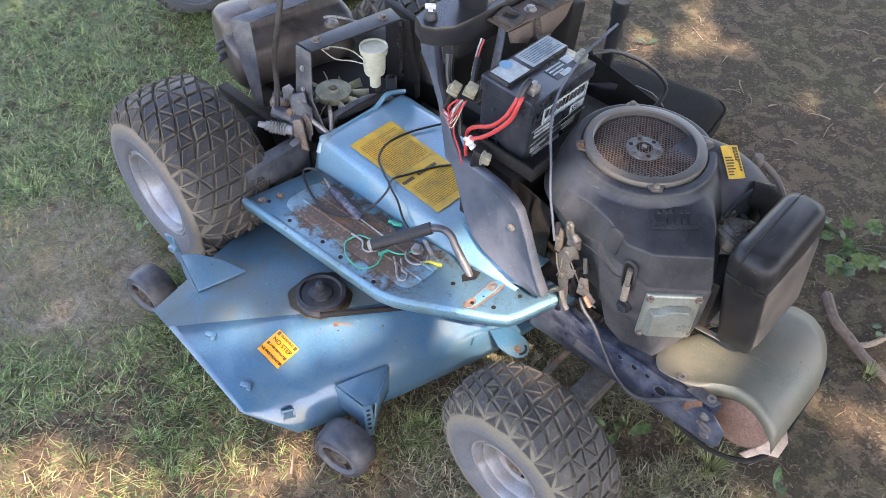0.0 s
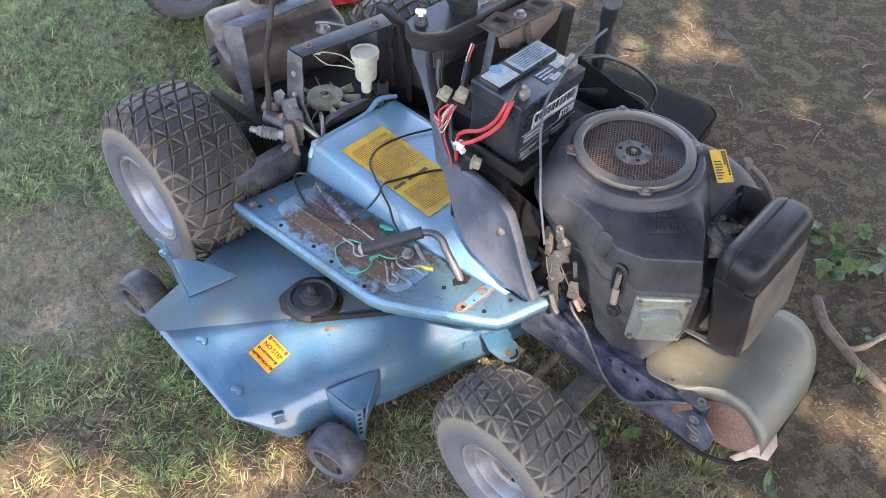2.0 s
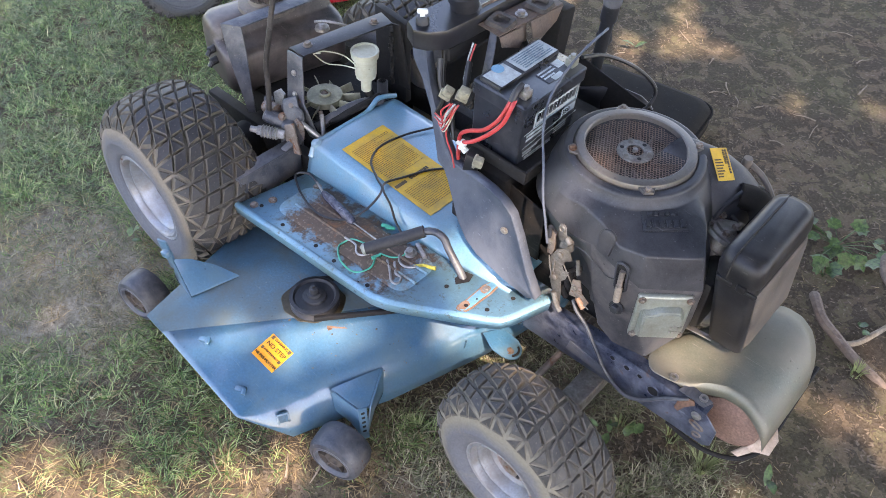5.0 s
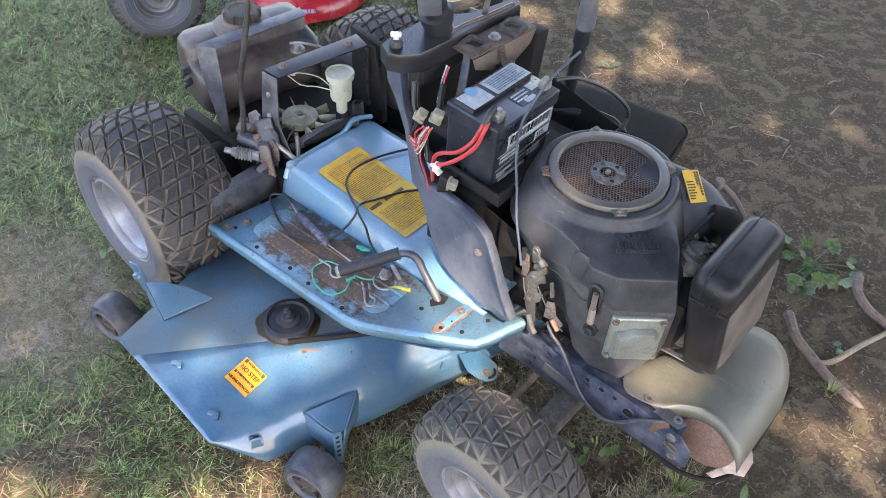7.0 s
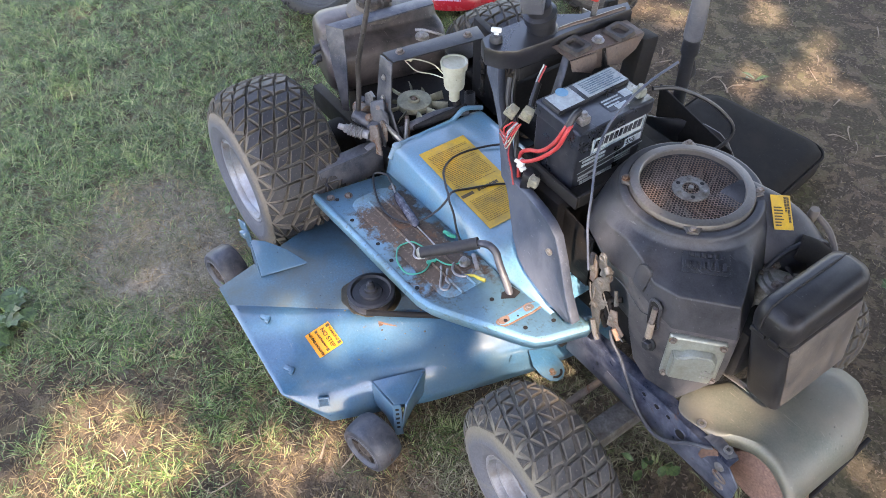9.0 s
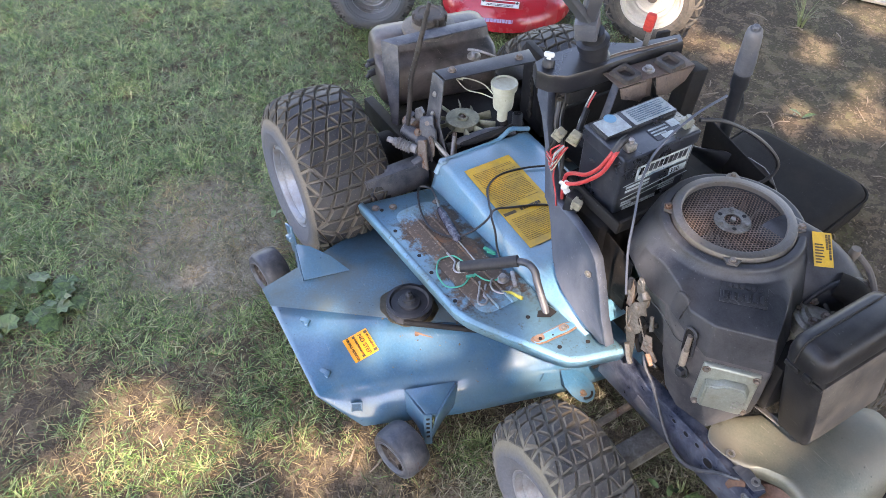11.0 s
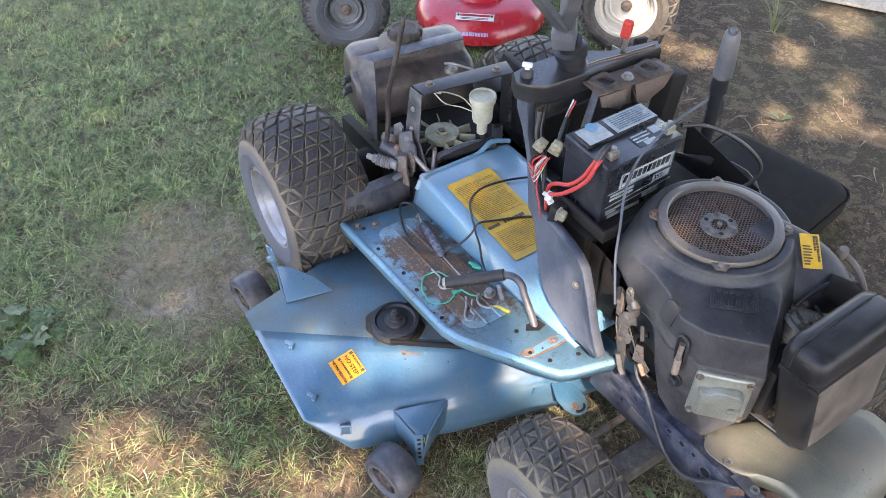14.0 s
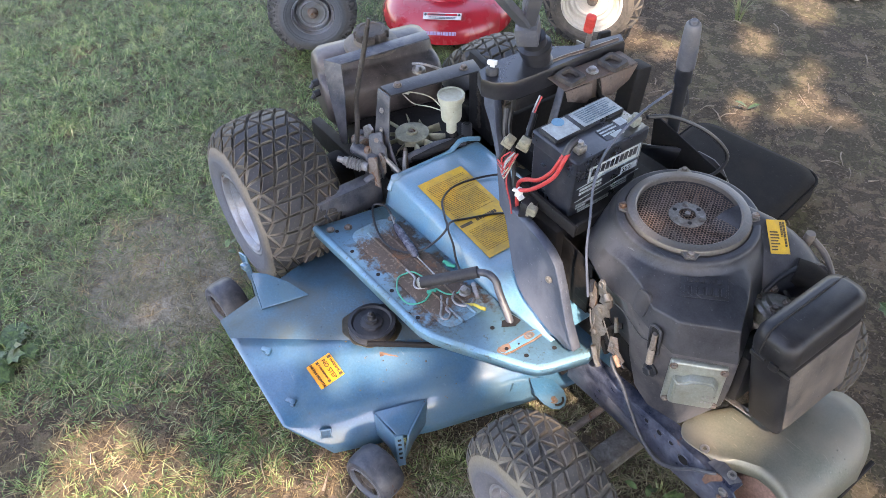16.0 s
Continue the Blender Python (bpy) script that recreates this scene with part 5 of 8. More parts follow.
CREASE = [(0.535, 0.135, 0.590), (0.454, 0.068, 0.588), (0.405, 0.056, 0.588), (0.362, 0.066, 0.606), (0.308, 0.080, 0.606), (0.258, 0.086, 0.597), (0.208, 0.110, 0.590), (0.165, 0.160, 0.580), (0.147, 0.220, 0.580),
          (0.152, 0.300, 0.580), (0.190, 0.385, 0.570), (0.260, 0.415, 0.570), (0.350, 0.415, 0.570), (0.420, 0.370, 0.570), (0.455, 0.300, 0.588), (0.470, 0.240, 0.600), (0.500, 0.195, 0.600)]
FACE = [(0.553, 0.130, 0.520), (0.464, 0.056, 0.520), (0.420, 0.049, 0.540), (0.352, 0.055, 0.555), (0.300, 0.064, 0.540), (0.250, 0.072, 0.550), (0.195, 0.098, 0.548), (0.152, 0.152, 0.540), (0.132, 0.220, 0.540),
        (0.137, 0.310, 0.540), (0.180, 0.400, 0.530), (0.260, 0.432, 0.530), (0.355, 0.432, 0.530), (0.430, 0.380, 0.530), (0.472, 0.305, 0.540), (0.490, 0.240, 0.550), (0.520, 0.200, 0.550)]
WAIST = [(0.552, 0.133, 0.430), (0.477, 0.056, 0.430), (0.430, 0.051, 0.430), (0.378, 0.055, 0.430), (0.338, 0.105, 0.450), (0.270, 0.115, 0.450), (0.212, 0.140, 0.450), (0.172, 0.180, 0.450), (0.155, 0.230, 0.450),
         (0.160, 0.300, 0.450), (0.200, 0.380, 0.450), (0.265, 0.410, 0.450), (0.345, 0.410, 0.450), (0.415, 0.360, 0.450), (0.450, 0.300, 0.450), (0.470, 0.240, 0.450), (0.505, 0.205, 0.450)]
FOOT = [(0.545, 0.140, 0.380), (0.510, 0.072, 0.337), (0.445, 0.054, 0.343), (0.405, 0.055, 0.364), (0.365, 0.110, 0.345), (0.280, 0.125, 0.330), (0.220, 0.150, 0.330), (0.185, 0.190, 0.330), (0.170, 0.235, 0.330),
        (0.175, 0.300, 0.330), (0.210, 0.370, 0.330), (0.270, 0.400, 0.330), (0.340, 0.400, 0.330), (0.405, 0.350, 0.330), (0.440, 0.300, 0.330), (0.460, 0.240, 0.330), (0.500, 0.210, 0.350)]


def fine(ring, k=4):
    """The ring with k points to a side, straight along its flat faces and rounded along its back."""
    n = len(ring)
    v = [Vector(p) for p in ring]
    out = []
    for i in range(n):
        a, p, q, d = v[i - 1], v[i], v[(i + 1) % n], v[(i + 2) % n]
        for j in range(k):
            t = j / k
            if 4 <= i <= 13:
                out.append(0.5 * (2 * p + (q - a) * t + (2 * a - 5 * p + 4 * q - d) * t * t + (3 * p - a - 3 * q + d) * t ** 3))
            else:
                out.append(p.lerp(q, t))
    return out


crease = fine(CREASE)
rows = []
for r, z in ((0.100, 0.600), (0.116, 0.625), (0.119, 0.640), (0.133, 0.640), (0.137, 0.636), (0.139, 0.629), (0.146, 0.619), (0.149, 0.6155)):
    rows.append([(EX + r * math.cos(a), EY + r * math.sin(a), z) for a in [math.atan2(p.y - EY, p.x - EX) for p in crease]])
rows += [crease, fine(FACE), fine(WAIST), fine(FOOT)]
b = bmesh.new()
loft(b, rows, False)
# near lower walls take the scuffed colour that is lightened for reflected light
for f in b.faces:
    c = f.calc_center_median()
    f.material_index = int(c.z < 0.535 and c.y < 0.15)
cov = part("shroud", b, PLASTIC, engine, "dusty black moulded engine shroud with scuffed flanks tinted lighter for light", 32)
cov.data.materials.append(PLASTIC_LIT_SIDE)
bv = cov.modifiers.new("round", "BEVEL")
bv.width, bv.segments, bv.angle_limit = 0.0045, 3, radians(24)


def cylinder_cover(name, ang, label, drop=0.0, near=0.092):
    """The blocky shroud over one cylinder, its slope falling outwards."""
    m = Matrix.Translation((EX, EY, -drop)) @ Matrix.Rotation(radians(ang), 4, "Z")
    b = bmesh.new()
    prof = [(0.06, 0.360), (0.06, 0.615), (0.128, 0.622), (0.150, 0.615), (0.183, 0.598), (0.222, 0.574), (0.240, 0.556), (0.250, 0.530), (0.250, 0.395), (0.238, 0.36)]
    rows = []
    inner = [(0.014 - near + (0.064 + near) * k / 6, 1.0) for k in range(7)]
    for wv, s in [(-near, 0.93), (0.006 - near, 0.985)] + inner + [(0.086, 0.985), (0.092, 0.93)]:
        rows.append([(0.06 + (x - 0.06) * s, wv, 0.36 + (z - 0.36) * (s * 0.5 + 0.5) - (1.7 * wv * wv * max(0.0, min(1.0, (0.25 - x) / 0.09)) if z > 0.5 else 0.0)) for x, z in prof])
    loft(b, rows)
    bmesh.ops.transform(b, matrix=m, verts=b.verts)
    return part(name, b, PLASTIC, engine, label, 30), m


cm = Matrix.Translation((0.503, 0.090, 0.4525)) @ Matrix.Rotation(radians(-49), 4, "Z")
# moulded maker's mark, plain raised bars on the slope
b = B()
mark_at = Vector((0.4370, 0.1480, 0.6105))
slope = frame_of(mark_at, mark_at + Vector((0.72, 0.69, 0.0)), mark_at + Vector((-0.69, 0.72, 0.26)))
box(b, (0.082, 0.046, 0.0030), slope, 0.0008)
for k in range(6):
    box(b, (0.0085, 0.016, 0.0026), slope @ pose(-0.032 + 0.0128 * k, -0.009, 0.0026), 0.0008)
    box(b, (0.0080, 0.009, 0.0026), slope @ pose(-0.026 + 0.0104 * k, 0.012, 0.0026), 0.0008)
part("moulded_mark", b, PLASTIC, cov)
b = B()
lip = [(0.379 + 0.0165 * math.cos(e), 0.588 + 0.0165 * math.sin(e)) for e in [math.pi * k / 10 for k in range(11)]] + [(0.366, 0.556), (0.392, 0.552)]
plate(b, [(x, 0.0625 - 0.2 * (0.597 - z) + 0.004, z) for x, z in lip], (0, -0.0085, 0.0017), 0.003)
part("boss", b, PLASTIC, cov)
b = B()
tube(b, [(0.296, 0.058, 0.520), (0.320, 0.050, 0.534), (0.345, 0.048, 0.536), (0.373, 0.047, 0.525), (0.400, 0.046, 0.513), (0.418, 0.046, 0.518)], 0.0012, 6, 5)
part("link_wire", b, BLACK_WIRE, engine, "thin black link wire")
cov2, cm2 = cylinder_cover("cylinder_shroud", 42, "black cylinder shroud with yellow label", 0.055)
st = node("caution_label", engine, "small yellow and black caution label")
st.matrix_basis = frame_of((0.4420, 0.3395, 0.6275), (0.4665, 0.3230, 0.6095), (0.470, 0.372, 0.6100))
b = B()
box(b, (0.066, 0.042, 0.001), Matrix.Translation((0.0, 0, 0.001)), 0)
part("sticker", b, YELLOW_STICKER, st)
b = B()
bars(b, pose(0.008, -0.008, 0.0016, 0, 0, 90), 0.022, 0.045, 7, 0.45, random.Random(2))
bars(b, pose(-0.005, 0.012, 0.0016), 0.055, 0.014, 2, 0.75, random.Random(5))
part("print", b, PRINT, st, kind="stuff")
# sloped duct under that label
b = bmesh.new()
rows = []
for x, mid, half, z_top in ((0.350, 0.325, 0.060, 0.648), (0.400, 0.334, 0.070, 0.644), (0.430, 0.342, 0.076, 0.632), (0.460, 0.348, 0.078, 0.615), (0.488, 0.350, 0.077, 0.594), (0.502, 0.350, 0.074, 0.580), (0.510, 0.350, 0.068, 0.566), (0.513, 0.350, 0.058, 0.552)):
    row = []
    for k in range(21):
        e = math.pi * k / 20
        row.append((x - 0.02 * math.cos(e), mid - half * math.copysign(abs(math.cos(e)) ** 0.75, math.cos(e)), 0.47 + (z_top - 0.47) * math.sin(e) ** 0.6))
    rows.append(row)
loft(b, rows)
part("air_duct", b, PLASTIC, engine, "rounded black air duct", 50)
b = B()
tube(b, [(0.499 - 0.02 * math.cos(e), 0.350 - 0.079 * math.cos(e), 0.47 + 0.118 * math.sin(e) ** 0.6) for e in [0.15 + 0.142 * k for k in range(20)]], 0.005, 8)
part("duct_strap", b, BLACK_METAL, engine, "narrow dark strap round the duct end")
b = B()
tube(b, [(0.49, 0.345, 0.575), (0.525, 0.365, 0.565), (0.55, 0.36, 0.53), (0.545, 0.34, 0.48)], 0.026, 14, 5)
part("intake_hose", b, VINYL, engine)
b = B()
tube(b, [(0.470, 0.428, 0.590), (0.505, 0.425, 0.575), (0.545, 0.40, 0.55), (0.560, 0.375, 0.50)], 0.006, 8, 5)
lathe(b, [(0, 0.014), (0.009, 0.014), (0.011, 0), (0.006, -0.02)], turned((0.462, 0.424, 0.590), (0.462, 0.424, 1)), 14)
part("breather_hose", b, PLASTIC_DUST, engine)

# fan screen
b = bmesh.new()
prof = [(0.097, 0.638), (0.0975, 0.648), (0.100, 0.6505), (0.108, 0.6505), (0.115, 0.648), (0.1175, 0.642), (0.1175, 0.634), (0.110, 0.634)]
lathe(b, [(r, z) for r, z in prof], Matrix.Translation((EX, EY, 0)), 64)
for a in (-134, -47, 45, 135):
    t = radians(a)
    c, s = math.cos(t), math.sin(t)
    plate(b, [(EX + 0.112 * math.cos(t - 0.17), EY + 0.112 * math.sin(t - 0.17), 0.640), (EX + 0.131 * math.cos(t - 0.07), EY + 0.131 * math.sin(t - 0.07), 0.640),
              (EX + 0.131 * math.cos(t + 0.07), EY + 0.131 * math.sin(t + 0.07), 0.640), (EX + 0.112 * math.cos(t + 0.17), EY + 0.112 * math.sin(t + 0.17), 0.640)], (0, 0, 0.005), 0.001)
part("screen_ring", b, RING, engine, "scuffed bare metal ring")
for a in (-134, -47, 45, 135):
    t = radians(a)
    b = B()
    bolt(b, (EX + 0.123 * math.cos(t), EY + 0.123 * math.sin(t), 0.645), 0.0055, 0.007)
    part("ring_screw", b, STEEL_RUSTY, engine)


def screen_mesh():
    """Perforated disc: a sheet of hexagonal wires round real holes."""
    b = bmesh.new()
    p, r_in = 0.0066, 0.00285
    seen = {}

    def vert(x, y, z):
        key = (round(x, 5), round(y, 5))
        if key not in seen:
            seen[key] = b.verts.new((x, y, z))
        return seen[key]
    n = int(0.1 / p) + 2
    for i in range(-n, n + 1):
        for j in range(-n, n + 1):
            cx, cy = p * (i + 0.5 * j), p * 0.866 * j
            d = math.hypot(cx, cy)
            if d > 0.0975 or 0.0215 < d < 0.030:
                continue
            outer = [(cx + p / math.sqrt(3) * math.cos(radians(60 * k + 30)), cy + p / math.sqrt(3) * math.sin(radians(60 * k + 30))) for k in range(6)]
            hole = [(cx + r_in * math.cos(radians(60 * k + 30)), cy + r_in * math.sin(radians(60 * k + 30))) for k in range(6)]
            o = [vert(x, y, 0) for x, y in outer]
            h = [b.verts.new((x, y, -0.0003)) for x, y in hole]
            for k in range(6):
                try:
                    b.faces.new((o[k], o[(k + 1) % 6], h[(k + 1) % 6], h[k]))
                except ValueError:
                    pass
    bmesh.ops.transform(b, matrix=Matrix.Translation((EX, EY, 0.6325)), verts=b.verts)
    return b


part("fan_screen", screen_mesh(), worn("rusty_screen", (0.19, 0.15, 0.13), 0.5, 0.5, (0.22, 0.13, 0.085), 0.7, 9, 200, 0.2, 0.5, 12, 0.2), engine, "rust-tinged perforated metal fan screen")
b = B()
lathe(b, [(0.0165, 0.633), (0.0165, 0.6365), (0.034, 0.6360), (0.0355, 0.633)], Matrix.Translation((EX, EY, 0)), 36)
lathe(b, [(0.0, 0.640), (0.005, 0.640), (0.0055, 0.634)], Matrix.Translation((EX, EY, 0)), 14)
for k in range(3):
    t = radians(120 * k + 20)
    bolt(b, (EX + 0.0275 * math.cos(t), EY + 0.0275 * math.sin(t), 0.6365), 0.0045, 0.005)
part("screen_hub", b, STEEL_GRIMY, engine, "rusty bolted hub plate")
for k in range(3):
    t = radians(120 * k + 80)
    b = B()
    lathe(b, [(0, 0.0006), (0.0042, 0.0006), (0.0042, 0), (0, 0)], pose(EX + 0.026 * math.cos(t), EY + 0.026 * math.sin(t), 0.6364), 14)
    part("hole", b, DARK, engine)
for k in range(16):
    t = 2 * math.pi * k / 16
    b = B()
    box(b, (0.05, 0.004, 0.02), Matrix.Translation((EX, EY, 0.613)) @ Matrix.Rotation(t, 4, "Z") @ pose(0.062, 0, 0, 20, 0, 18), 0.001)
    part("fan_blade", b, MOUNT, engine)
b = B()
lathe(b, [(0, 0.60), (0.098, 0.60), (0.098, 0.602), (0, 0.604)], Matrix.Translation((EX, EY, 0)), 32)
part("cooling_fan", b, DARK, engine)
b = B()
box(b, (0.33, 0.28, 0.10), pose(0.325, 0.255, 0.335), 0.02)
part("crankcase", b, DARK, engine, "greasy dark engine block")

# rocker cover on the near cylinder
cm_box = cm
b = B()
box(b, (0.014, 0.102, 0.118), cm_box @ pose(0.005, 0, 0), 0.006, 3)
ob = part("rocker_cover", b, ALU, engine, "dull cast aluminium rocker cover")
b = bmesh.new()
rows = []
for x, s in ((0.010, 1.0), (0.022, 0.96), (0.028, 0.88), (0.029, 0.70)):
    rows.append([(x, y * s, z * s) for y, z in ((-0.041, -0.046), (0.041, -0.046), (0.041, 0.018), (0.031, 0.034), (-0.010, 0.034), (-0.023, 0.024), (-0.041, 0.024))])
loft(b, rows)
bmesh.ops.transform(b, matrix=cm_box, verts=b.verts)
bmesh.ops.bevel(b, geom=b.edges[:], offset=0.0025, segments=2, affect="EDGES")
part("cover_dome", b, ALU, ob)
for y, z in ((-0.044, 0.050), (0.044, 0.050), (-0.044, -0.048), (0.044, -0.048)):
    b = B()
    p = cm_box @ Vector((0.012, y, z))
    bolt(b, p, 0.005, 0.006, cm_box.to_3x3() @ Vector((1, 0, 0)))
    part("cover_bolt", b, STEEL_RUSTY, ob)
b = B()
for i, w in enumerate((0.016, 0.014, 0.015, 0.013)):
    box(b, (0.0008, 0.0035, w * 0.5), cm_box @ pose(0.0295, 0.018 + 0.006 * i, -0.008 + (0.004 if i % 2 else 0)), 0)
    box(b, (0.0008, 0.0035, w * 0.4), cm_box @ pose(0.0295, 0.018 + 0.006 * i, -0.020), 0)
part("cast_mark", b, STEEL, ob, "", 35, "stuff")
# ignition pick-up and bolt on the shroud beside it
loop = [Vector((0.428 + 0.012 * math.cos(t) + (0.002 if math.sin(t) < 0 else -0.002), 0.0490, (0.550 if math.sin(t) > 0 else 0.505) + 0.012 * math.sin(t))) for t in [2 * math.pi * (k + 0.5) / 24 for k in range(24)]]
b = B()
tube(b, loop + loop[:1], 0.0030, 8)
part("slot_lip", b, PLASTIC, engine, "dusty raised lip of a long slot")
b = B()
plate(b, loop, (0, 0.001, 0), 0)
part("shroud_slot", b, DARK, engine)
b = B()
tube(b, [(0.429, 0.046, 0.548), (0.431, 0.043, 0.510)], 0.0055, 10)
part("plunger", b, STEEL_RUSTY, engine)
b = B()
tube(b, [(0.4315, 0.043, 0.512), (0.434, 0.041, 0.474)], 0.0068, 12)
part("ignition_pickup", b, worn("tan_resin", (0.24, 0.195, 0.155), 0.6, 0, (0.2, 0.16, 0.12), 0.5, 20), engine, "tan ignition pick-up")
b = B()
bolt(b, (0.435, 0.050, 0.449), 0.010, 0.014, (0, -1, 0.1))
part("pickup_bolt", b, BLACK_METAL, engine)

# throttle linkage on the side
linkage = node("throttle_linkage", engine, "rusty steel throttle linkage plates and springs")
for pts, th, mt in (
        ([(0.258, 0.066, 0.530), (0.275, 0.062, 0.530), (0.279, 0.060, 0.475), (0.262, 0.063, 0.470)], 0.010, STEEL_RUSTY),
        ([(0.277, 0.047, 0.475), (0.288, 0.047, 0.503), (0.314, 0.047, 0.524), (0.325, 0.047, 0.497), (0.312, 0.047, 0.487), (0.306, 0.047, 0.470), (0.312, 0.047, 0.458), (0.323, 0.047, 0.462), (0.319, 0.047, 0.440), (0.310, 0.047, 0.428),
          (0.315, 0.047, 0.390), (0.318, 0.047, 0.360), (0.308, 0.047, 0.352), (0.287, 0.047, 0.409)], 0.003, STEEL_GRIMY),
        ([(0.292, 0.056, 0.535), (0.306, 0.054, 0.545), (0.318, 0.053, 0.538), (0.322, 0.050, 0.520), (0.290, 0.054, 0.512)], 0.008, STEEL_GRIMY),
        ([(0.336, 0.044, 0.455), (0.353, 0.044, 0.464), (0.362, 0.044, 0.432), (0.380, 0.044, 0.420), (0.372, 0.044, 0.396), (0.349, 0.044, 0.414), (0.335, 0.044, 0.410)], 0.003, STEEL_RUSTY),
        ([(0.330, 0.052, 0.500), (0.338, 0.052, 0.505), (0.346, 0.052, 0.470), (0.338, 0.052, 0.462)], 0.004, STEEL_GRIMY)):
    b = B()
    plate(b, pts, (0.001, -th, 0), 0.0008)
    part("lever_plate", b, mt, linkage)
b = B()
plate(b, [(0.286, 0.050, 0.530), (0.281, 0.050, 0.556), (0.284, 0.050, 0.568), (0.292, 0.050, 0.572), (0.299, 0.050, 0.566), (0.301, 0.050, 0.550), (0.310, 0.050, 0.540), (0.306, 0.050, 0.526)], (0.001, -0.004, 0), 0.0012)
ring = [(0.291 + 0.0055 * math.cos(t), 0.0455, 0.560 + 0.0065 * math.sin(t)) for t in [2 * math.pi * k / 18 for k in range(19)]]
tube(b, ring, 0.0018, 8)
part("link_eye", b, STEEL_GRIMY, linkage)
b = B()
tube(b, [(0.264, 0.050, 0.545), (0.265, 0.048, 0.520)], 0.005, 10)
part("cable_clamp", b, BLACK_METAL, linkage)
b = B()
tube(b, [(0.306, 0.046, 0.544), (0.318, 0.040, 0.539)], 0.0062, 12)
part("pivot_roller", b, STEEL_GRIMY, linkage)
b = B()
tube(b, [(0.356, 0.040, 0.418), (0.374, 0.038, 0.402)], 0.006, 10)
part("copper_roller", b, worn("worn_copper", (0.42, 0.24, 0.15), 0.4, 0.6, (0.2, 0.12, 0.08), 0.5, 20), linkage)
for pts, r in (([(0.289, 0.044, 0.475), (0.291, 0.041, 0.450), (0.287, 0.040, 0.425)], 0.0016), ([(0.275, 0.044, 0.478), (0.283, 0.040, 0.455), (0.292, 0.040, 0.432), (0.292, 0.040, 0.420)], 0.0016),
               ([(0.306, 0.050, 0.470), (0.335, 0.044, 0.440), (0.36, 0.040, 0.415), (0.385, 0.038, 0.408)], 0.0014), ([(0.304, 0.036, 0.398), (0.318, 0.033, 0.372), (0.330, 0.031, 0.362)], 0.0055)):
    b = B()
    tube(b, pts, r, 7, 4)
    part("spring", b, STEEL_GRIMY, linkage)
for p, r in (((0.268, 0.055, 0.505), 0.006), ((0.300, 0.044, 0.498), 0.006), ((0.296, 0.044, 0.432), 0.006), ((0.345, 0.041, 0.440), 0.005)):
    b = B()
    bolt(b, p, r, 0.006, (0.1, -1, 0.2))
    part("bolt", b, STEEL_GRIMY, linkage)
for k, z in enumerate((0.46, 0.435, 0.405)):
    b = B()
    tube(b, [(0.335 - 0.01 * k, 0.075, z), (0.318 - 0.005 * k, 0.062, z - 0.01), (0.322, 0.060, z - 0.03)], 0.006, 8, 3)
    part("fin", b, DARK, linkage)
# ---------- air cleaner ----------
air = node("air_cleaner", engine, "black plastic air cleaner box with dusty front")
b = bmesh.new()
loft(b, [round_rect(0.580, 0.649, 0.170, 0.372, 0.376, 0.012), round_rect(0.570, 0.645, 0.151, 0.362, 0.46, 0.014), round_rect(0.557, 0.638, 0.130, 0.350, 0.572, 0.016), round_rect(0.559, 0.636, 0.132, 0.348, 0.580, 0.016)])
part("housing", b, PLASTIC_AIR, air, "", 50)
b = bmesh.new()
loft(b, [round_rect(0.555, 0.638, 0.124, 0.350, 0.583, 0.026, 6), round_rect(0.553, 0.640, 0.122, 0.352, 0.598, 0.028, 6), round_rect(0.554, 0.637, 0.125, 0.349, 0.620, 0.028, 6), round_rect(0.560, 0.632, 0.134, 0.342, 0.635, 0.026, 6), round_rect(0.572, 0.620, 0.150, 0.328, 0.640, 0.020, 6)])
part("lid", b, PLASTIC_AIR, air, "rounded black lid with a seam", 60)
b = B()
tube(b, [(0.582, 0.121, 0.592), (0.581, 0.124, 0.617), (0.580, 0.134, 0.6345), (0.580, 0.16, 0.6395), (0.580, 0.30, 0.6397), (0.580, 0.340, 0.6345)], 0.0025, 6, 5)
part("lid_seam", b, DARK, air)
b = bmesh.new()
loft(b, [[(0.638, 0.140, 0.568), (0.638, 0.342, 0.568), (0.649, 0.365, 0.385), (0.649, 0.183, 0.385)], [(0.643, 0.150, 0.560), (0.643, 0.335, 0.560), (0.654, 0.356, 0.395), (0.654, 0.192, 0.395)]])
AIR_FRONT = worn("dusty_air_box_front", (0.050, 0.044, 0.040), 0.6, 0.0, (0.165, 0.138, 0.115), 0.9, 9, 160, 0.2, 0, 14, 0.2, spec=0.3)
part("front_panel", b, AIR_FRONT, air, "dust-brown scuffed front panel")
b = B()
box(b, (0.018, 0.010, 0.016), pose(0.612, 0.124, 0.581), 0.003)
box(b, (0.030, 0.006, 0.010), pose(0.580, 0.125, 0.578), 0.002)
box(b, (0.028, 0.005, 0.008), pose(0.627, 0.131, 0.572), 0.002)
part("clip", b, PLASTIC_AIR, air)
b = B()
box(b, (0.050, 0.10, 0.13), pose(0.535, 0.205, 0.45), 0.012)
part("intake_neck", b, PLASTIC_AIR, air)
carb = node("carburettor", engine, "grimy cast metal carburettor with bolts")
b = B()
lathe(b, [(0, 0.030), (0.024, 0.032), (0.030, 0.026), (0.038, 0.026), (0.043, 0.02), (0.043, 0.0), (0.039, -0.004), (0.039, -0.02), (0.048, -0.03), (0.048, -0.06), (0, -0.06)], pose(0.505, 0.268, 0.515, -20, 15, 0), 24)
box(b, (0.055, 0.030, 0.03), pose(0.50, 0.285, 0.535, 10, 0, 25), 0.006)
part("body", b, STEEL, carb)
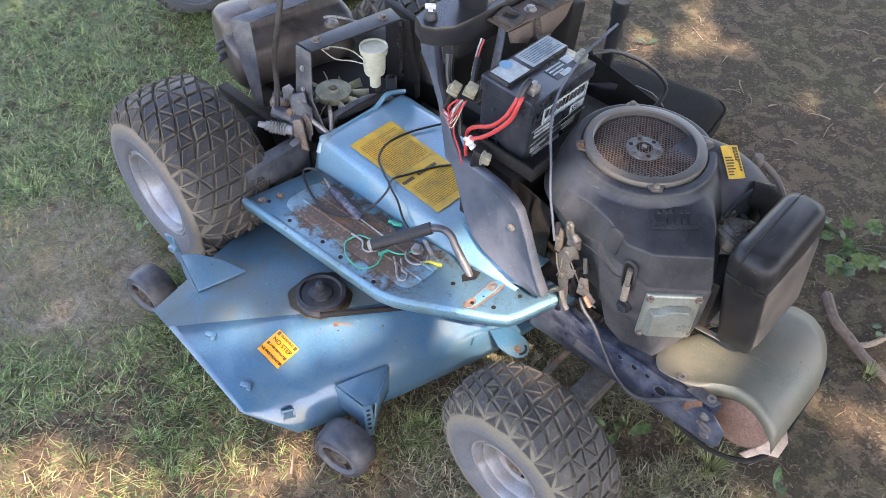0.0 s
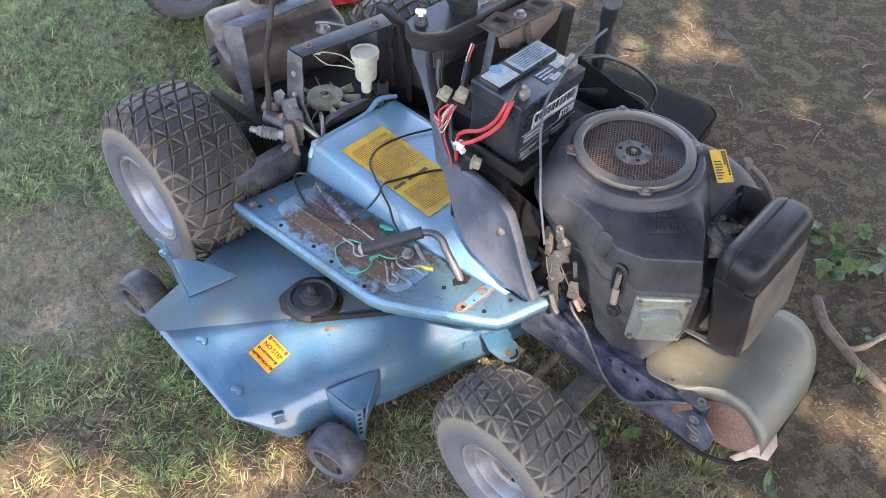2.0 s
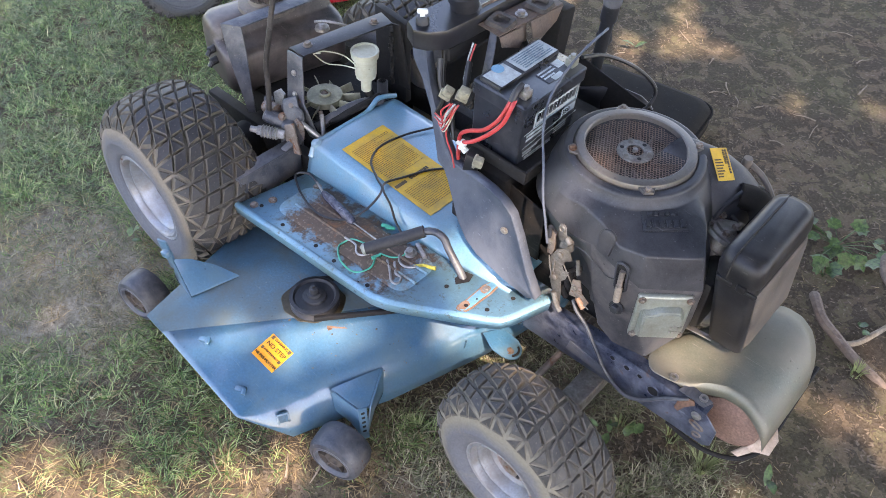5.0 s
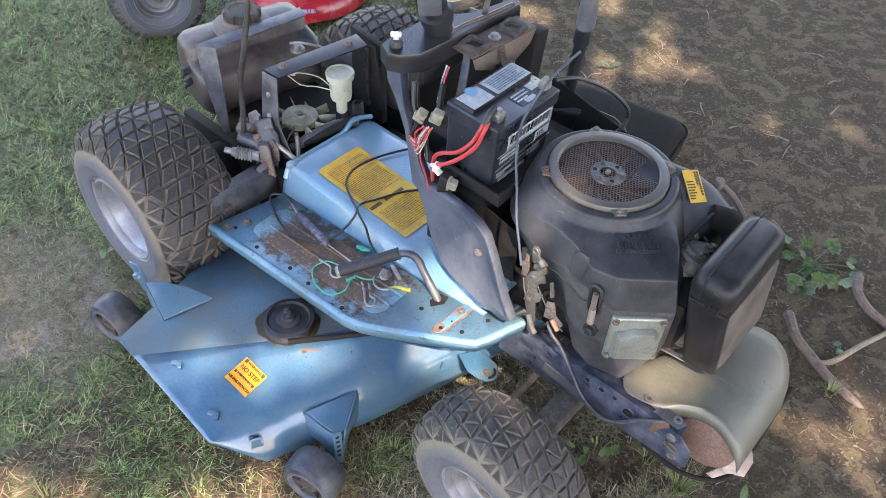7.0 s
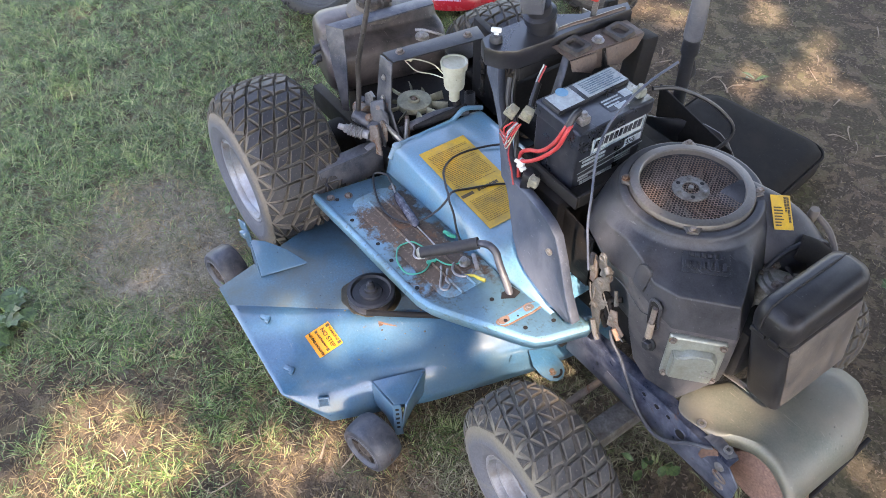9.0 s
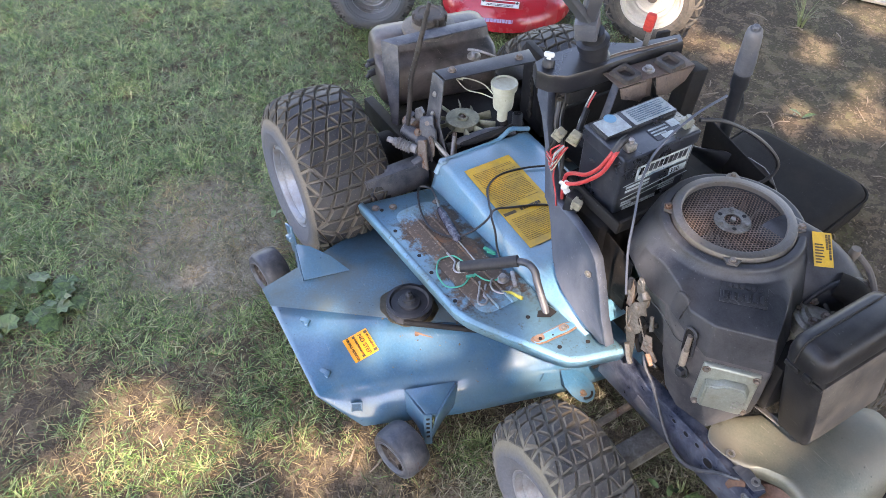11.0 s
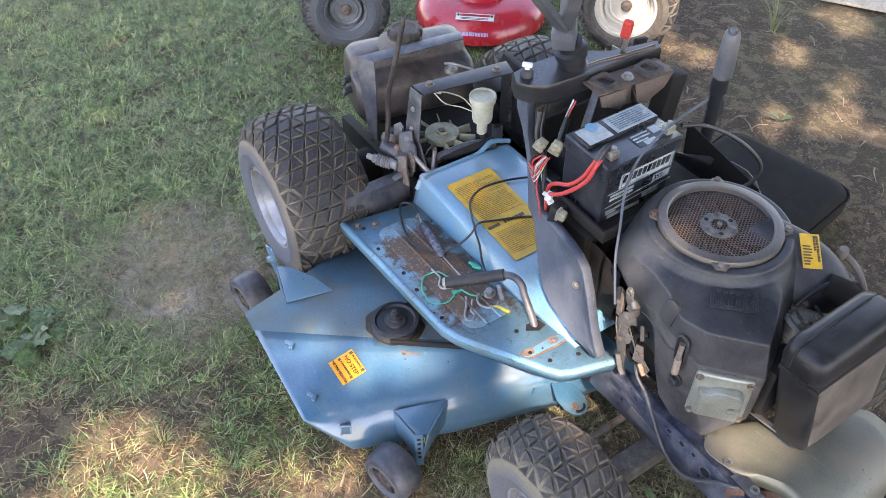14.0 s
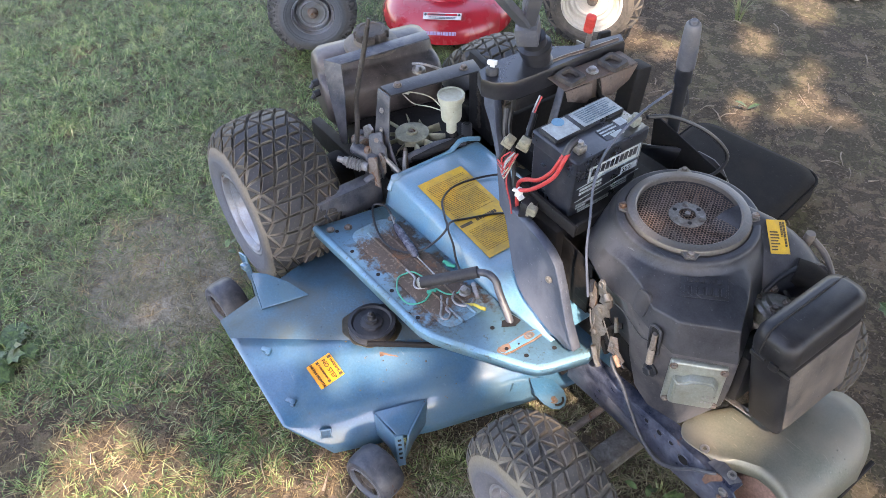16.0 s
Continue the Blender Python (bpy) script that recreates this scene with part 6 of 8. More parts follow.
for p in ((0.485, 0.26, 0.548), (0.52, 0.26, 0.550), (0.49, 0.295, 0.555), (0.525, 0.29, 0.55)):
    b = B()
    bolt(b, p, 0.006, 0.008)
    part("bolt", b, STEEL_RUSTY, carb)
b = B()
tube(b, [(0.46, 0.30, 0.53), (0.485, 0.315, 0.55), (0.52, 0.31, 0.54), (0.54, 0.285, 0.52)], 0.004, 8, 5)
part("fuel_line", b, BLACK_WIRE, carb)

# ---------- muffler and heat shield ----------
b = B()
lathe(b, [(0, -0.002), (0.045, -0.002), (0.06, 0.002), (0.064, 0.008), (0.064, 0.22), (0, 0.22)], turned((0.694, 0.108, 0.258), (0.694, 1, 0.258)), 36)
part("muffler", b, worn("pink_brown_rust", (0.22, 0.13, 0.10), 0.95, 0.0, (0.12, 0.08, 0.065), 0.6, 25, 200, 0.5, 0, 14, 0.35), mower, "rust-red muffler drum")
shield = node("heat_shield", mower, "grey-green painted steel heat shield over the muffler")
def along(table, x):
    for (x0, y0), (x1, y1) in zip(table, table[1:]):
        if x <= x1:
            return y0 + (y1 - y0) * (x - x0) / (x1 - x0)
    return table[-1][1]


NEAR = [(0.508, 0.104), (0.513, 0.082), (0.524, 0.060), (0.542, 0.050), (0.577, 0.055), (0.612, 0.066), (0.640, 0.090), (0.672, 0.108), (0.707, 0.110), (0.746, 0.103), (0.776, 0.098)]
FAR = [(0.508, 0.112), (0.514, 0.130), (0.529, 0.158), (0.55, 0.205), (0.60, 0.305), (0.63, 0.370), (0.655, 0.392), (0.69, 0.392), (0.725, 0.376), (0.752, 0.350), (0.768, 0.318), (0.776, 0.290)]
b = bmesh.new()
rows = []
for i in range(27):
    x = 0.508 + 0.268 * i / 26
    y0, y1 = along(NEAR, x), along(FAR, x)
    z0 = 0.342 if x < 0.69 else 0.262 + math.sqrt(max(0.0003, 0.082 ** 2 - ((x - 0.69) * 0.93) ** 2)) - 0.002
    row = []
    fold = max(0.0, min(1.0, (x - 0.585) / 0.04))
    row.append((x, y0 - 0.004 * fold, z0 - 0.016 * fold - 0.0005))
    row.append((x, y0 + 0.002, z0 + 0.001 * fold))
    row.append((x, y0 + 0.009, z0 + 0.007 * fold))
    row.append((x, y0 + 0.020, z0 + 0.004 * fold))
    for j in range(1, 9):
        t = j / 8
        y = y0 + 0.020 + (y1 - y0 - 0.020) * t
        row.append((x, y, z0 + 0.004 * fold * (1 - t) ** 3 - 0.010 * t ** 4 + 0.006 * math.sin(x * 40) * t * (1 - t)))
    rows.append([b.verts.new(p) for p in row])
for p, q in zip(rows, rows[1:]):
    for j in range(len(p) - 1):
        b.faces.new((p[j], p[j + 1], q[j + 1], q[j]))
ob = part("plate", b, SHIELD, shield, "", 60, closed=False)
ob.modifiers.new("thick", "SOLIDIFY").thickness = 0.002
b = bmesh.new()
plate(b, [(0.600, 0.050, 0.338), (0.655, 0.046, 0.340), (0.664, 0.068, 0.340), (0.625, 0.074, 0.340), (0.605, 0.072, 0.339)], (0, 0, 0.003), 0.0008)
part("flange", b, BLACK_WORN, shield)
for p in ((0.580, 0.064, 0.345), (0.646, 0.060, 0.346)):
    b = B()
    lathe(b, [(0.0045, 0.0), (0.0085, 0.0), (0.0085, 0.004), (0.0045, 0.004), (0.0045, 0)], pose(*p), 20)
    part("washer", b, STEEL, shield, "bright steel washer")
b = B()
plate(b, [(0.531, 0.168, 0.362), (0.590, 0.178, 0.358), (0.588, 0.190, 0.358), (0.531, 0.181, 0.362)], (0, 0, 0.003), 0.001)
part("shield_tab", b, STEEL, shield, "bright bare steel strip")
b = B()
tube(b, [(0.60, 0.060, 0.215), (0.674, 0.066, 0.195), (0.735, 0.088, 0.195), (0.768, 0.120, 0.210), (0.775, 0.168, 0.225), (0.772, 0.265, 0.240), (0.770, 0.355, 0.262)], 0.005, 8, 5)
part("front_rod", b, DARK, mower, "bent dark front rod")
b = B()
plate(b, [(0.738, 0.100, 0.212), (0.752, 0.120, 0.240), (0.770, 0.165, 0.262), (0.786, 0.140, 0.258), (0.786, 0.116, 0.234), (0.765, 0.112, 0.226)], (0.004, -0.002, 0.004), 0.0008)
plate(b, [(0.728, 0.093, 0.206), (0.744, 0.112, 0.226), (0.758, 0.104, 0.228), (0.742, 0.092, 0.207)], (0.003, -0.003, 0.004), 0.0008)
part("torn_gasket", b, worn("pale_torn_sheet", (0.52, 0.40, 0.31), 0.8, 0, (0.34, 0.24, 0.17), 0.5, 20, 100, 0.2, 0, 14, 0.2), mower, "torn pale tan scrap of sheet")
b = B()
tube(b, [(0.345, 0.046, 0.398), (0.363, 0.036, 0.386), (0.391, 0.034, 0.366), (0.419, 0.033, 0.326), (0.461, 0.033, 0.269), (0.507, 0.033, 0.245), (0.544, 0.035, 0.260), (0.584, 0.036, 0.308), (0.612, 0.037, 0.334), (0.624, 0.046, 0.338)], 0.0037, 8, 6)
part("ground_cable", b, BLACK_WORN, mower, "grey-black battery ground cable")

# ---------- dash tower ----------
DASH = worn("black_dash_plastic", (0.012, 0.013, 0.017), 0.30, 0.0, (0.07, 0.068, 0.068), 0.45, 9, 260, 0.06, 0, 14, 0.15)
dash = node("dash_tower", mower, "black dash tower stripped of its covers")
L = [(-0.185, 0.135, 0.735), (-0.176, 0.131, 0.679), (-0.144, 0.123, 0.648), (-0.108, 0.112, 0.595), (-0.080, 0.099, 0.526), (-0.066, 0.092, 0.488), (-0.041, 0.085, 0.482), (-0.021, 0.077, 0.464), (0.007, 0.063, 0.433), (0.035, 0.049, 0.405),
     (0.075, 0.031, 0.388), (0.117, 0.016, 0.386), (0.200, 0.003, 0.382), (0.266, 0.0, 0.378)]
R_ = [(-0.138, 0.131, 0.735), (-0.132, 0.127, 0.702), (-0.113, 0.119, 0.646), (-0.084, 0.109, 0.597), (-0.047, 0.095, 0.548), (-0.012, 0.080, 0.526), (0.028, 0.067, 0.534), (0.072, 0.052, 0.550), (0.131, 0.034, 0.562), (0.167, 0.027, 0.558),
      (0.192, 0.023, 0.544), (0.219, 0.016, 0.506), (0.259, 0.002, 0.445), (0.290, -0.001, 0.395)]
b = bmesh.new()
vs = []
for p, q in zip(L, R_):
    p, q = Vector(p), Vector(q)
    inner = q.lerp(p, min(0.45, 0.010 / (q - p).length))
    vs.append([b.verts.new(v) for v in (p + Vector((-0.002, 0.012, 0.0)), p, p.lerp(q, 0.35), p.lerp(q, 0.7), inner, inner.lerp(q, 0.35) + Vector((0, -0.0045, 0.002)), q + Vector((0, -0.004, 0.001)), q + Vector((0.002, 0.014, 0.004)))])
for p, q in zip(vs, vs[1:]):
    for j in range(7):
        b.faces.new((p[j], p[j + 1], q[j + 1], q[j]))
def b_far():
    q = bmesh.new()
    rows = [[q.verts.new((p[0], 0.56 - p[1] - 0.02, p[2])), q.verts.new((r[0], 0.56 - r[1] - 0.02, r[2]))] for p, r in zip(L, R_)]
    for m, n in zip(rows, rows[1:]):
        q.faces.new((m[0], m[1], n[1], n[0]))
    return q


ob = part("side_panel", b, PANEL, dash, "dusty dark grey-blue curved side panel", 50)
ob.modifiers.new("thick", "SOLIDIFY").thickness = 0.004
# mirrored far panel is assumed; its darker colour puts that side in shade
far_side = part("side_panel", b_far(), DASH, dash, "far side panel, shade in its dark colour", 50)
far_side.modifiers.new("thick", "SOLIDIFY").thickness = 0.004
b = B()
bolt(b, (0.181, 0.0165, 0.500), 0.0055, 0.004, (0.2, -1, 0.15))
part("panel_screw", b, STEEL, dash)
topo = [(-0.176, 0.112), (-0.145, 0.096), (-0.118, 0.108), (-0.094, 0.140), (-0.088, 0.20), (-0.085, 0.32), (-0.075, 0.44), (-0.100, 0.455), (-0.126, 0.34), (-0.155, 0.30), (-0.180, 0.24), (-0.185, 0.16)]
b = bmesh.new()
loft(b, [[(x * 1.0, y + 0.004, 0.728) for x, y in topo], [(x, y, 0.735) for x, y in topo], [(x, y, 0.764) for x, y in topo], [(-0.13 + (x + 0.13) * 0.95, 0.25 + (y - 0.25) * 0.985, 0.770) for x, y in topo]])
part("dash_top", b, DASH, dash, "black moulded dash top", 40)
# raised back edge, its bronze highlight put into the bar's colour
b = B()
tube(b, [(-0.112, 0.215, 0.767), (-0.108, 0.250, 0.769), (-0.106, 0.290, 0.769), (-0.097, 0.345, 0.769), (-0.088, 0.430, 0.768)], [0.004, 0.006], 8, 5)
part("dash_ridge", b, worn("bronze_highlight_plastic", (0.075, 0.050, 0.040), 0.34, 0.0, (0.17, 0.115, 0.085), 0.8, 16, 200, 0.1, 0, 14, 0.2), dash, "raised back edge with its bronze highlight in the colour")
b = B()
lathe(b, [(0.0, 0.014), (0.010, 0.014), (0.013, 0.010), (0.014, 0.0), (0.017, -0.002)], pose(-0.150, 0.130, 0.770), 20)
part("ignition_switch", b, BLACK_METAL, dash)
b = B()
box(b, (0.022, 0.008, 0.011), pose(-0.150, 0.130, 0.795, 0, 0, 40), 0.003)
box(b, (0.010, 0.003, 0.016), pose(-0.150, 0.130, 0.785, 0, 0, 40), 0.001)
part("key", b, WHITE, dash, "white-capped ignition key")
b = B()
plate(b, [(-0.085, 0.225, 0.752), (-0.030, 0.225, 0.748), (-0.015, 0.42, 0.748), (-0.070, 0.42, 0.752)], (0, 0, 0.003), 0.001)
plate(b, [(-0.030, 0.225, 0.748), (-0.024, 0.292, 0.748), (-0.016, 0.288, 0.722), (-0.012, 0.270, 0.712), (-0.016, 0.255, 0.718), (-0.018, 0.240, 0.724), (-0.024, 0.228, 0.726)], (0.003, 0, 0), 0.001)
plate(b, [(-0.024, 0.318, 0.748), (-0.016, 0.420, 0.748), (-0.012, 0.395, 0.722), (-0.010, 0.345, 0.704), (-0.014, 0.318, 0.712)], (0.003, 0, 0), 0.001)
plate(b, [(-0.040, 0.292, 0.746), (-0.036, 0.318, 0.746), (-0.030, 0.318, 0.700), (-0.034, 0.290, 0.700)], (0.003, 0, 0), 0.001)
part("rusty_bracket", b, worn("brown_rusty_steel", (0.085, 0.064, 0.054), 0.6, 0.1, (0.15, 0.10, 0.075), 0.7, 16, 160, 0.25, 0.35, 24), dash, "rusty bent steel bracket")
for x, y in ((-0.056, 0.262), (-0.042, 0.372)):
    b = bmesh.new()
    o0, o1 = round_rect(-0.027, 0.027, -0.027, 0.027, 0.0, 0.008), round_rect(-0.024, 0.024, -0.024, 0.024, 0.008, 0.008)
    i1, i0 = round_rect(-0.016, 0.016, -0.015, 0.015, 0.008, 0.006), round_rect(-0.014, 0.014, -0.013, 0.013, -0.002, 0.006)
    loft(b, [o0, o1, i1, i0])
    bmesh.ops.transform(b, matrix=pose(x, y, 0.754, 0, 4, 8), verts=b.verts)
    part("rubber_mount", b, MOUNT, dash, "square black rubber mount")
b = B()
bolt(b, (-0.048, 0.318, 0.752), 0.009, 0.010)
part("bolt", b, STEEL, dash)
b = B()
box(b, (0.012, 0.035, 0.40), pose(-0.155, 0.44, 0.55, -6, 0, 0), 0.003)
box(b, (0.012, 0.30, 0.10), pose(-0.125, 0.29, 0.62, 0, 6, 0), 0.004)
box(b, (0.014, 0.30, 0.03), pose(-0.10, 0.30, 0.71), 0.003)
part("tower_frame", b, DARK, dash)
b = B()
box(b, (0.045, 0.05, 0.16), pose(-0.03, 0.43, 0.655, -8, 0, 0), 0.008)
part("tower_end", b, DARK, dash)
b = B()
plate(b, [(-0.062, 0.236, 0.745), (-0.045, 0.236, 0.745), (-0.012, 0.175, 0.640), (-0.030, 0.170, 0.640)], (0.002, 0.003, 0), 0.001)
part("flat_strap", b, BLACK_WORN, dash)
b = B()
box(b, (0.022, 0.015, 0.046), pose(-0.100, 0.35, 0.829, 10, 8, 30), 0.006)
part("lever_knob", b, RED_KNOB, dash, "red ribbed choke lever knob")
b = B()
for k in range(4):
    box(b, (0.019, 0.0175, 0.003), pose(-0.100, 0.35, 0.829, 10, 8, 30) @ pose(0, 0, -0.014 + 0.009 * k), 0.001)
part("knob_grip", b, RED_KNOB, dash)
b = B()
box(b, (0.012, 0.003, 0.07), pose(-0.103, 0.354, 0.785, 10, 8, 30), 0.001)
part("lever_blade", b, STEEL, dash)

# tray under the battery and the dark fuel bulkhead
b = B()
box(b, (0.19, 0.26, 0.010), pose(0.068, 0.230, 0.569, 0, 2.5, 0), 0.003)
box(b, (0.008, 0.26, 0.03), pose(0.160, 0.230, 0.572, 0, 2.5, 0), 0.003)
box(b, (0.19, 0.008, 0.03), pose(0.068, 0.098, 0.574, 0, 2.5, 0), 0.003)
box(b, (0.14, 0.34, 0.20), pose(0.05, 0.26, 0.44), 0.006)
part("battery_tray", b, DARK, mower, "dark plastic battery tray")
b = B()
plate(b, [(0.04, 0.11, 0.36), (0.21, 0.11, 0.36), (0.21, 0.11, 0.50), (0.04, 0.11, 0.54)], (0, 0.004, 0), 0.001)
part("inner_bulkhead", b, DARK, mower)
b = B()
plate(b, [(0.02, 0.49, 0.36), (0.24, 0.49, 0.36), (0.22, 0.49, 0.55), (0.0, 0.49, 0.60)], (0, 0.004, 0), 0.001)
part("inner_bulkhead", b, DARK, mower)

# steering column and wheel
b = B()
lathe(b, [(0.034, -0.06), (0.034, 0.0), (0.030, 0.005), (0.030, 0.03), (0.034, 0.032), (0.035, 0.048), (0.026, 0.052), (0.025, 0.07), (0, 0.072)], turned((-0.130, 0.235, 0.768), (-0.123, 0.203, 0.883)), 28)
part("steering_column", b, DASH, mower, "dark plastic steering column collar")
steer = node("steering_wheel", mower, "dished dark grey steering wheel spokes on their hub")
b = B()
box(b, (0.046, 0.050, 0.046), turned((-0.128, 0.202, 0.852), (-0.113, 0.165, 0.98)) @ pose(0, 0, 0, 0, 0, 20), 0.004)
part("hub", b, GREY_ARM, steer)
for k, e in enumerate(((-0.030, -0.030, 1.10), (0.035, 0.095, 1.12), (-0.20, 0.27, 1.12))):
    b = B()
    d = Vector(e) - Vector((-0.112, 0.185, 0.875))
    box(b, (0.027, 0.016, d.length + 0.02), turned((-0.125, 0.198, 0.862), e) @ pose(0, 0, d.length / 2), 0.004)
    part("spoke", b, GREY_ARM, steer)
# ---------- rear end ----------
tank = node("fuel_tank", mower, "dusty black plastic fuel tank with round cap")
b = bmesh.new()
TR = Matrix.Translation((-0.775, 0.215, 0)) @ Matrix.Rotation(radians(-13), 4, "Z")
def slab(x0, x1, y0, y1, z, r):
    return [tuple(TR @ Vector(p)) for p in round_rect(x0, x1, y0, y1, z, r, 5)]
loft(b, [slab(-0.080, 0.070, -0.155, 0.17, 0.335, 0.03), slab(-0.095, 0.085, -0.170, 0.18, 0.360, 0.035), slab(-0.095, 0.086, -0.170, 0.18, 0.436, 0.035), slab(-0.095, 0.080, -0.170, 0.18, 0.453, 0.035), slab(-0.095, 0.062, -0.170, 0.18, 0.463, 0.035), slab(-0.095, 0.018, -0.168, 0.178, 0.470, 0.03), slab(-0.095, 0.012, -0.168, 0.178, 0.478, 0.03), slab(-0.093, 0.010, -0.165, 0.175, 0.498, 0.03),
         slab(-0.085, 0.002, -0.155, 0.165, 0.512, 0.03), slab(-0.06, -0.02, -0.13, 0.14, 0.517, 0.018)])
part("tank_body", b, TANK, tank, "", 60)
b = B()
lathe(b, [(0.078, -0.004), (0.076, 0.004), (0.060, 0.009), (0.050, 0.011), (0.048, 0.022), (0.040, 0.022)], pose(-0.792, 0.218, 0.520), 40)
part("filler_collar", b, PLASTIC_DUST, tank, "dusty pale filler collar")
for z in (0.452, 0.418):
    b = B()
    tube(b, [TR @ Vector((0.0, -0.165, z)), TR @ Vector((0.004, -0.188, z - 0.003))], 0.010, 12)
    tube(b, [TR @ Vector((0.004, -0.186, z - 0.003)), TR @ Vector((0.008, -0.196, z - 0.012))], 0.006, 10)
    part("outlet", b, BLACK_METAL, tank)
b = B()
loft(b, [[(-0.794 + r * math.cos(t) * k, 0.222 + r * math.sin(t) * k, 0.540 + z) for t, k in [(2 * math.pi * i / 72, 1.0 if i % 9 < 6 or r < 0.04 else 0.90) for i in range(72)]]
         for r, z in ((0.049, 0.0), (0.050, 0.018), (0.045, 0.023), (0.034, 0.024), (0.031, 0.021), (0.012, 0.021))])
part("fuel_cap", b, MOUNT, tank, "ribbed dark fuel cap")
b = B()
plate(b, [(-0.765, 0.050, 0.538), (-0.715, 0.076, 0.538), (-0.672, 0.335, 0.545), (-0.715, 0.350, 0.545)], (0, 0, 0.004), 0.001)
plate(b, [(-0.765, 0.050, 0.541), (-0.715, 0.076, 0.541), (-0.700, 0.068, 0.46), (-0.652, 0.034, 0.335), (-0.670, 0.024, 0.335), (-0.742, 0.042, 0.46)], (-0.003, 0.004, 0), 0.001)
part("tank_strap", b, BLACK_WORN, tank, "dull blue-black steel strap")
b = B()
lathe(b, [(0, 0.016), (0.008, 0.016), (0.018, 0.008), (0.02, 0)], pose(-0.665, 0.29, 0.466), 16)
tube(b, [(-0.68, 0.28, 0.485), (-0.65, 0.29, 0.495), (-0.62, 0.32, 0.485), (-0.60, 0.36, 0.46)], 0.004, 8, 4)
part("fuel_sender", b, STEEL, tank)
b = B()
plate(b, [(-0.558, 0.098, 0.541), (-0.506, 0.098, 0.541), (-0.455, 0.345, 0.545), (-0.512, 0.362, 0.545)], (0, 0, 0.004), 0.001)
part("seat_bracket", b, BLACK_METAL, mower, "scratched dark steel seat bracket")
b = B()
plate(b, [(-0.556, 0.093, 0.543), (-0.504, 0.095, 0.543), (-0.484, 0.070, 0.43), (-0.428, 0.062, 0.355), (-0.462, 0.058, 0.355), (-0.540, 0.064, 0.43)], (0.002, -0.005, 0), 0.001)
leg = part("bracket_leg", b, BLACK_WORN, mower, "scratched blue-grey steel bracket leg")
for p in ((-0.522, 0.076, 0.50), (-0.512, 0.064, 0.45)):
    b = B()
    bolt(b, p, 0.005, 0.005, (0.1, -1, 0.3))
    part("bolt", b, STEEL, leg)
b = B()
plate(b, [(-0.462, 0.345, 0.545), (-0.440, 0.352, 0.545), (-0.41, 0.36, 0.36), (-0.45, 0.36, 0.36)], (0, 0.006, 0), 0.001)
part("bracket_leg", b, DARK, mower)
for p in ((-0.533, 0.135, 0.545), (-0.49, 0.315, 0.548)):
    b = B()
    bolt(b, p, 0.008, 0.010)
    part("bolt", b, STEEL_RUSTY, mower)
b = bmesh.new()
rg = random.Random(6)
for k in range(14):
    y = 0.335
    tube(b, [(-0.452 + 0.004 * math.sin(k), y + rg.uniform(-0.004, 0.004), 0.545 - 0.012 * k), (-0.450 + rg.uniform(-0.004, 0.004), y, 0.533 - 0.012 * k)], 0.006, 6)
part("torn_strip", b, DARK, mower, "", 35, "stuff")
b = B()
box(b, (0.13, 0.02, 0.24), pose(-0.50, 0.39, 0.42, 0, 0, -8), 0.004)
part("rear_bulkhead", b, DARK, mower)
fan = node("hydro_fan", mower, "dusty pale nylon cooling fan with broken blades")
b = B()
lathe(b, [(0, 0.006), (0.011, 0.006), (0.012, 0.011), (0.015, 0.011), (0.016, 0.004), (0.040, 0.006), (0.046, 0.004), (0.047, -0.012), (0, -0.012)], pose(-0.528, 0.168, 0.385), 32)
part("fan_hub", b, NYLON_OLD, fan)
b = B()
bolt(b, (-0.528, 0.168, 0.391), 0.006, 0.006)
part("bolt", b, STEEL_RUSTY, fan)
for k in range(10):
    b = B()
    ln = (0.046, 0.050, 0.044, 0.022, 0.050, 0.048, 0.040, 0.050, 0.046, 0.034)[k]
    at = pose(-0.528, 0.168, 0.380, 0, 0, 36 * k + 8)
    plate(b, [at @ Vector(p) for p in ((0.042, -0.001, -0.010), (0.042 + ln, -0.003, -0.014), (0.040 + ln, 0.005 + 0.006 * (k % 3 == 0), 0.008), (0.042, 0.003, 0.006))], at.to_3x3() @ Vector((0.0, 0.0025, 0.001)), 0.0008)
    part("blade", b, NYLON_OLD, fan)
b = B()
lathe(b, [(0.014, -0.035), (0.014, 0.0), (0.025, 0.004), (0.027, 0.012), (0.029, 0.058), (0.034, 0.062), (0.036, 0.077), (0.035, 0.080), (0.031, 0.080), (0.029, 0.0775), (0.012, 0.0785), (0.0, 0.079)], pose(-0.450, 0.243, 0.440), 32)
part("oil_reservoir", b, NYLON, mower, "milky white plastic oil reservoir cup")
b = B()
tube(b, [(-0.45, 0.243, 0.41), (-0.43, 0.25, 0.37), (-0.40, 0.26, 0.35)], 0.012, 10, 4)
for k in range(6):
    lathe(b, [(0.012, -0.003), (0.016, -0.002), (0.016, 0.002), (0.012, 0.003)], pose(-0.425 + 0.002 * k, 0.258, 0.385 - 0.008 * k), 14)
part("rubber_boot", b, DARK, mower)
b = B()
tube(b, [(-0.50, 0.10, 0.37), (-0.46, 0.12, 0.365), (-0.43, 0.19, 0.385), (-0.42, 0.26, 0.39)], 0.010, 10, 4)
part("rear_hose", b, DARK, mower)
b = B()
tube(b, [(-0.535, 0.15, 0.515), (-0.51, 0.165, 0.525), (-0.49, 0.205, 0.505), (-0.452, 0.212, 0.492)], 0.0016, 6, 5)
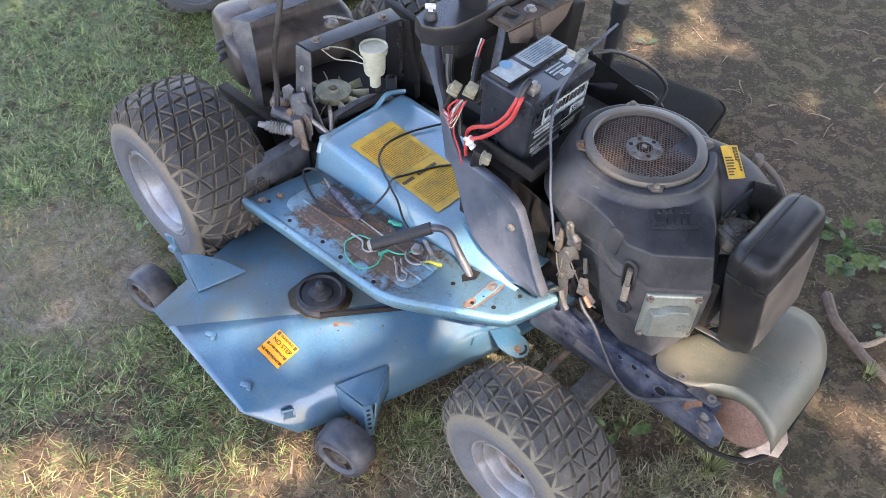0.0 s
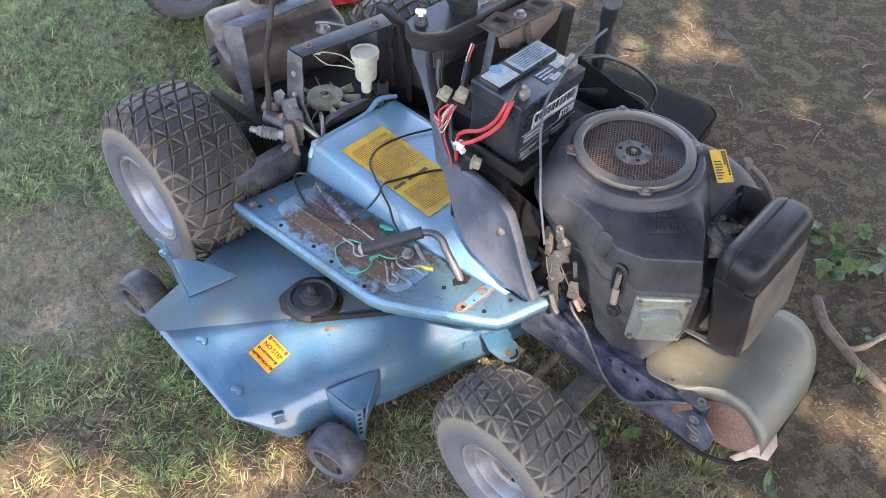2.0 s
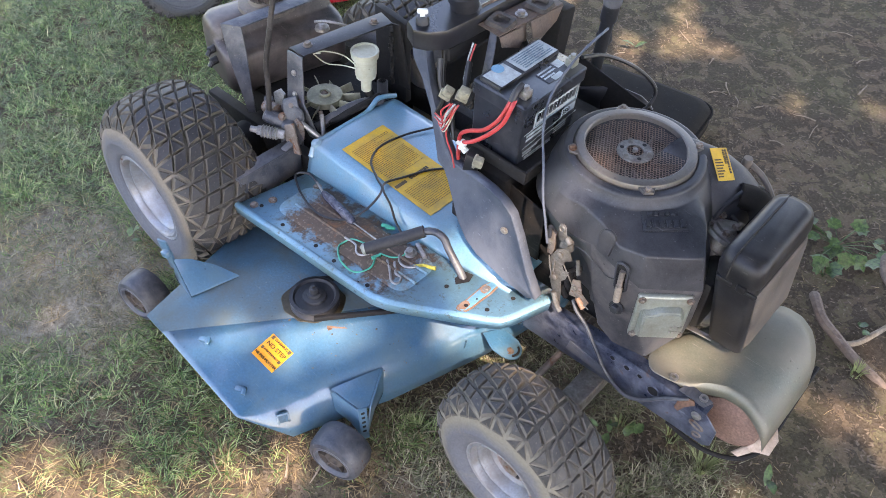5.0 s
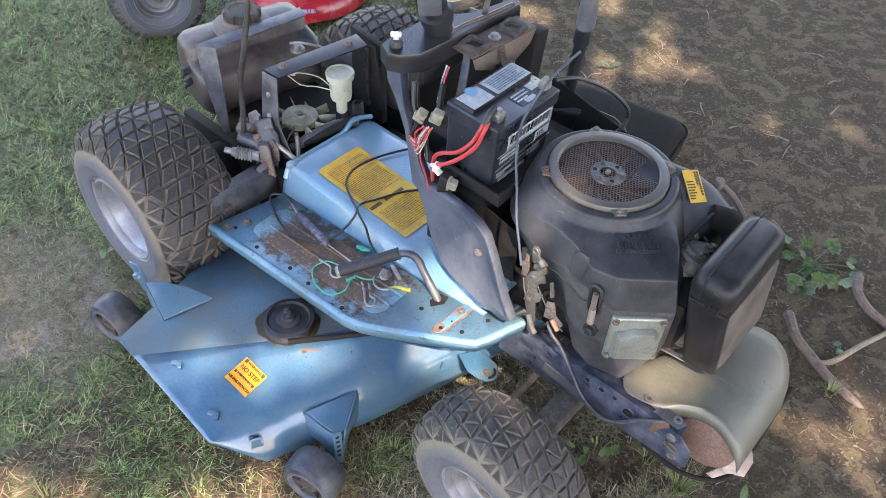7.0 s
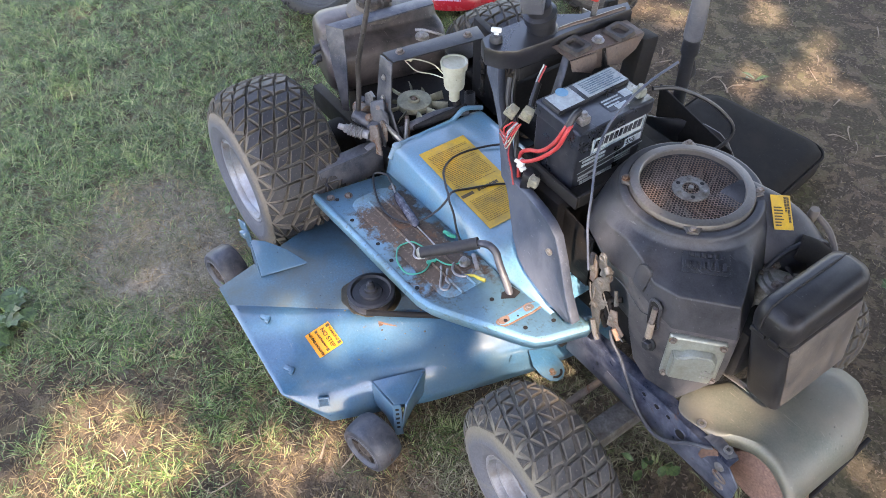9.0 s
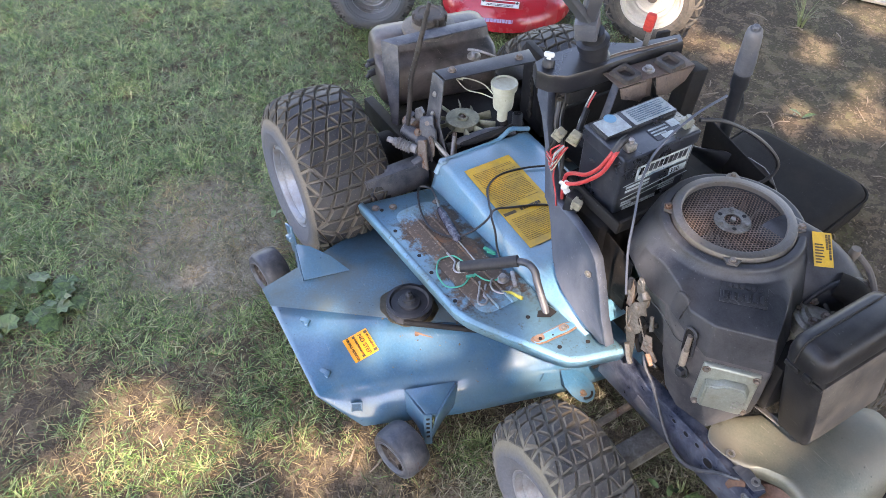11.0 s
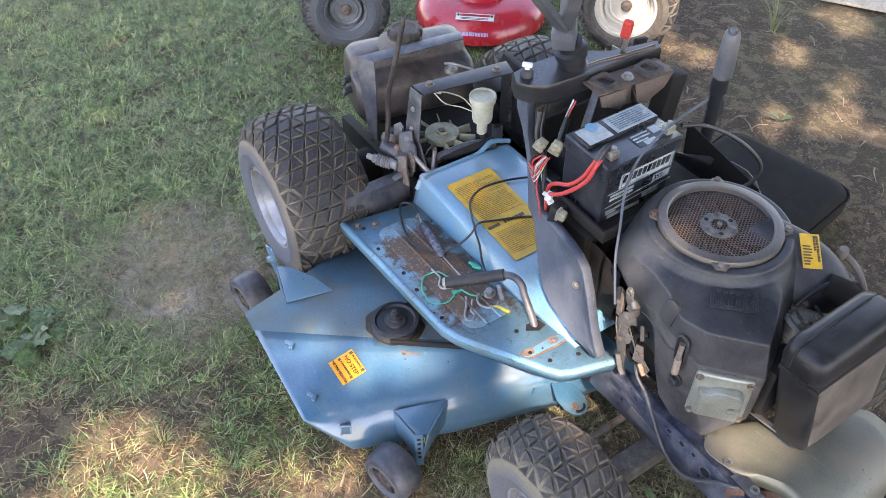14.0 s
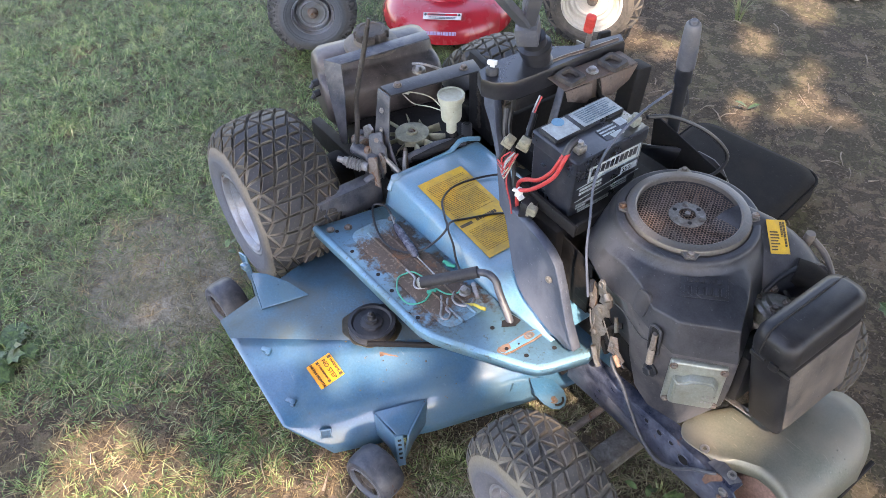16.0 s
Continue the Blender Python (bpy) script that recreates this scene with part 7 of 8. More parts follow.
tube(b, [(-0.535, 0.15, 0.513), (-0.50, 0.16, 0.498), (-0.48, 0.195, 0.485), (-0.452, 0.214, 0.480), (-0.42, 0.243, 0.478)], 0.0015, 6, 5)
box(b, (0.020, 0.008, 0.006), pose(-0.527, 0.155, 0.519, 0, 0, 35), 0.002)
part("zip_tie", b, NYLON, mower, "cream plastic wire and plug")
b = B()
tube(b, [(-0.553, 0.010, 0.405), (-0.555, 0.020, 0.47), (-0.556, 0.026, 0.54), (-0.541, 0.040, 0.63)], 0.0068, 10, 4)
tube(b, [(-0.541, 0.040, 0.63), (-0.536, 0.066, 0.735)], [0.0068, 0.0060], 10)
tube(b, [(-0.536, 0.066, 0.735), (-0.5355, 0.070, 0.752)], 0.0045, 8)
part("release_lever", b, worn("dark_rusty_rod", (0.022, 0.019, 0.019), 0.5, 0.0, (0.10, 0.085, 0.075), 0.5, 20, 160, 0.2, 0.2, 30), mower, "thin dark rusty lever rod")
link = node("shift_linkage", mower, "greasy grey linkage joints with coil spring")
b = B()
lathe(b, [(0, 0.05), (0.016, 0.05), (0.018, 0.04), (0.018, 0.0), (0.014, -0.004), (0, -0.004)], turned((-0.560, 0.005, 0.395), (-0.50, 0.03, 0.38)), 18)
box(b, (0.03, 0.04, 0.05), pose(-0.50, 0.03, 0.375, 20, 0, 20), 0.008)
box(b, (0.02, 0.05, 0.03), pose(-0.475, 0.005, 0.345, 20, 20, 0), 0.006)
part("joint", b, BLACK_WORN, link)
b = B()
for k in range(6):
    a = Vector((-0.535, -0.030, 0.378)).lerp(Vector((-0.500, -0.005, 0.372)), k / 6)
    lathe(b, [(0.012, -0.0035), (0.0165, 0.0), (0.012, 0.0035)], turned(a, a + Vector((0.035, 0.025, -0.006))), 18)
tube(b, [(-0.545, -0.037, 0.379), (-0.49, 0.002, 0.372)], 0.012, 10)
part("rubber_bellows", b, worn("pale_grey_rubber", (0.21, 0.215, 0.225), 0.6, 0.0, (0.10, 0.09, 0.085), 0.7, 40), link, "grey ribbed rubber bellows")
b = B()
tube(b, [(-0.560, -0.047, 0.381), (-0.540, -0.033, 0.378)], 0.008, 8)
part("rod_end", b, STEEL, link)
b = B()
plate(b, [(-0.492, 0.010, 0.40), (-0.470, 0.020, 0.41), (-0.452, 0.012, 0.37), (-0.440, 0.010, 0.335), (-0.470, 0.005, 0.33), (-0.488, 0.006, 0.36)], (0.002, -0.006, 0), 0.001)
part("rusty_arm", b, STEEL_RUSTY, link)
b = B()
plate(b, [(-0.530, 0.040, 0.44), (-0.500, 0.060, 0.455), (-0.470, 0.045, 0.40), (-0.455, 0.03, 0.345), (-0.485, 0.03, 0.35), (-0.515, 0.03, 0.41)], (0.003, -0.006, 0), 0.001)
part("link_plate", b, BLACK_WORN, link)
b = B()
tube(b, [(-0.485, 0.115, 0.385), (-0.435, 0.085, 0.345)], 0.006, 8)
part("link_rod", b, STEEL_RUSTY, link)
for p in ((-0.515, 0.02, 0.405), (-0.49, 0.01, 0.365), (-0.505, 0.045, 0.43)):
    b = B()
    bolt(b, p, 0.007, 0.008, (0.4, -0.6, 0.6))
    part("bolt", b, STEEL_RUSTY, link)

for pts, up, mt in (
        ([(-0.575, 0.052, 0.372), (-0.580, 0.056, 0.430), (-0.560, 0.060, 0.446), (-0.540, 0.058, 0.440), (-0.538, 0.054, 0.395)], (0.004, -0.010, 0.002), STEEL),
        ([(-0.545, 0.046, 0.412), (-0.520, 0.050, 0.436), (-0.468, 0.050, 0.430), (-0.462, 0.048, 0.398), (-0.492, 0.044, 0.362), (-0.535, 0.042, 0.360)], (0.001, -0.006, 0), BLACK_WORN),
        ([(-0.500, 0.036, 0.388), (-0.478, 0.038, 0.412), (-0.456, 0.038, 0.400), (-0.452, 0.034, 0.362), (-0.480, 0.032, 0.342), (-0.498, 0.034, 0.352)], (0.001, -0.004, 0), STEEL_RUSTY),
        ([(-0.520, 0.018, 0.345), (-0.490, 0.024, 0.356), (-0.470, 0.022, 0.332), (-0.478, 0.016, 0.318), (-0.505, 0.012, 0.322)], (0, -0.012, 0.004), GREY_ARM)):
    b = B()
    plate(b, pts, up, 0.0015)
    part("lever_plate", b, mt, link)
for a0, a1, r in (((-0.590, 0.030, 0.392), (-0.545, 0.030, 0.400), 0.017), ((-0.612, 0.050, 0.352), (-0.606, 0.050, 0.398), 0.012), ((-0.470, 0.040, 0.400), (-0.420, 0.062, 0.362), 0.006), ((-0.540, 0.020, 0.356), (-0.515, 0.028, 0.368), 0.010)):
    b = B()
    tube(b, [a0, a1], r, 14)
    lathe(b, [(0, 0.006), (r * 0.55, 0.006), (r * 0.6, 0.0), (0, -0.002)], turned(a0, Vector(a0) * 2 - Vector(a1)), 6)
    part("pivot", b, (BLACK_WORN, STEEL_RUSTY, STEEL, GREY_ARM)[int(r * 1000) % 4], link)
b = B()
tube(b, [(-0.462, 0.100, 0.395), (-0.430, 0.072, 0.352), (-0.424, 0.068, 0.350)], 0.0055, 10)
part("link_rod", b, STEEL, link)
b = B()
tube(b, [(-0.475, 0.090, 0.352), (-0.458, 0.140, 0.372), (-0.440, 0.200, 0.384), (-0.415, 0.262, 0.380)], 0.013, 12, 5)
part("pipe_guard", b, BLACK_WORN, mower, "dark bent steel pipe behind the footrest")
b = B()
for k in range(7):
    lathe(b, [(0.010, -0.003), (0.0145, 0.0), (0.010, 0.003)], turned((-0.425, 0.275, 0.385 + 0.0065 * k), (-0.425, 0.275, 1)), 16)
part("coil_spring", b, BLACK_METAL, mower)

# lift lever on the far side
b = B()
tube(b, [(0.005, 0.560, 0.47), (0.019, 0.545, 0.52), (0.073, 0.465, 0.74)], 0.0145, 14)
part("lift_lever", b, BLACK_METAL, mower, "black steel lift lever")
b = B()
tube(b, [(0.070, 0.470, 0.732), (0.073, 0.465, 0.742), (0.083, 0.450, 0.782)], [0.019, 0.0175], 16)
part("lever_collar", b, BLACK_METAL, mower)
b = B()
tube(b, [(0.082, 0.452, 0.778), (0.085, 0.448, 0.800), (0.096, 0.430, 0.872), (0.098, 0.427, 0.885), (0.099, 0.4255, 0.890)], [0.0195, 0.020, 0.0170, 0.0150, 0.011], 16)
lathe(b, [(0.007, -0.004), (0.007, 0.006), (0.005, 0.008), (0, 0.008)], turned((0.099, 0.4255, 0.890), (0.104, 0.418, 0.92)), 12)
part("lever_grip", b, GREY_ARM, mower, "grey plastic lever grip")
b = B()
box(b, (0.02, 0.035, 0.05), pose(0.05, 0.505, 0.66, 20, 0, 0), 0.004)
part("lever_pawl", b, BLACK_METAL, mower)

# bent pedal lever through the footrest
b = B()
tube(b, [(-0.010, -0.030, 0.394), (0.020, -0.010, 0.402), (0.045, -0.006, 0.396), (0.062, -0.010, 0.380), (0.098, -0.016, 0.350), (0.130, -0.024, 0.322)], 0.0085, 12, 4)
pedal = part("pedal_lever", b, BLACK_WORN, mower, "bent grey steel pedal lever")
b = B()
tube(b, [(-0.082, -0.117, 0.356), (-0.040, -0.068, 0.376), (0.002, -0.021, 0.399)], 0.0135, 16)
part("grip", b, RUBBER_DARK, pedal, "black rubber grip")
b = B()
lathe(b, [(0, 0.006), (0.009, 0.005), (0.013, 0), (0.013, -0.004)], turned((-0.084, -0.1195, 0.3555), (-0.126, -0.168, 0.334)), 18)
part("grip_end", b, ALU, pedal)
b = B()
plate(b, [(x, y, floor_z(x) + 0.0008) for x, y in ((0.104, -0.034), (0.117, -0.046), (0.134, -0.022), (0.128, -0.001), (0.104, -0.004))], (0, 0, 0.001), 0)
part("pedal_slot", b, DARK, mower)

# ---------- battery and its cables ----------
battery = thing("battery", "black lead-acid battery with worn pale labels in its tray", "battery", at=(0.062, 0.2085, 0.571))
battery.rotation_euler = (0, radians(2.5), 0)
b = bmesh.new()
loft(b, [round_rect(-0.060, 0.060, -0.094, 0.094, 0.0, 0.006), round_rect(-0.062, 0.062, -0.096, 0.096, 0.118, 0.006)])
part("case", b, BATTERY, battery, "", 40)
b = bmesh.new()
loft(b, [round_rect(-0.065, 0.065, -0.0985, 0.0985, 0.118, 0.006), round_rect(-0.066, 0.066, -0.0995, 0.0995, 0.124, 0.006), round_rect(-0.066, 0.066, -0.0995, 0.0995, 0.146, 0.006), round_rect(-0.063, 0.063, -0.0965, 0.0965, 0.149, 0.006)])
part("lid", b, BATTERY, battery, "", 40)
b = B()
box(b, (0.052, 0.186, 0.010), pose(-0.028, 0.0, 0.152), 0.003)
part("vent_cover", b, BATTERY, battery)
b = B()
box(b, (0.048, 0.105, 0.001), pose(-0.028, 0.036, 0.158), 0)
part("vent_label", b, PAPER, battery, "scuffed pale blue label")
b = B()
bars(b, pose(-0.028, 0.036, 0.1588, 0, 0, 90), 0.100, 0.046, 7, 0.5, random.Random(11))
part("print", b, PRINT_NAVY, battery, kind="stuff")
b = B()
box(b, (0.048, 0.060, 0.001), pose(-0.027, -0.058, 0.158), 0)
part("paper_patch", b, PAPER, battery, "torn white label remnant")
b = B()
lathe(b, [(0, 0.001), (0.013, 0.001), (0.013, 0), (0, 0)], pose(-0.045, -0.05, 0.1585), 18)
part("blue_dot", b, PAPER_BLUE, battery)
b = B()
box(b, (0.034, 0.075, 0.001), pose(0.030, 0.035, 0.1495), 0)
part("lid_label", b, BATTERY, battery)
b = B()
bars(b, pose(0.024, 0.022, 0.1502, 0, 0, 90), 0.05, 0.03, 3, 0.45, random.Random(12))
box(b, (0.020, 0.022, 0.001), pose(0.018, 0.062, 0.1500), 0)
box(b, (0.012, 0.030, 0.001), pose(0.042, 0.03, 0.1500), 0)
part("print", b, PAPER, battery, kind="stuff")
b = B()
box(b, (0.001, 0.142, 0.040), pose(0.0628, 0.014, 0.099), 0)
part("brand_plate", b, PAPER, battery, "pale label band with blocky dark mark")
b = B()
rg = random.Random(7)
for k in range(10):
    box(b, (0.001, 0.0095, 0.019), pose(0.0636, -0.045 + 0.0128 * k, 0.101, 0, 0, 0) @ pose(0, 0, 0, -8, 0, 0), 0)
part("printed_mark", b, BATTERY, battery, kind="stuff")
b = B()
for y, z, sy, sz in ((0.014, 0.1175, 0.134, 0.0016), (0.014, 0.0805, 0.134, 0.0016), (-0.052, 0.099, 0.0016, 0.037), (0.080, 0.099, 0.0016, 0.037)):
    box(b, (0.001, sy, sz), pose(0.0636, y, z), 0)
bars(b, pose(0.0637, 0.014, 0.0845, 90, 0, 90), 0.125, 0.004, 1, 0.5, random.Random(15))
part("plate_border", b, PRINT_NAVY, battery, "thin dark frame line", kind="stuff")
b = B()
bars(b, pose(0.0630, -0.030, 0.012, 90, 0, 90), 0.10, 0.012, 2, 0.75, random.Random(16))
bars(b, pose(0.0630, 0.040, 0.030, 90, 0, 90), 0.05, 0.020, 3, 0.5, random.Random(17))
part("print", b, PAPER, battery, kind="stuff")
b = B()
box(b, (0.001, 0.045, 0.018), pose(0.0624, 0.062, 0.062), 0)
part("small_label", b, PAPER, battery)
b = B()
bars(b, pose(0.0620, -0.045, 0.062, 90, 0, 90), 0.07, 0.022, 2, 0.6, random.Random(13))
bars(b, pose(0.0616, -0.055, 0.024, 90, 0, 90), 0.055, 0.016, 2, 0.7, random.Random(14))
part("print", b, PAPER, battery, kind="stuff")
for y, z, ln, tilt in ((0.0, 0.079, 0.17, 3), (-0.02, 0.046, 0.13, 5), (0.02, 0.036, 0.15, 4)):
    b = B()
    box(b, (0.0008, ln, 0.0014), pose(0.0626, y, z, tilt, 0, 0), 0)
    part("pale_streak", b, PAPER, battery)
b = lettering("350", 0.017)
bmesh.ops.transform(b, matrix=pose(0.0632, 0.054, 0.062, 90, 0, 90), verts=b.verts)
part("lettering", b, BATTERY, battery)
for y, mt in ((-0.070, STEEL), (0.078, ALU)):
    b = B()
    box(b, (0.020, 0.022, 0.018), pose(0.040, y, 0.158), 0.003)
    bolt(b, (0.040, y, 0.166), 0.006, 0.010)
    part("terminal", b, mt, battery)
cable = thing("battery_cable", "two thick red battery cables ending at a white connector", "cable")
for pts in ([(0.094, 0.118, 0.722), (0.098, 0.102, 0.712), (0.085, 0.092, 0.676), (0.056, 0.088, 0.640), (0.020, 0.088, 0.618), (-0.002, 0.088, 0.596), (-0.006, 0.088, 0.560), (-0.004, 0.088, 0.520)],
            [(0.104, 0.114, 0.722), (0.108, 0.100, 0.714), (0.098, 0.090, 0.676), (0.072, 0.082, 0.640), (0.042, 0.078, 0.610), (0.020, 0.070, 0.598)]):
    b = B()
    tube(b, pts, 0.0043, 10, 6)
    part("lead", b, RED_RUBBER, cable)
b = B()
tube(b, [(0.101, 0.108, 0.718), (0.100, 0.122, 0.736), (0.100, 0.138, 0.742)], 0.0075, 10, 3)
part("sleeve", b, BLACK_WIRE, cable)
harness = thing("wiring_harness", "bundle of red and grey wires with cream plugs", "wiring")
for k, pts in enumerate(([(-0.03, 0.085, 0.66), (-0.045, 0.075, 0.64), (-0.05, 0.082, 0.615), (-0.075, 0.09, 0.61)], [(-0.022, 0.09, 0.66), (-0.035, 0.078, 0.635), (-0.045, 0.085, 0.605), (-0.075, 0.095, 0.60)],
                         [(-0.015, 0.093, 0.66), (-0.025, 0.08, 0.63), (-0.040, 0.088, 0.598), (-0.07, 0.10, 0.595)], [(-0.045, 0.095, 0.60), (-0.035, 0.082, 0.575), (-0.01, 0.072, 0.55), (0.0, 0.07, 0.52)],
                         [(-0.06, 0.19, 0.735), (-0.055, 0.17, 0.71), (-0.04, 0.145, 0.68)], [(-0.066, 0.19, 0.735), (-0.06, 0.168, 0.708), (-0.045, 0.14, 0.68)])):
    b = B()
    tube(b, pts, 0.0019, 6, 5)
    part("wire", b, (RED_RUBBER, PAPER, RED_RUBBER, RED_RUBBER, RED_RUBBER, PAPER)[k], harness)
b = B()
tube(b, [(-0.055, 0.168, 0.705), (-0.035, 0.135, 0.672)], 0.007, 10)
tube(b, [(-0.10, 0.13, 0.71), (-0.085, 0.115, 0.67), (-0.07, 0.11, 0.64), (-0.08, 0.10, 0.60)], 0.006, 8, 5)
tube(b, [(-0.11, 0.16, 0.72), (-0.10, 0.14, 0.66), (-0.06, 0.12, 0.62), (-0.03, 0.10, 0.56)], 0.005, 8, 5)
part("loom", b, BLACK_WIRE, harness)
for size, at in (((0.022, 0.017, 0.031), pose(-0.022, 0.115, 0.672, 20, 20, 30)), ((0.020, 0.016, 0.026), pose(-0.052, 0.100, 0.668, 10, 30, 30))):
    b = B()
    box(b, size, at, 0.0025)
    box(b, (size[0] + 0.004, size[1] + 0.004, 0.010), at @ pose(0, 0, -size[2] * 0.36), 0.002)
    box(b, (0.008, 0.005, size[2] * 0.6), at @ pose(0, -size[1] / 2, 0.004), 0.001)
    part("plug", b, PLUG, harness, "cream plastic plug")
for k in range(8):
    b = B()
    o = 0.004 * (k % 4)
    tube(b, [(-0.034 + o, 0.094 + 0.003 * (k // 4), 0.652), (-0.040 + o, 0.078, 0.630 - 0.003 * k), (-0.052 + 0.5 * o, 0.082, 0.604 - 0.003 * k), (-0.078, 0.092 + 0.002 * k, 0.598 - 0.002 * k)], 0.0014, 6, 5)
    part("wire", b, (RED_RUBBER, PAPER, RED_RUBBER, NYLON)[k % 4], harness)
b = B()
box(b, (0.014, 0.015, 0.022), pose(0.018, 0.072, 0.590, 10, 15, 20), 0.003)
box(b, (0.017, 0.006, 0.012), pose(0.016, 0.066, 0.596, 30, 25, 40), 0.002)
box(b, (0.010, 0.012, 0.010), pose(0.026, 0.070, 0.582, 0, 35, 10), 0.002)
part("plug", b, WHITE, harness, "white plastic plug")
b = B()
box(b, (0.021, 0.016, 0.022), pose(0.062, 0.070, 0.572, 5, 10, 25), 0.003)
box(b, (0.006, 0.019, 0.026), pose(0.056, 0.068, 0.572, 5, 10, 25), 0.0015)
part("plug", b, PLUG, harness)
b = B()
box(b, (0.03, 0.03, 0.05), pose(0.040, 0.080, 0.556, 5, 10, 20), 0.005)
part("relay", b, BLACK_WIRE, harness)

# bowden cable arching past the engine
b = B()
tube(b, [(0.150, 0.33, 0.800), (0.141, 0.27, 0.776), (0.138, 0.21, 0.742), (0.145, 0.165, 0.711), (0.168, 0.125, 0.678), (0.206, 0.085, 0.635), (0.230, 0.060, 0.595), (0.254, 0.045, 0.55), (0.268, 0.040, 0.51)], 0.0026, 8, 6)
ob = tagged(part("throttle_cable", b, PANEL, None, "thin grey throttle cable arching down to the linkage"), category="cable")
b = B()
tube(b, [(0.105, 0.330, 0.715), (0.125, 0.39, 0.70), (0.165, 0.46, 0.655), (0.20, 0.50, 0.60), (0.20, 0.48, 0.56), (0.17, 0.43, 0.53)], 0.0045, 8, 6)
tagged(part("black_cable", b, BLACK_WIRE, None, "thin black cable looping behind the battery"), category="cable")

# ---------- clutter on the footrest ----------
FZ = lambda x, h=0.006: floor_z(x) + h
tester = thing("circuit_tester", "clear purple-handled circuit tester with black lead", "tool")
b = B()
p0, p1 = Vector((-0.313, -0.036, FZ(-0.31, 0.014))), Vector((-0.182, -0.060, FZ(-0.18, 0.013)))
lathe(b, [(0, 0), (0.006, 0.0), (0.009, 0.008), (0.0115, 0.03), (0.0105, 0.05), (0.0115, 0.09), (0.0100, 0.125), (0.005, 0.134), (0, 0.134)], turned(p0, p1), 14)
part("handle", b, PURPLE, tester)
b = B()
tube(b, [p1, (-0.10, -0.062, FZ(-0.10, 0.009)), (-0.060, -0.062, FZ(-0.06, 0.006))], 0.0018, 6)
part("probe", b, STEEL, tester)
b = B()
tube(b, [(-0.352, -0.022, FZ(-0.35, 0.016)), p0], 0.003, 6)
part("sleeve", b, STEEL, tester)
b = B()
tube(b, [(-0.352, -0.022, FZ(-0.35, 0.016)), (-0.385, -0.018, FZ(-0.38, 0.022)), (-0.412, -0.038, FZ(-0.41, 0.016)), (-0.345, -0.074, FZ(-0.34, 0.009)), (-0.265, -0.090, FZ(-0.26, 0.009)), (-0.205, -0.065, FZ(-0.2, 0.012)), (-0.180, -0.022, FZ(-0.18, 0.03)),
         (-0.168, 0.018, 0.382), (-0.205, 0.040, 0.382), (-0.258, 0.072, 0.382), (-0.282, 0.125, 0.382), (-0.272, 0.195, 0.382), (-0.24, 0.27, 0.382)], 0.0028, 8, 7)
part("lead", b, BLACK_WIRE, tester)
wire = thing("black_wire", "loose black wire lying over the yellow label", "wire")
b = B()
tube(b, [(-0.10, 0.21, 0.372), (-0.143, 0.155, 0.374), (-0.171, 0.083, 0.377), (-0.182, 0.045, 0.380), (-0.165, 0.020, 0.384), (-0.130, 0.008, 0.368), (-0.108, 0.000, 0.340), (-0.075, -0.012, 0.330)], 0.0028, 8, 7)
part("strand", b, BLACK_WIRE, wire)
jumper = thing("green_jumper_wire", "thin green jumper wire with small clips", "wire")
b = B()
tube(b, [(-0.120, -0.085, FZ(-0.12)), (-0.145, -0.098, FZ(-0.14, 0.012)), (-0.157, -0.115, FZ(-0.15)), (-0.154, -0.134, FZ(-0.15)), (-0.120, -0.158, FZ(-0.12)), (-0.073, -0.162, FZ(-0.07)), (-0.055, -0.132, FZ(-0.05)), (-0.069, -0.099, FZ(-0.06))], 0.0019, 6, 7)
tube(b, [(-0.071, -0.086, FZ(-0.06)), (-0.042, -0.076, FZ(-0.04)), (-0.028, -0.058, FZ(-0.02)), (-0.032, -0.036, FZ(0))], 0.0019, 6, 7)
part("strand", b, GREEN_WIRE, jumper)
for x, y, a in ((-0.070, -0.098, 70), (-0.125, -0.014, 20), (-0.112, -0.012, 35)):
    b = B()
    box(b, (0.022, 0.008, 0.007), pose(x, y, FZ(x, 0.006), 0, 0, a), 0.002)
    part("clip", b, GREEN_WIRE, jumper)
b = B()
tube(b, [(-0.162, -0.106, FZ(-0.15, 0.012)), (-0.130, -0.104, FZ(-0.12, 0.010)), (-0.112, -0.118, FZ(-0.1, 0.008)), (-0.095, -0.120, FZ(-0.08, 0.010)), (-0.084, -0.106, FZ(-0.08, 0.012))], 0.0024, 8, 5)
tagged(part("wire_hook", b, STEEL, None, "bent bright wire hook lying on the footrest"), category="hook")


def hairpin(pts, label):
    b = B()
    tube(b, pts, 0.0028, 8, 6)
    return tagged(part("hairpin_clip", b, STEEL, None, label), category="clip", group="hairpin clips")


hairpin([(-0.044, -0.090, FZ(-0.04)), (-0.020, -0.106, FZ(-0.02)), (0.003, -0.125, FZ(0)), (0.016, -0.128, FZ(0.01)), (0.022, -0.119, FZ(0.01)), (0.014, -0.106, FZ(0.01)), (-0.001, -0.106, FZ(0)), (-0.010, -0.098, FZ(-0.01)), (-0.018, -0.092, FZ(-0.01)), (-0.028, -0.083, FZ(-0.02))],
        "small bent steel hairpin clip on the rusty floor")
hairpin([(-0.036, -0.060, FZ(-0.03)), (-0.022, -0.074, FZ(-0.02)), (-0.004, -0.078, FZ(0)), (0.012, -0.070, FZ(0.01)), (0.018, -0.052, FZ(0.01)), (0.010, -0.038, FZ(0.01))], "curved steel lynch pin ring on the floor")
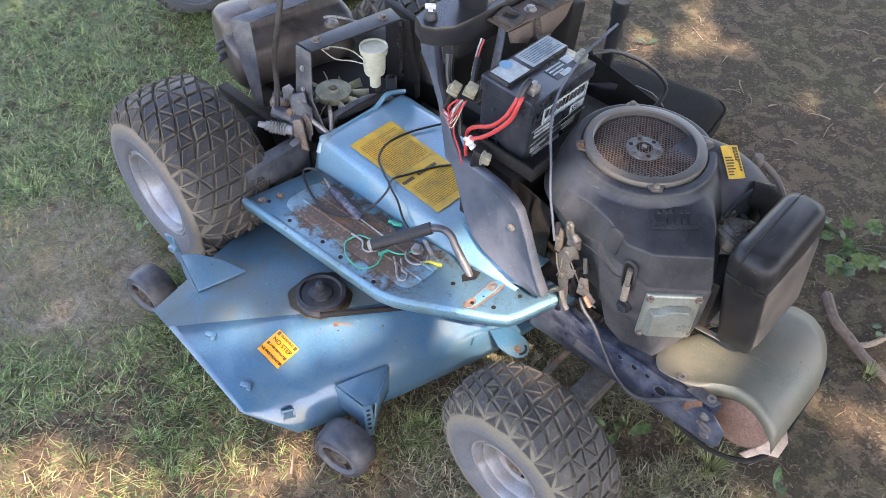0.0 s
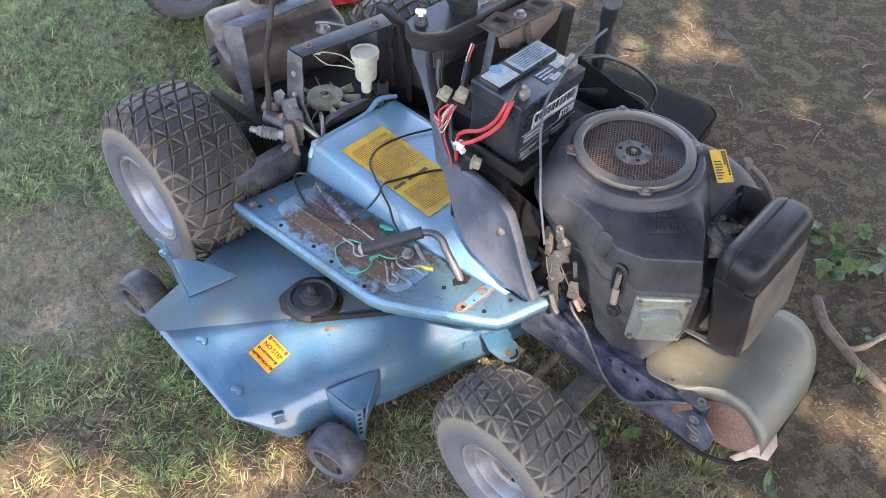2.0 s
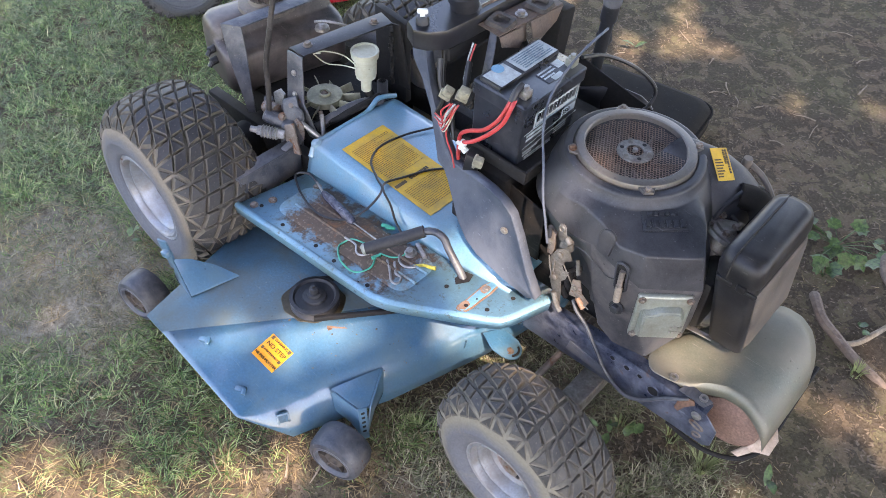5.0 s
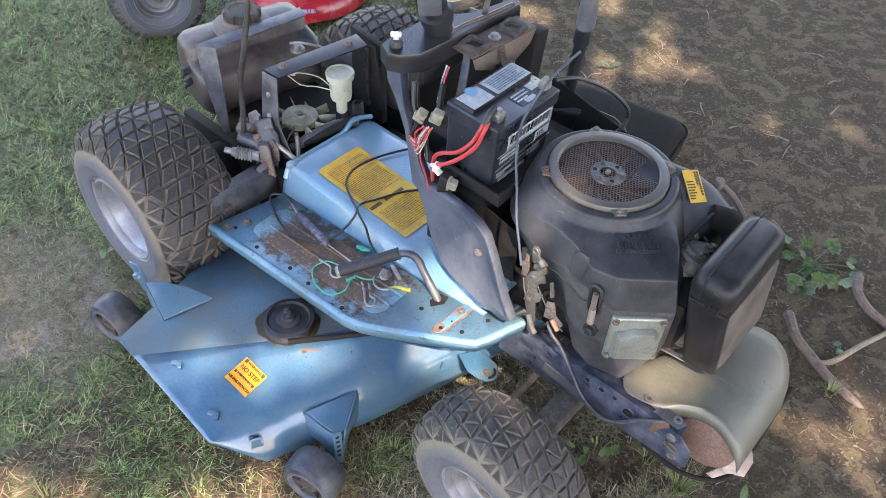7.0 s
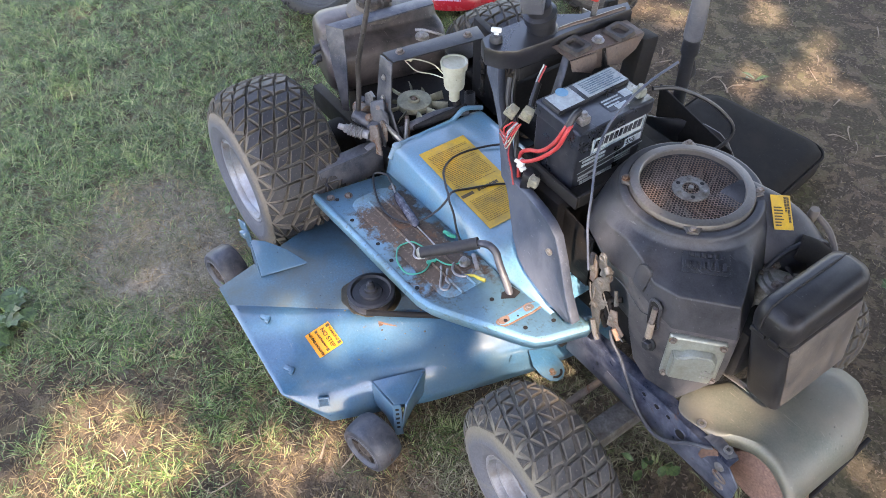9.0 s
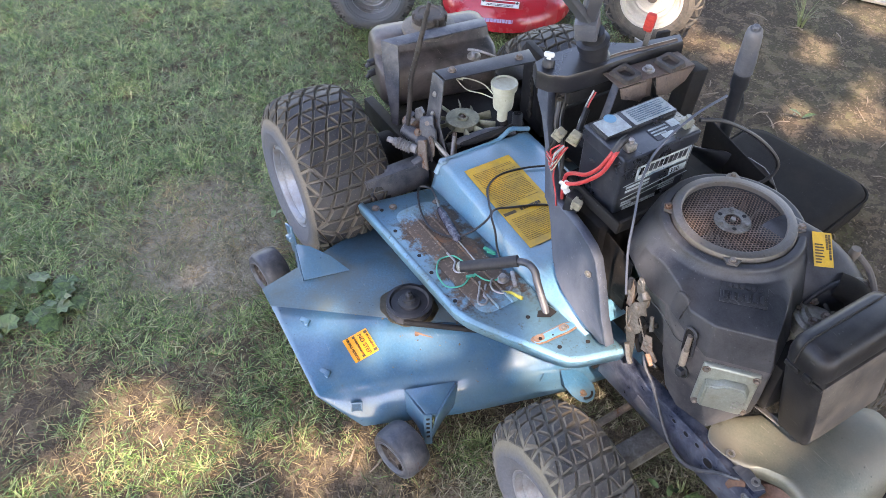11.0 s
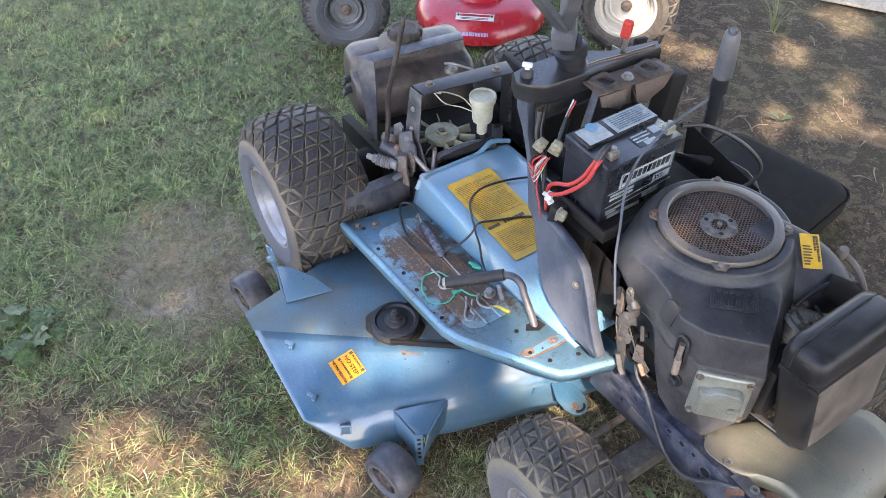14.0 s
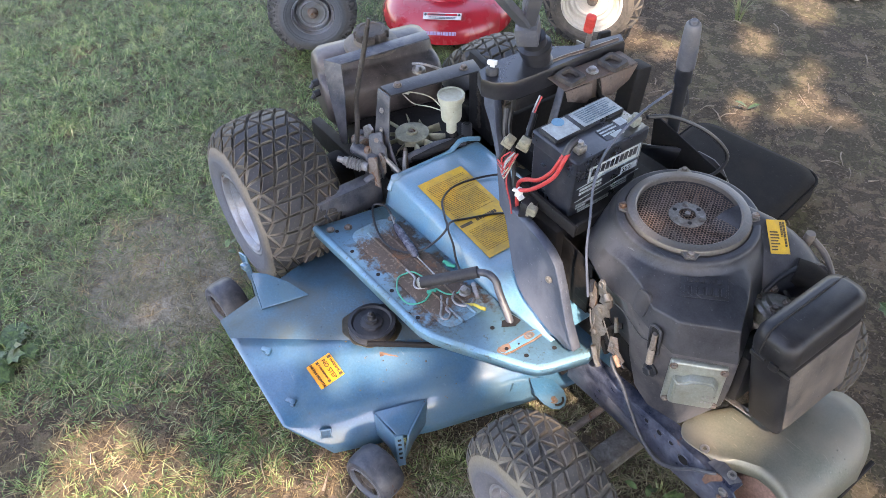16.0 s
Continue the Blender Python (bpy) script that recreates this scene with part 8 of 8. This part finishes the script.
for x, y, a in ((0.010, -0.096, 20), (0.028, -0.092, 60), (0.024, -0.078, 100)):
    b = B()
    lathe(b, [(0.0035, 0), (0.009, 0), (0.009, 0.002), (0.0035, 0.002), (0.0035, 0)], pose(x, y, FZ(x, 0.001)), 18)
    tagged(part("rusty_washer", b, ORANGE_RUST, None, "small rusty washer on the footrest floor"), category="washer", group="rusty washers")
b = B()
lathe(b, [(0, 0.018), (0.008, 0.018), (0.010, 0.012), (0.010, 0.008), (0.014, 0.006), (0.015, 0.0), (0, 0)], pose(-0.021, -0.040, FZ(-0.018, 0.002), 10, 0, 0), 18)
box(b, (0.050, 0.010, 0.006), pose(-0.008, -0.020, FZ(0.0, 0.006), 0, 0, -25), 0.002)
tagged(part("spark_plug_nut", b, STEEL, None, "shiny steel nut and bracket"), category="nut")
b = B()
tube(b, [(0.012, -0.064, FZ(0.008)), (0.026, -0.050, FZ(0.03)), (0.040, -0.046, FZ(0.04)), (0.054, -0.040, FZ(0.05))], [0.0028, 0.0048], 8, 4)
tagged(part("yellow_scrap", b, worn("dull_yellow_plastic", (0.40, 0.36, 0.035), 0.4, 0.0, (0.24, 0.20, 0.06), 0.7, 40), None, "twisted scrap of yellow plastic"), category="scrap")

# ---------- things on the ground ----------
seat = thing("seat_cushion", "black vinyl mower seat cushion lying on bare earth", "seat")
b = bmesh.new()
rows = []
for z, ins, r in ((0.0, 0.02, 0.05), (0.02, 0.0, 0.06), (0.07, 0.0, 0.06), (0.092, 0.012, 0.06), (0.102, 0.04, 0.06), (0.100, 0.10, 0.04)):
    rows.append(round_rect(-0.22 + ins, 0.22 - ins, -0.20 + ins, 0.20 - ins, z, r, 6))
loft(b, rows)
bmesh.ops.transform(b, matrix=pose(-0.105, 1.045, 0.004, 0, 0, 8), verts=b.verts)
part("cushion", b, VINYL, seat, "", 60)
b = B()
ring = [tuple(pose(-0.105, 1.045, 0.004, 0, 0, 8) @ Vector(p)) for p in round_rect(-0.221, 0.221, -0.201, 0.201, 0.075, 0.06, 6)]
tube(b, ring + ring[:1], 0.004, 6)
part("piping", b, VINYL, seat)

# spare wheels beyond the mower
def standing_wheel(label, at, yaw, R, W, rr, around, rim, side, dish):
    t = thing("spare_wheel", label, "wheel", "wheels behind the mower", at)
    t.rotation_euler = (0, 0, radians(yaw))
    part("tyre", tyre_mesh(R, W, rr), side, t)
    tread_part(R, W, around, 4, t, RUBBER_DARK, side)
    part("sidewall", sidewall(R, W, rr), side, t, "", 60)
    part("rim", rim_mesh(rr, W, dish), rim, t)
    b = B()
    lathe(b, [(0, 0.022), (0.010, 0.022), (0.012, 0.018), (0.02, 0.010), (0.022, -0.004), (0.03, -0.006)], turned((0, -(W / 2 - dish), 0), (0, -1, 0)), 20)
    part("hub", b, STEEL_RUSTY, t)
    return t


standing_wheel("small grey-rimmed utility wheel standing on grass", (-1.70, 0.489, 0.165), 62, 0.165, 0.11, 0.085, 44, RIM, TYRE_SPARE, 0.03)
standing_wheel("cream-rimmed tractor wheel standing on earth", (-1.071, 1.393, 0.185), 40, 0.185, 0.15, 0.115, 26, RIM_WHITE, RUBBER, 0.045)

red = thing("push_mower", "shiny red push mower deck with pale label", "lawn mower", at=(-1.54, 1.03, 0.0))
b = B()
lathe(b, [(0.265, 0.045), (0.272, 0.046), (0.272, 0.075), (0.255, 0.110), (0.225, 0.135), (0.19, 0.150), (0.13, 0.155), (0.12, 0.165), (0, 0.168)], Matrix(), 56)
part("deck", b, RED_PAINT, red)
b = B()
lathe(b, [(0.10, 0.165), (0.105, 0.20), (0.08, 0.26), (0, 0.27)], Matrix(), 32)
part("engine_cover", b, PLASTIC, red)
for k, y in enumerate((0.27,)):
    b = B()
    lathe(b, [(0, -0.02), (0.07, -0.02), (0.09, -0.015), (0.09, 0.015), (0.07, 0.02), (0, 0.02)], turned((-0.12, y, 0.09), (-0.12, y + 1, 0.09)), 28)
    part("wheel", b, RUBBER, red)
st = node("deck_label", red, "white label with a red band and dark print")
st.matrix_basis = pose(0, 0, 0, 0, 0, -42) @ pose(0.222, 0, 0.1395, 0, 30, 0) @ pose(0, 0, 0, 0, 0, 90)
b = B()
box(b, (0.150, 0.030, 0.001), pose(0, 0.002, 0.003), 0)
part("sticker", b, WHITE, st)
b = B()
box(b, (0.118, 0.0095, 0.001), pose(0, 0.0085, 0.0038), 0)
part("red_band", b, RED_PAINT, st)
b = B()
for x in (-0.066, 0.066):
    box(b, (0.010, 0.009, 0.001), pose(x, 0.0085, 0.0038, 0, 0, 45), 0)
bars(b, pose(0, 0.0085, 0.0042), 0.11, 0.008, 1, 0.6, random.Random(22))
bars(b, pose(0, -0.0055, 0.0036), 0.12, 0.012, 2, 0.55, random.Random(21))
part("print", b, BLACK_WIRE, st, kind="stuff")
st = node("deck_mark", red, "worn lilac lettering")
st.matrix_basis = pose(0, 0, 0, 0, 0, -42) @ pose(0.2635, 0, 0.0915, 0, 64, 0) @ pose(0, 0, 0, 0, 0, 90)
b = B()
bars(b, pose(0.0, 0.0, 0.002), 0.17, 0.020, 1, 0.8, random.Random(23))
part("print", b, worn("lilac_print", (0.42, 0.32, 0.52), 0.5, 0, (0.4, 0.2, 0.25), 0.5, 40, 200, 0.02), st, kind="stuff")

tin = thing("tin_sheet", "pale green-white corrugated tin sheet lying far back", "sheet metal")
b = B()
plate(b, [(-1.02, 2.34, 0.01), (-0.80, 2.40, 0.012), (-0.86, 2.62, 0.05), (-1.15, 2.62, 0.05)], (0, 0, 0.004), 0.001)
part("sheet", b, worn("pale_tin", (0.48, 0.55, 0.48), 0.6, 0.1, (0.3, 0.28, 0.24), 0.5, 8, 100, 0.1, 0.1), tin)

plank = thing("pale_board", "weathered pale beige board lying far back on earth", "board")
b = B()
plate(b, [(-0.86, 2.34, 0.012), (-0.58, 2.50, 0.012), (-0.50, 2.75, 0.05), (-0.95, 2.75, 0.06)], (0, 0, 0.012), 0.002)
part("board", b, worn("weathered_board", (0.52, 0.44, 0.34), 0.8, 0, (0.3, 0.24, 0.18), 0.5, 12, 90, 0.3, 0, 14, 0.2), plank)

# dead stems and roots beside the muffler
def stem(pts, r, label, mat=BARK):
    b = B()
    tube(b, [(x, y, z + ground_height(x, y)) for x, y, z in pts], r, 8, 5)
    return tagged(part("dead_root", b, mat, None, label), category="root", group="dead roots on the ground")


stem([(0.655, 0.800, 0.020), (0.668, 0.775, 0.030), (0.704, 0.733, 0.026), (0.755, 0.708, 0.020), (0.815, 0.678, 0.014), (0.866, 0.665, 0.004), (0.92, 0.655, -0.012)], [0.014, 0.012], "curved grey-brown dead root lying on the soil")
stem([(0.742, 1.085, 0.012), (0.748, 1.045, 0.026), (0.764, 1.001, 0.024), (0.807, 0.963, 0.020), (0.859, 0.953, 0.012), (0.92, 0.95, -0.008)], [0.014, 0.011], "curved grey-brown dead root lying on the soil")
stem([(0.785, 0.712, 0.010), (0.809, 0.742, 0.014), (0.840, 0.830, 0.016), (0.875, 0.922, 0.012), (0.90, 0.99, 0.008)], [0.008, 0.006], "thin straight dead stick lying on the soil", CANE)
rg = random.Random(31)
for k in range(80):
    u, v = rg.uniform(0.15, 1.6), rg.uniform(0.3, 2.8)
    if k > 66:
        u, v = rg.uniform(-0.9, 0.4), rg.uniform(-0.75, -0.25)
    x, y = u * RIGHT[0] + v * AHEAD[0], u * RIGHT[1] + v * AHEAD[1]
    a, ln = rg.uniform(0, 6.28), rg.uniform(0.03, 0.085)
    dx, dy = math.cos(a) * ln, math.sin(a) * ln
    b = B()
    tube(b, [(x, y, 0.004 + ground_height(x, y)), (x + dx * 0.5 + rg.uniform(-0.01, 0.01), y + dy * 0.5, 0.009 + ground_height(x, y)), (x + dx, y + dy, 0.003 + ground_height(x + dx, y + dy))], [rg.uniform(0.0015, 0.0035), 0.0012], 6, 3)
    tagged(part("twig", b, CANE, None, "thin dry twig lying on the ground"), category="twig", group="twigs on the ground")


def leaf(bm, base, a, tilt, ln, w):
    """One pointed leaf with a folded midrib."""
    b = bmesh.new()
    spine = [Vector((ln * t, 0, math.sin(t * 2.6) * ln * 0.12)) for t in (0, 0.25, 0.55, 0.8, 1.0)]
    wid = [0.08, 0.8, 1.0, 0.6, 0.02]
    mid = [b.verts.new(p) for p in spine]
    lf = [b.verts.new(p + Vector((0, w * k / 2, 0.10 * w * k))) for p, k in zip(spine, wid)]
    rt = [b.verts.new(p + Vector((0, -w * k / 2, 0.10 * w * k))) for p, k in zip(spine, wid)]
    for i in range(4):
        b.faces.new((mid[i], mid[i + 1], lf[i + 1], lf[i]))
        b.faces.new((rt[i], rt[i + 1], mid[i + 1], mid[i]))
    bmesh.ops.transform(b, matrix=Matrix.Translation(base) @ Matrix.Rotation(a, 4, "Z") @ Matrix.Rotation(-tilt, 4, "Y"), verts=b.verts)
    append(bm, b)


def lobed_leaf(bm, base, a, tilt, ln):
    """One broad leaf with five blunt lobes, cupped along its veins."""
    b = bmesh.new()
    mid = b.verts.new((0.42 * ln, 0, -0.03 * ln))
    rim = []
    for ang, r, up in ((180, 0.42, 0.0), (140, 0.42, 0.04), (112, 0.58, 0.02), (88, 0.45, 0.08), (62, 0.60, 0.0), (34, 0.45, 0.08), (14, 0.52, 0.03), (0, 0.66, -0.05), (-14, 0.52, 0.03), (-34, 0.45, 0.08), (-62, 0.60, 0.0), (-88, 0.45, 0.08), (-112, 0.58, 0.02), (-140, 0.42, 0.04)):
        rim.append(b.verts.new((0.42 * ln + r * ln * math.cos(radians(ang)), r * ln * math.sin(radians(ang)), up * ln)))
    for p, q in zip(rim, rim[1:] + rim[:1]):
        b.faces.new((mid, p, q))
    bmesh.ops.transform(b, matrix=Matrix.Translation(base) @ Matrix.Rotation(a, 4, "Z") @ Matrix.Rotation(-tilt, 4, "Y"), verts=b.verts)
    append(bm, b)


def lobed_weed(at, n, ln, seed, label, spread):
    rg = random.Random(seed)
    t = thing("weed", label, "weed", "broad-leaved weeds", (at[0], at[1], ground_height(*at)))
    for k in range(n):
        b = B()
        a = rg.uniform(0, 6.28)
        d = spread * math.sqrt(rg.random())
        p = Vector((d * math.cos(a), d * math.sin(a), 0.012 + rg.uniform(0, 0.035)))
        lobed_leaf(b, p, a + rg.uniform(-0.8, 0.8), rg.uniform(-0.6, 0.6), ln * rg.uniform(0.55, 1.15))
        tube(b, [(0, 0, 0), p * 0.5 + Vector((0, 0, 0.006)), p], 0.0011, 5, 3)
        part("leaf", b, LEAF, t, "", 60)
    return t


def weed(at, n, ln, w, seed, label, spread=0.05):
    rg = random.Random(seed)
    t = thing("weed", label, "weed", "broad-leaved weeds", (at[0], at[1], ground_height(*at)))
    for k in range(n):
        b = B()
        leaf(b, (rg.uniform(-spread, spread), rg.uniform(-spread, spread), 0.004 + rg.uniform(0, 0.02)), rg.uniform(0, 6.28), rg.uniform(0.05, 0.75), ln * rg.uniform(0.6, 1.1), w * rg.uniform(0.7, 1.1))
        part("leaf", b, LEAF, t, "", 60)
    return t


lobed_weed((-0.835, -1.035), 26, 0.058, 41, "large lobed green weed lying in the lawn", 0.10)
lobed_weed((-0.815, -0.925), 10, 0.050, 42, "wilting lobed green weed in the lawn", 0.06)
lobed_weed((0.620, 1.040), 22, 0.045, 43, "green lobed creeping weed on bare soil", 0.12)
lobed_weed((0.640, 0.900), 4, 0.050, 44, "green lobed creeping weed on bare soil", 0.04)
weed((0.800, 0.790), 4, 0.034, 0.02, 45, "small green weed seedling beside a root", 0.02)
weed((0.80, 0.225), 2, 0.05, 0.024, 46, "small green weed seedling", 0.015)
weed((0.50, 0.09), 7, 0.038, 0.022, 47, "small green weed behind the front wheel", 0.04)
weed((-0.83, -0.315), 3, 0.04, 0.022, 48, "single broad leaf standing in thin grass", 0.01)
weed((-0.36, 1.50), 3, 0.06, 0.02, 49, "bright green weed tuft on sunlit earth", 0.02)


BLADE = worn("pale_grass_blade", (0.16, 0.20, 0.075), 0.6, 0.0, (0.30, 0.28, 0.14), 0.6, 30)


def tuft(at, n, ln, seed, label):
    rg = random.Random(seed)
    t = thing("grass_tuft", label, "grass", "", (at[0], at[1], ground_height(*at)))
    for k in range(n * 2):
        b = B()
        a, lean, l = rg.uniform(0, 6.28), rg.uniform(0.15, 0.7), ln * rg.uniform(0.6, 1.1)
        d = Vector((math.cos(a), math.sin(a), 0))
        pts = [d * (0.012 + l * math.sin(lean * f) * f * 1.2) + Vector((0, 0, l * math.cos(lean * f * 1.3) * f)) for f in (0, 0.35, 0.7, 1)]
        w = d.cross(Vector((0, 0, 1))) * rg.uniform(0.0008, 0.0016)
        lo, hi = [b.verts.new(p - w * s_) for p, s_ in zip(pts, (1, 1, 0.7, 0.05))], [b.verts.new(p + w * s_) for p, s_ in zip(pts, (1, 1, 0.7, 0.05))]
        for i in range(3):
            b.faces.new((lo[i], lo[i + 1], hi[i + 1], hi[i]))
        part("leaf_blade", b, BLADE, t, "", 60)
    return t


tuft((-0.80, 1.99), 16, 0.14, 51, "tall green grass tuft at the edge of the earth")
tuft((0.163, -0.21), 26, 0.045, 52, "small bright green grass tuft beside the front wheel")
tuft((-0.30, -0.79), 12, 0.06, 53, "yellow-green grass tuft in dry lawn")
tuft((0.60, 0.175), 14, 0.07, 56, "thin grey-green grass tuft under the muffler")
tuft((0.50, 0.115), 12, 0.05, 57, "thin grass tuft behind the front wheel")
tuft((0.69, 0.150), 26, 0.09, 54, "small grey-green grass tuft beside the muffler")
tuft((0.84, 0.64), 14, 0.04, 55, "thin grass tuft beside a dead root")


# ---------- unseen trees that block and dapple the light ---
# sunflecks: x, y, radius and height of the place that they fall on
GAPS = [(-0.33, -1.06, 0.03, 0.0), (-0.41, -0.96, 0.01, 0.0), (-0.25, -1.02, 0.01, 0.0), (-0.14, -0.74, -0.01, 0.0), (-0.07, -0.66, -0.01, 0.0), (-0.84, 1.55, 0.03, 0.0), (-0.38, 1.93, 0.02, 0.0), (0.50, 1.77, 0.02, 0.0), (0.64, 1.54, 0.0, 0.0), (0.90, 0.72, 0.02, 0.0), (0.92, 0.44, 0.0, 0.0),
        (-0.37, -0.85, 0.015, 0.0), (-0.33, -0.92, 0.015, 0.0), (-0.33, -0.78, 0.0, 0.0), (-0.27, -0.86, 0.02, 0.0), (-0.25, -0.77, 0.0, 0.0), (-0.19, -0.94, 0.02, 0.0), (-0.18, -0.82, 0.0, 0.0), (-0.11, -0.89, 0.0, 0.0), (-0.205, -0.486, -0.045, 0.0), (0.0, -0.55, 0.02, 0.0), (0.02, -0.47, 0.01, 0.0),
        (-0.36, 1.44, 0.05, 0.0), (-0.286, 1.554, 0.06, 0.0), (-0.142, 1.709, 0.06, 0.0), (-0.30, 1.757, 0.05, 0.0), (0.247, 1.567, 0.05, 0.0), (-0.81, 1.64, 0.06, 0.0), (-0.64, 1.90, 0.05, 0.0), (-0.68, 2.30, 0.10, 0.0),
        (0.905, 0.53, 0.04, 0.0), (0.97, 0.50, 0.04, 0.0), (0.185, 0.020, 0.15, 0.36), (0.26, -0.045, 0.10, 0.35), (-0.105, -0.320, -0.02, 0.18), (-0.075, -0.265, 0.0, 0.18), (-0.045, -0.215, 0.005, 0.18), (-0.02, -0.180, -0.01, 0.18), (-0.235, -0.440, -0.025, 0.18), (-0.160, -0.375, -0.02, 0.18), (0.10, -0.17, -0.035, 0.11), (0.186, 0.021, 0.06, 0.43),
        (0.567, 0.135, 0.02, 0.34), (0.345, 0.045, 0.0, 0.42), (0.225, 0.115, -0.02, 0.60), (0.345, 0.215, 0.02, 0.635), (0.30, 0.05, 0.0, 0.45), (-0.95, 1.42, 0.13, 0.2)]


def crown(owner, ctr, axis, wide, count, thick, seed):
    """Leaves over a wide uneven crown, spread square to an axis; left out along the sun's way to each place in GAPS."""
    rng = np.random.default_rng(seed)
    s, axis = np.array(sun_dir), np.array(axis)
    right = np.cross(axis, [0.3, 0.1, 1.0])
    right /= np.linalg.norm(right)
    up = np.cross(right, axis)
    a, r = rng.uniform(0, 2 * np.pi, count), np.sqrt(rng.random(count)) * wide
    c = np.array(ctr) + np.outer(np.cos(a) * r * 1.1, right) + np.outer(np.sin(a) * r, up) + np.outer(rng.uniform(-thick, thick, count), axis)
    keep = np.ones(count, bool)
    for x, y, rad, z in GAPS:
        d = c - np.array([x, y, z])
        off = d - np.outer(d @ s, s)
        keep &= np.linalg.norm(off, axis=1) > 0.75 * rad + 0.075
    c = c[keep]
    m = len(c)
    size = rng.uniform(0.10, 0.17, m)
    q = rng.normal(size=(m, 3))
    q /= np.linalg.norm(q, axis=1)[:, None]
    p = np.cross(q, rng.normal(size=(m, 3)))
    p /= np.linalg.norm(p, axis=1)[:, None]
    w = np.cross(q, p)
    shape = np.array([(-1, 0), (-0.3, -0.45), (0.4, -0.4), (1, 0), (0.4, 0.4), (-0.3, 0.45)])
    v = c[:, None, :] + size[:, None, None] * (shape[None, :, 0:1] * p[:, None, :] + shape[None, :, 1:2] * w[:, None, :])
    v = v - np.array(owner.location)
    me = bpy.data.meshes.new("crown")
    me.vertices.add(m * 6)
    me.vertices.foreach_set("co", v.reshape(-1))
    me.loops.add(m * 6)
    me.loops.foreach_set("vertex_index", np.arange(m * 6, dtype=np.int32))
    me.polygons.add(m)
    me.polygons.foreach_set("loop_start", np.arange(0, m * 6, 6, dtype=np.int32))
    me.update(calc_edges=True)
    me.materials.append(CROWN)
    ob = new("crown", me)
    ob.parent = owner
    return ob


def shade_tree(label, at, ctr, axis, wide, count, thick, seed):
    t = thing("tree", label, "tree", "shade trees", at)
    b = B()
    top = Vector(ctr) - Vector(at) + Vector((1.15, 1.64, 0))
    tube(b, [(0, 0, -0.1), (0.05, 0.02, 1.2), top * 0.35 + Vector((0, 0, 0.6)), top * 0.7, top], [0.24, 0.08], 14, 5)
    part("trunk", b, BARK, t, "", 60)
    rg = random.Random(seed)
    for k in range(10):
        z = 0.62 + 0.035 * k
        a = radians(55 + (k - 4.5) * 18)
        p = top * z
        e = p + Vector((1.5 * math.cos(a), 1.5 * math.sin(a), rg.uniform(0.3, 1.0)))
        b = B()
        tube(b, [p, p.lerp(e, 0.5) + Vector((0, 0, 0.2)), e], [0.06, 0.015], 8, 4)
        part("limb", b, BARK, t, "", 60)
    crown(t, ctr, axis, wide, count, thick, seed)
    return t


# unseen tree, inferred from the dappled sunlight on the ground
shade_tree("unseen broad leafy tree that dapples the sunlight", (5.0, -4.4, 0), sun_dir * 7.2 + Vector((-0.5, 0.6, 0)), sun_dir, 3.0, 15500, 0.8, 12)
# second unseen tree, added to block sky light from overhead and the right
shade_tree("unseen wide leafy tree added to block overhead sky light", (3.4, 4.4, 0), (1.9, 2.6, 5.0), (0.12, 0.15, 0.98), 4.4, 16000, 0.8, 13)
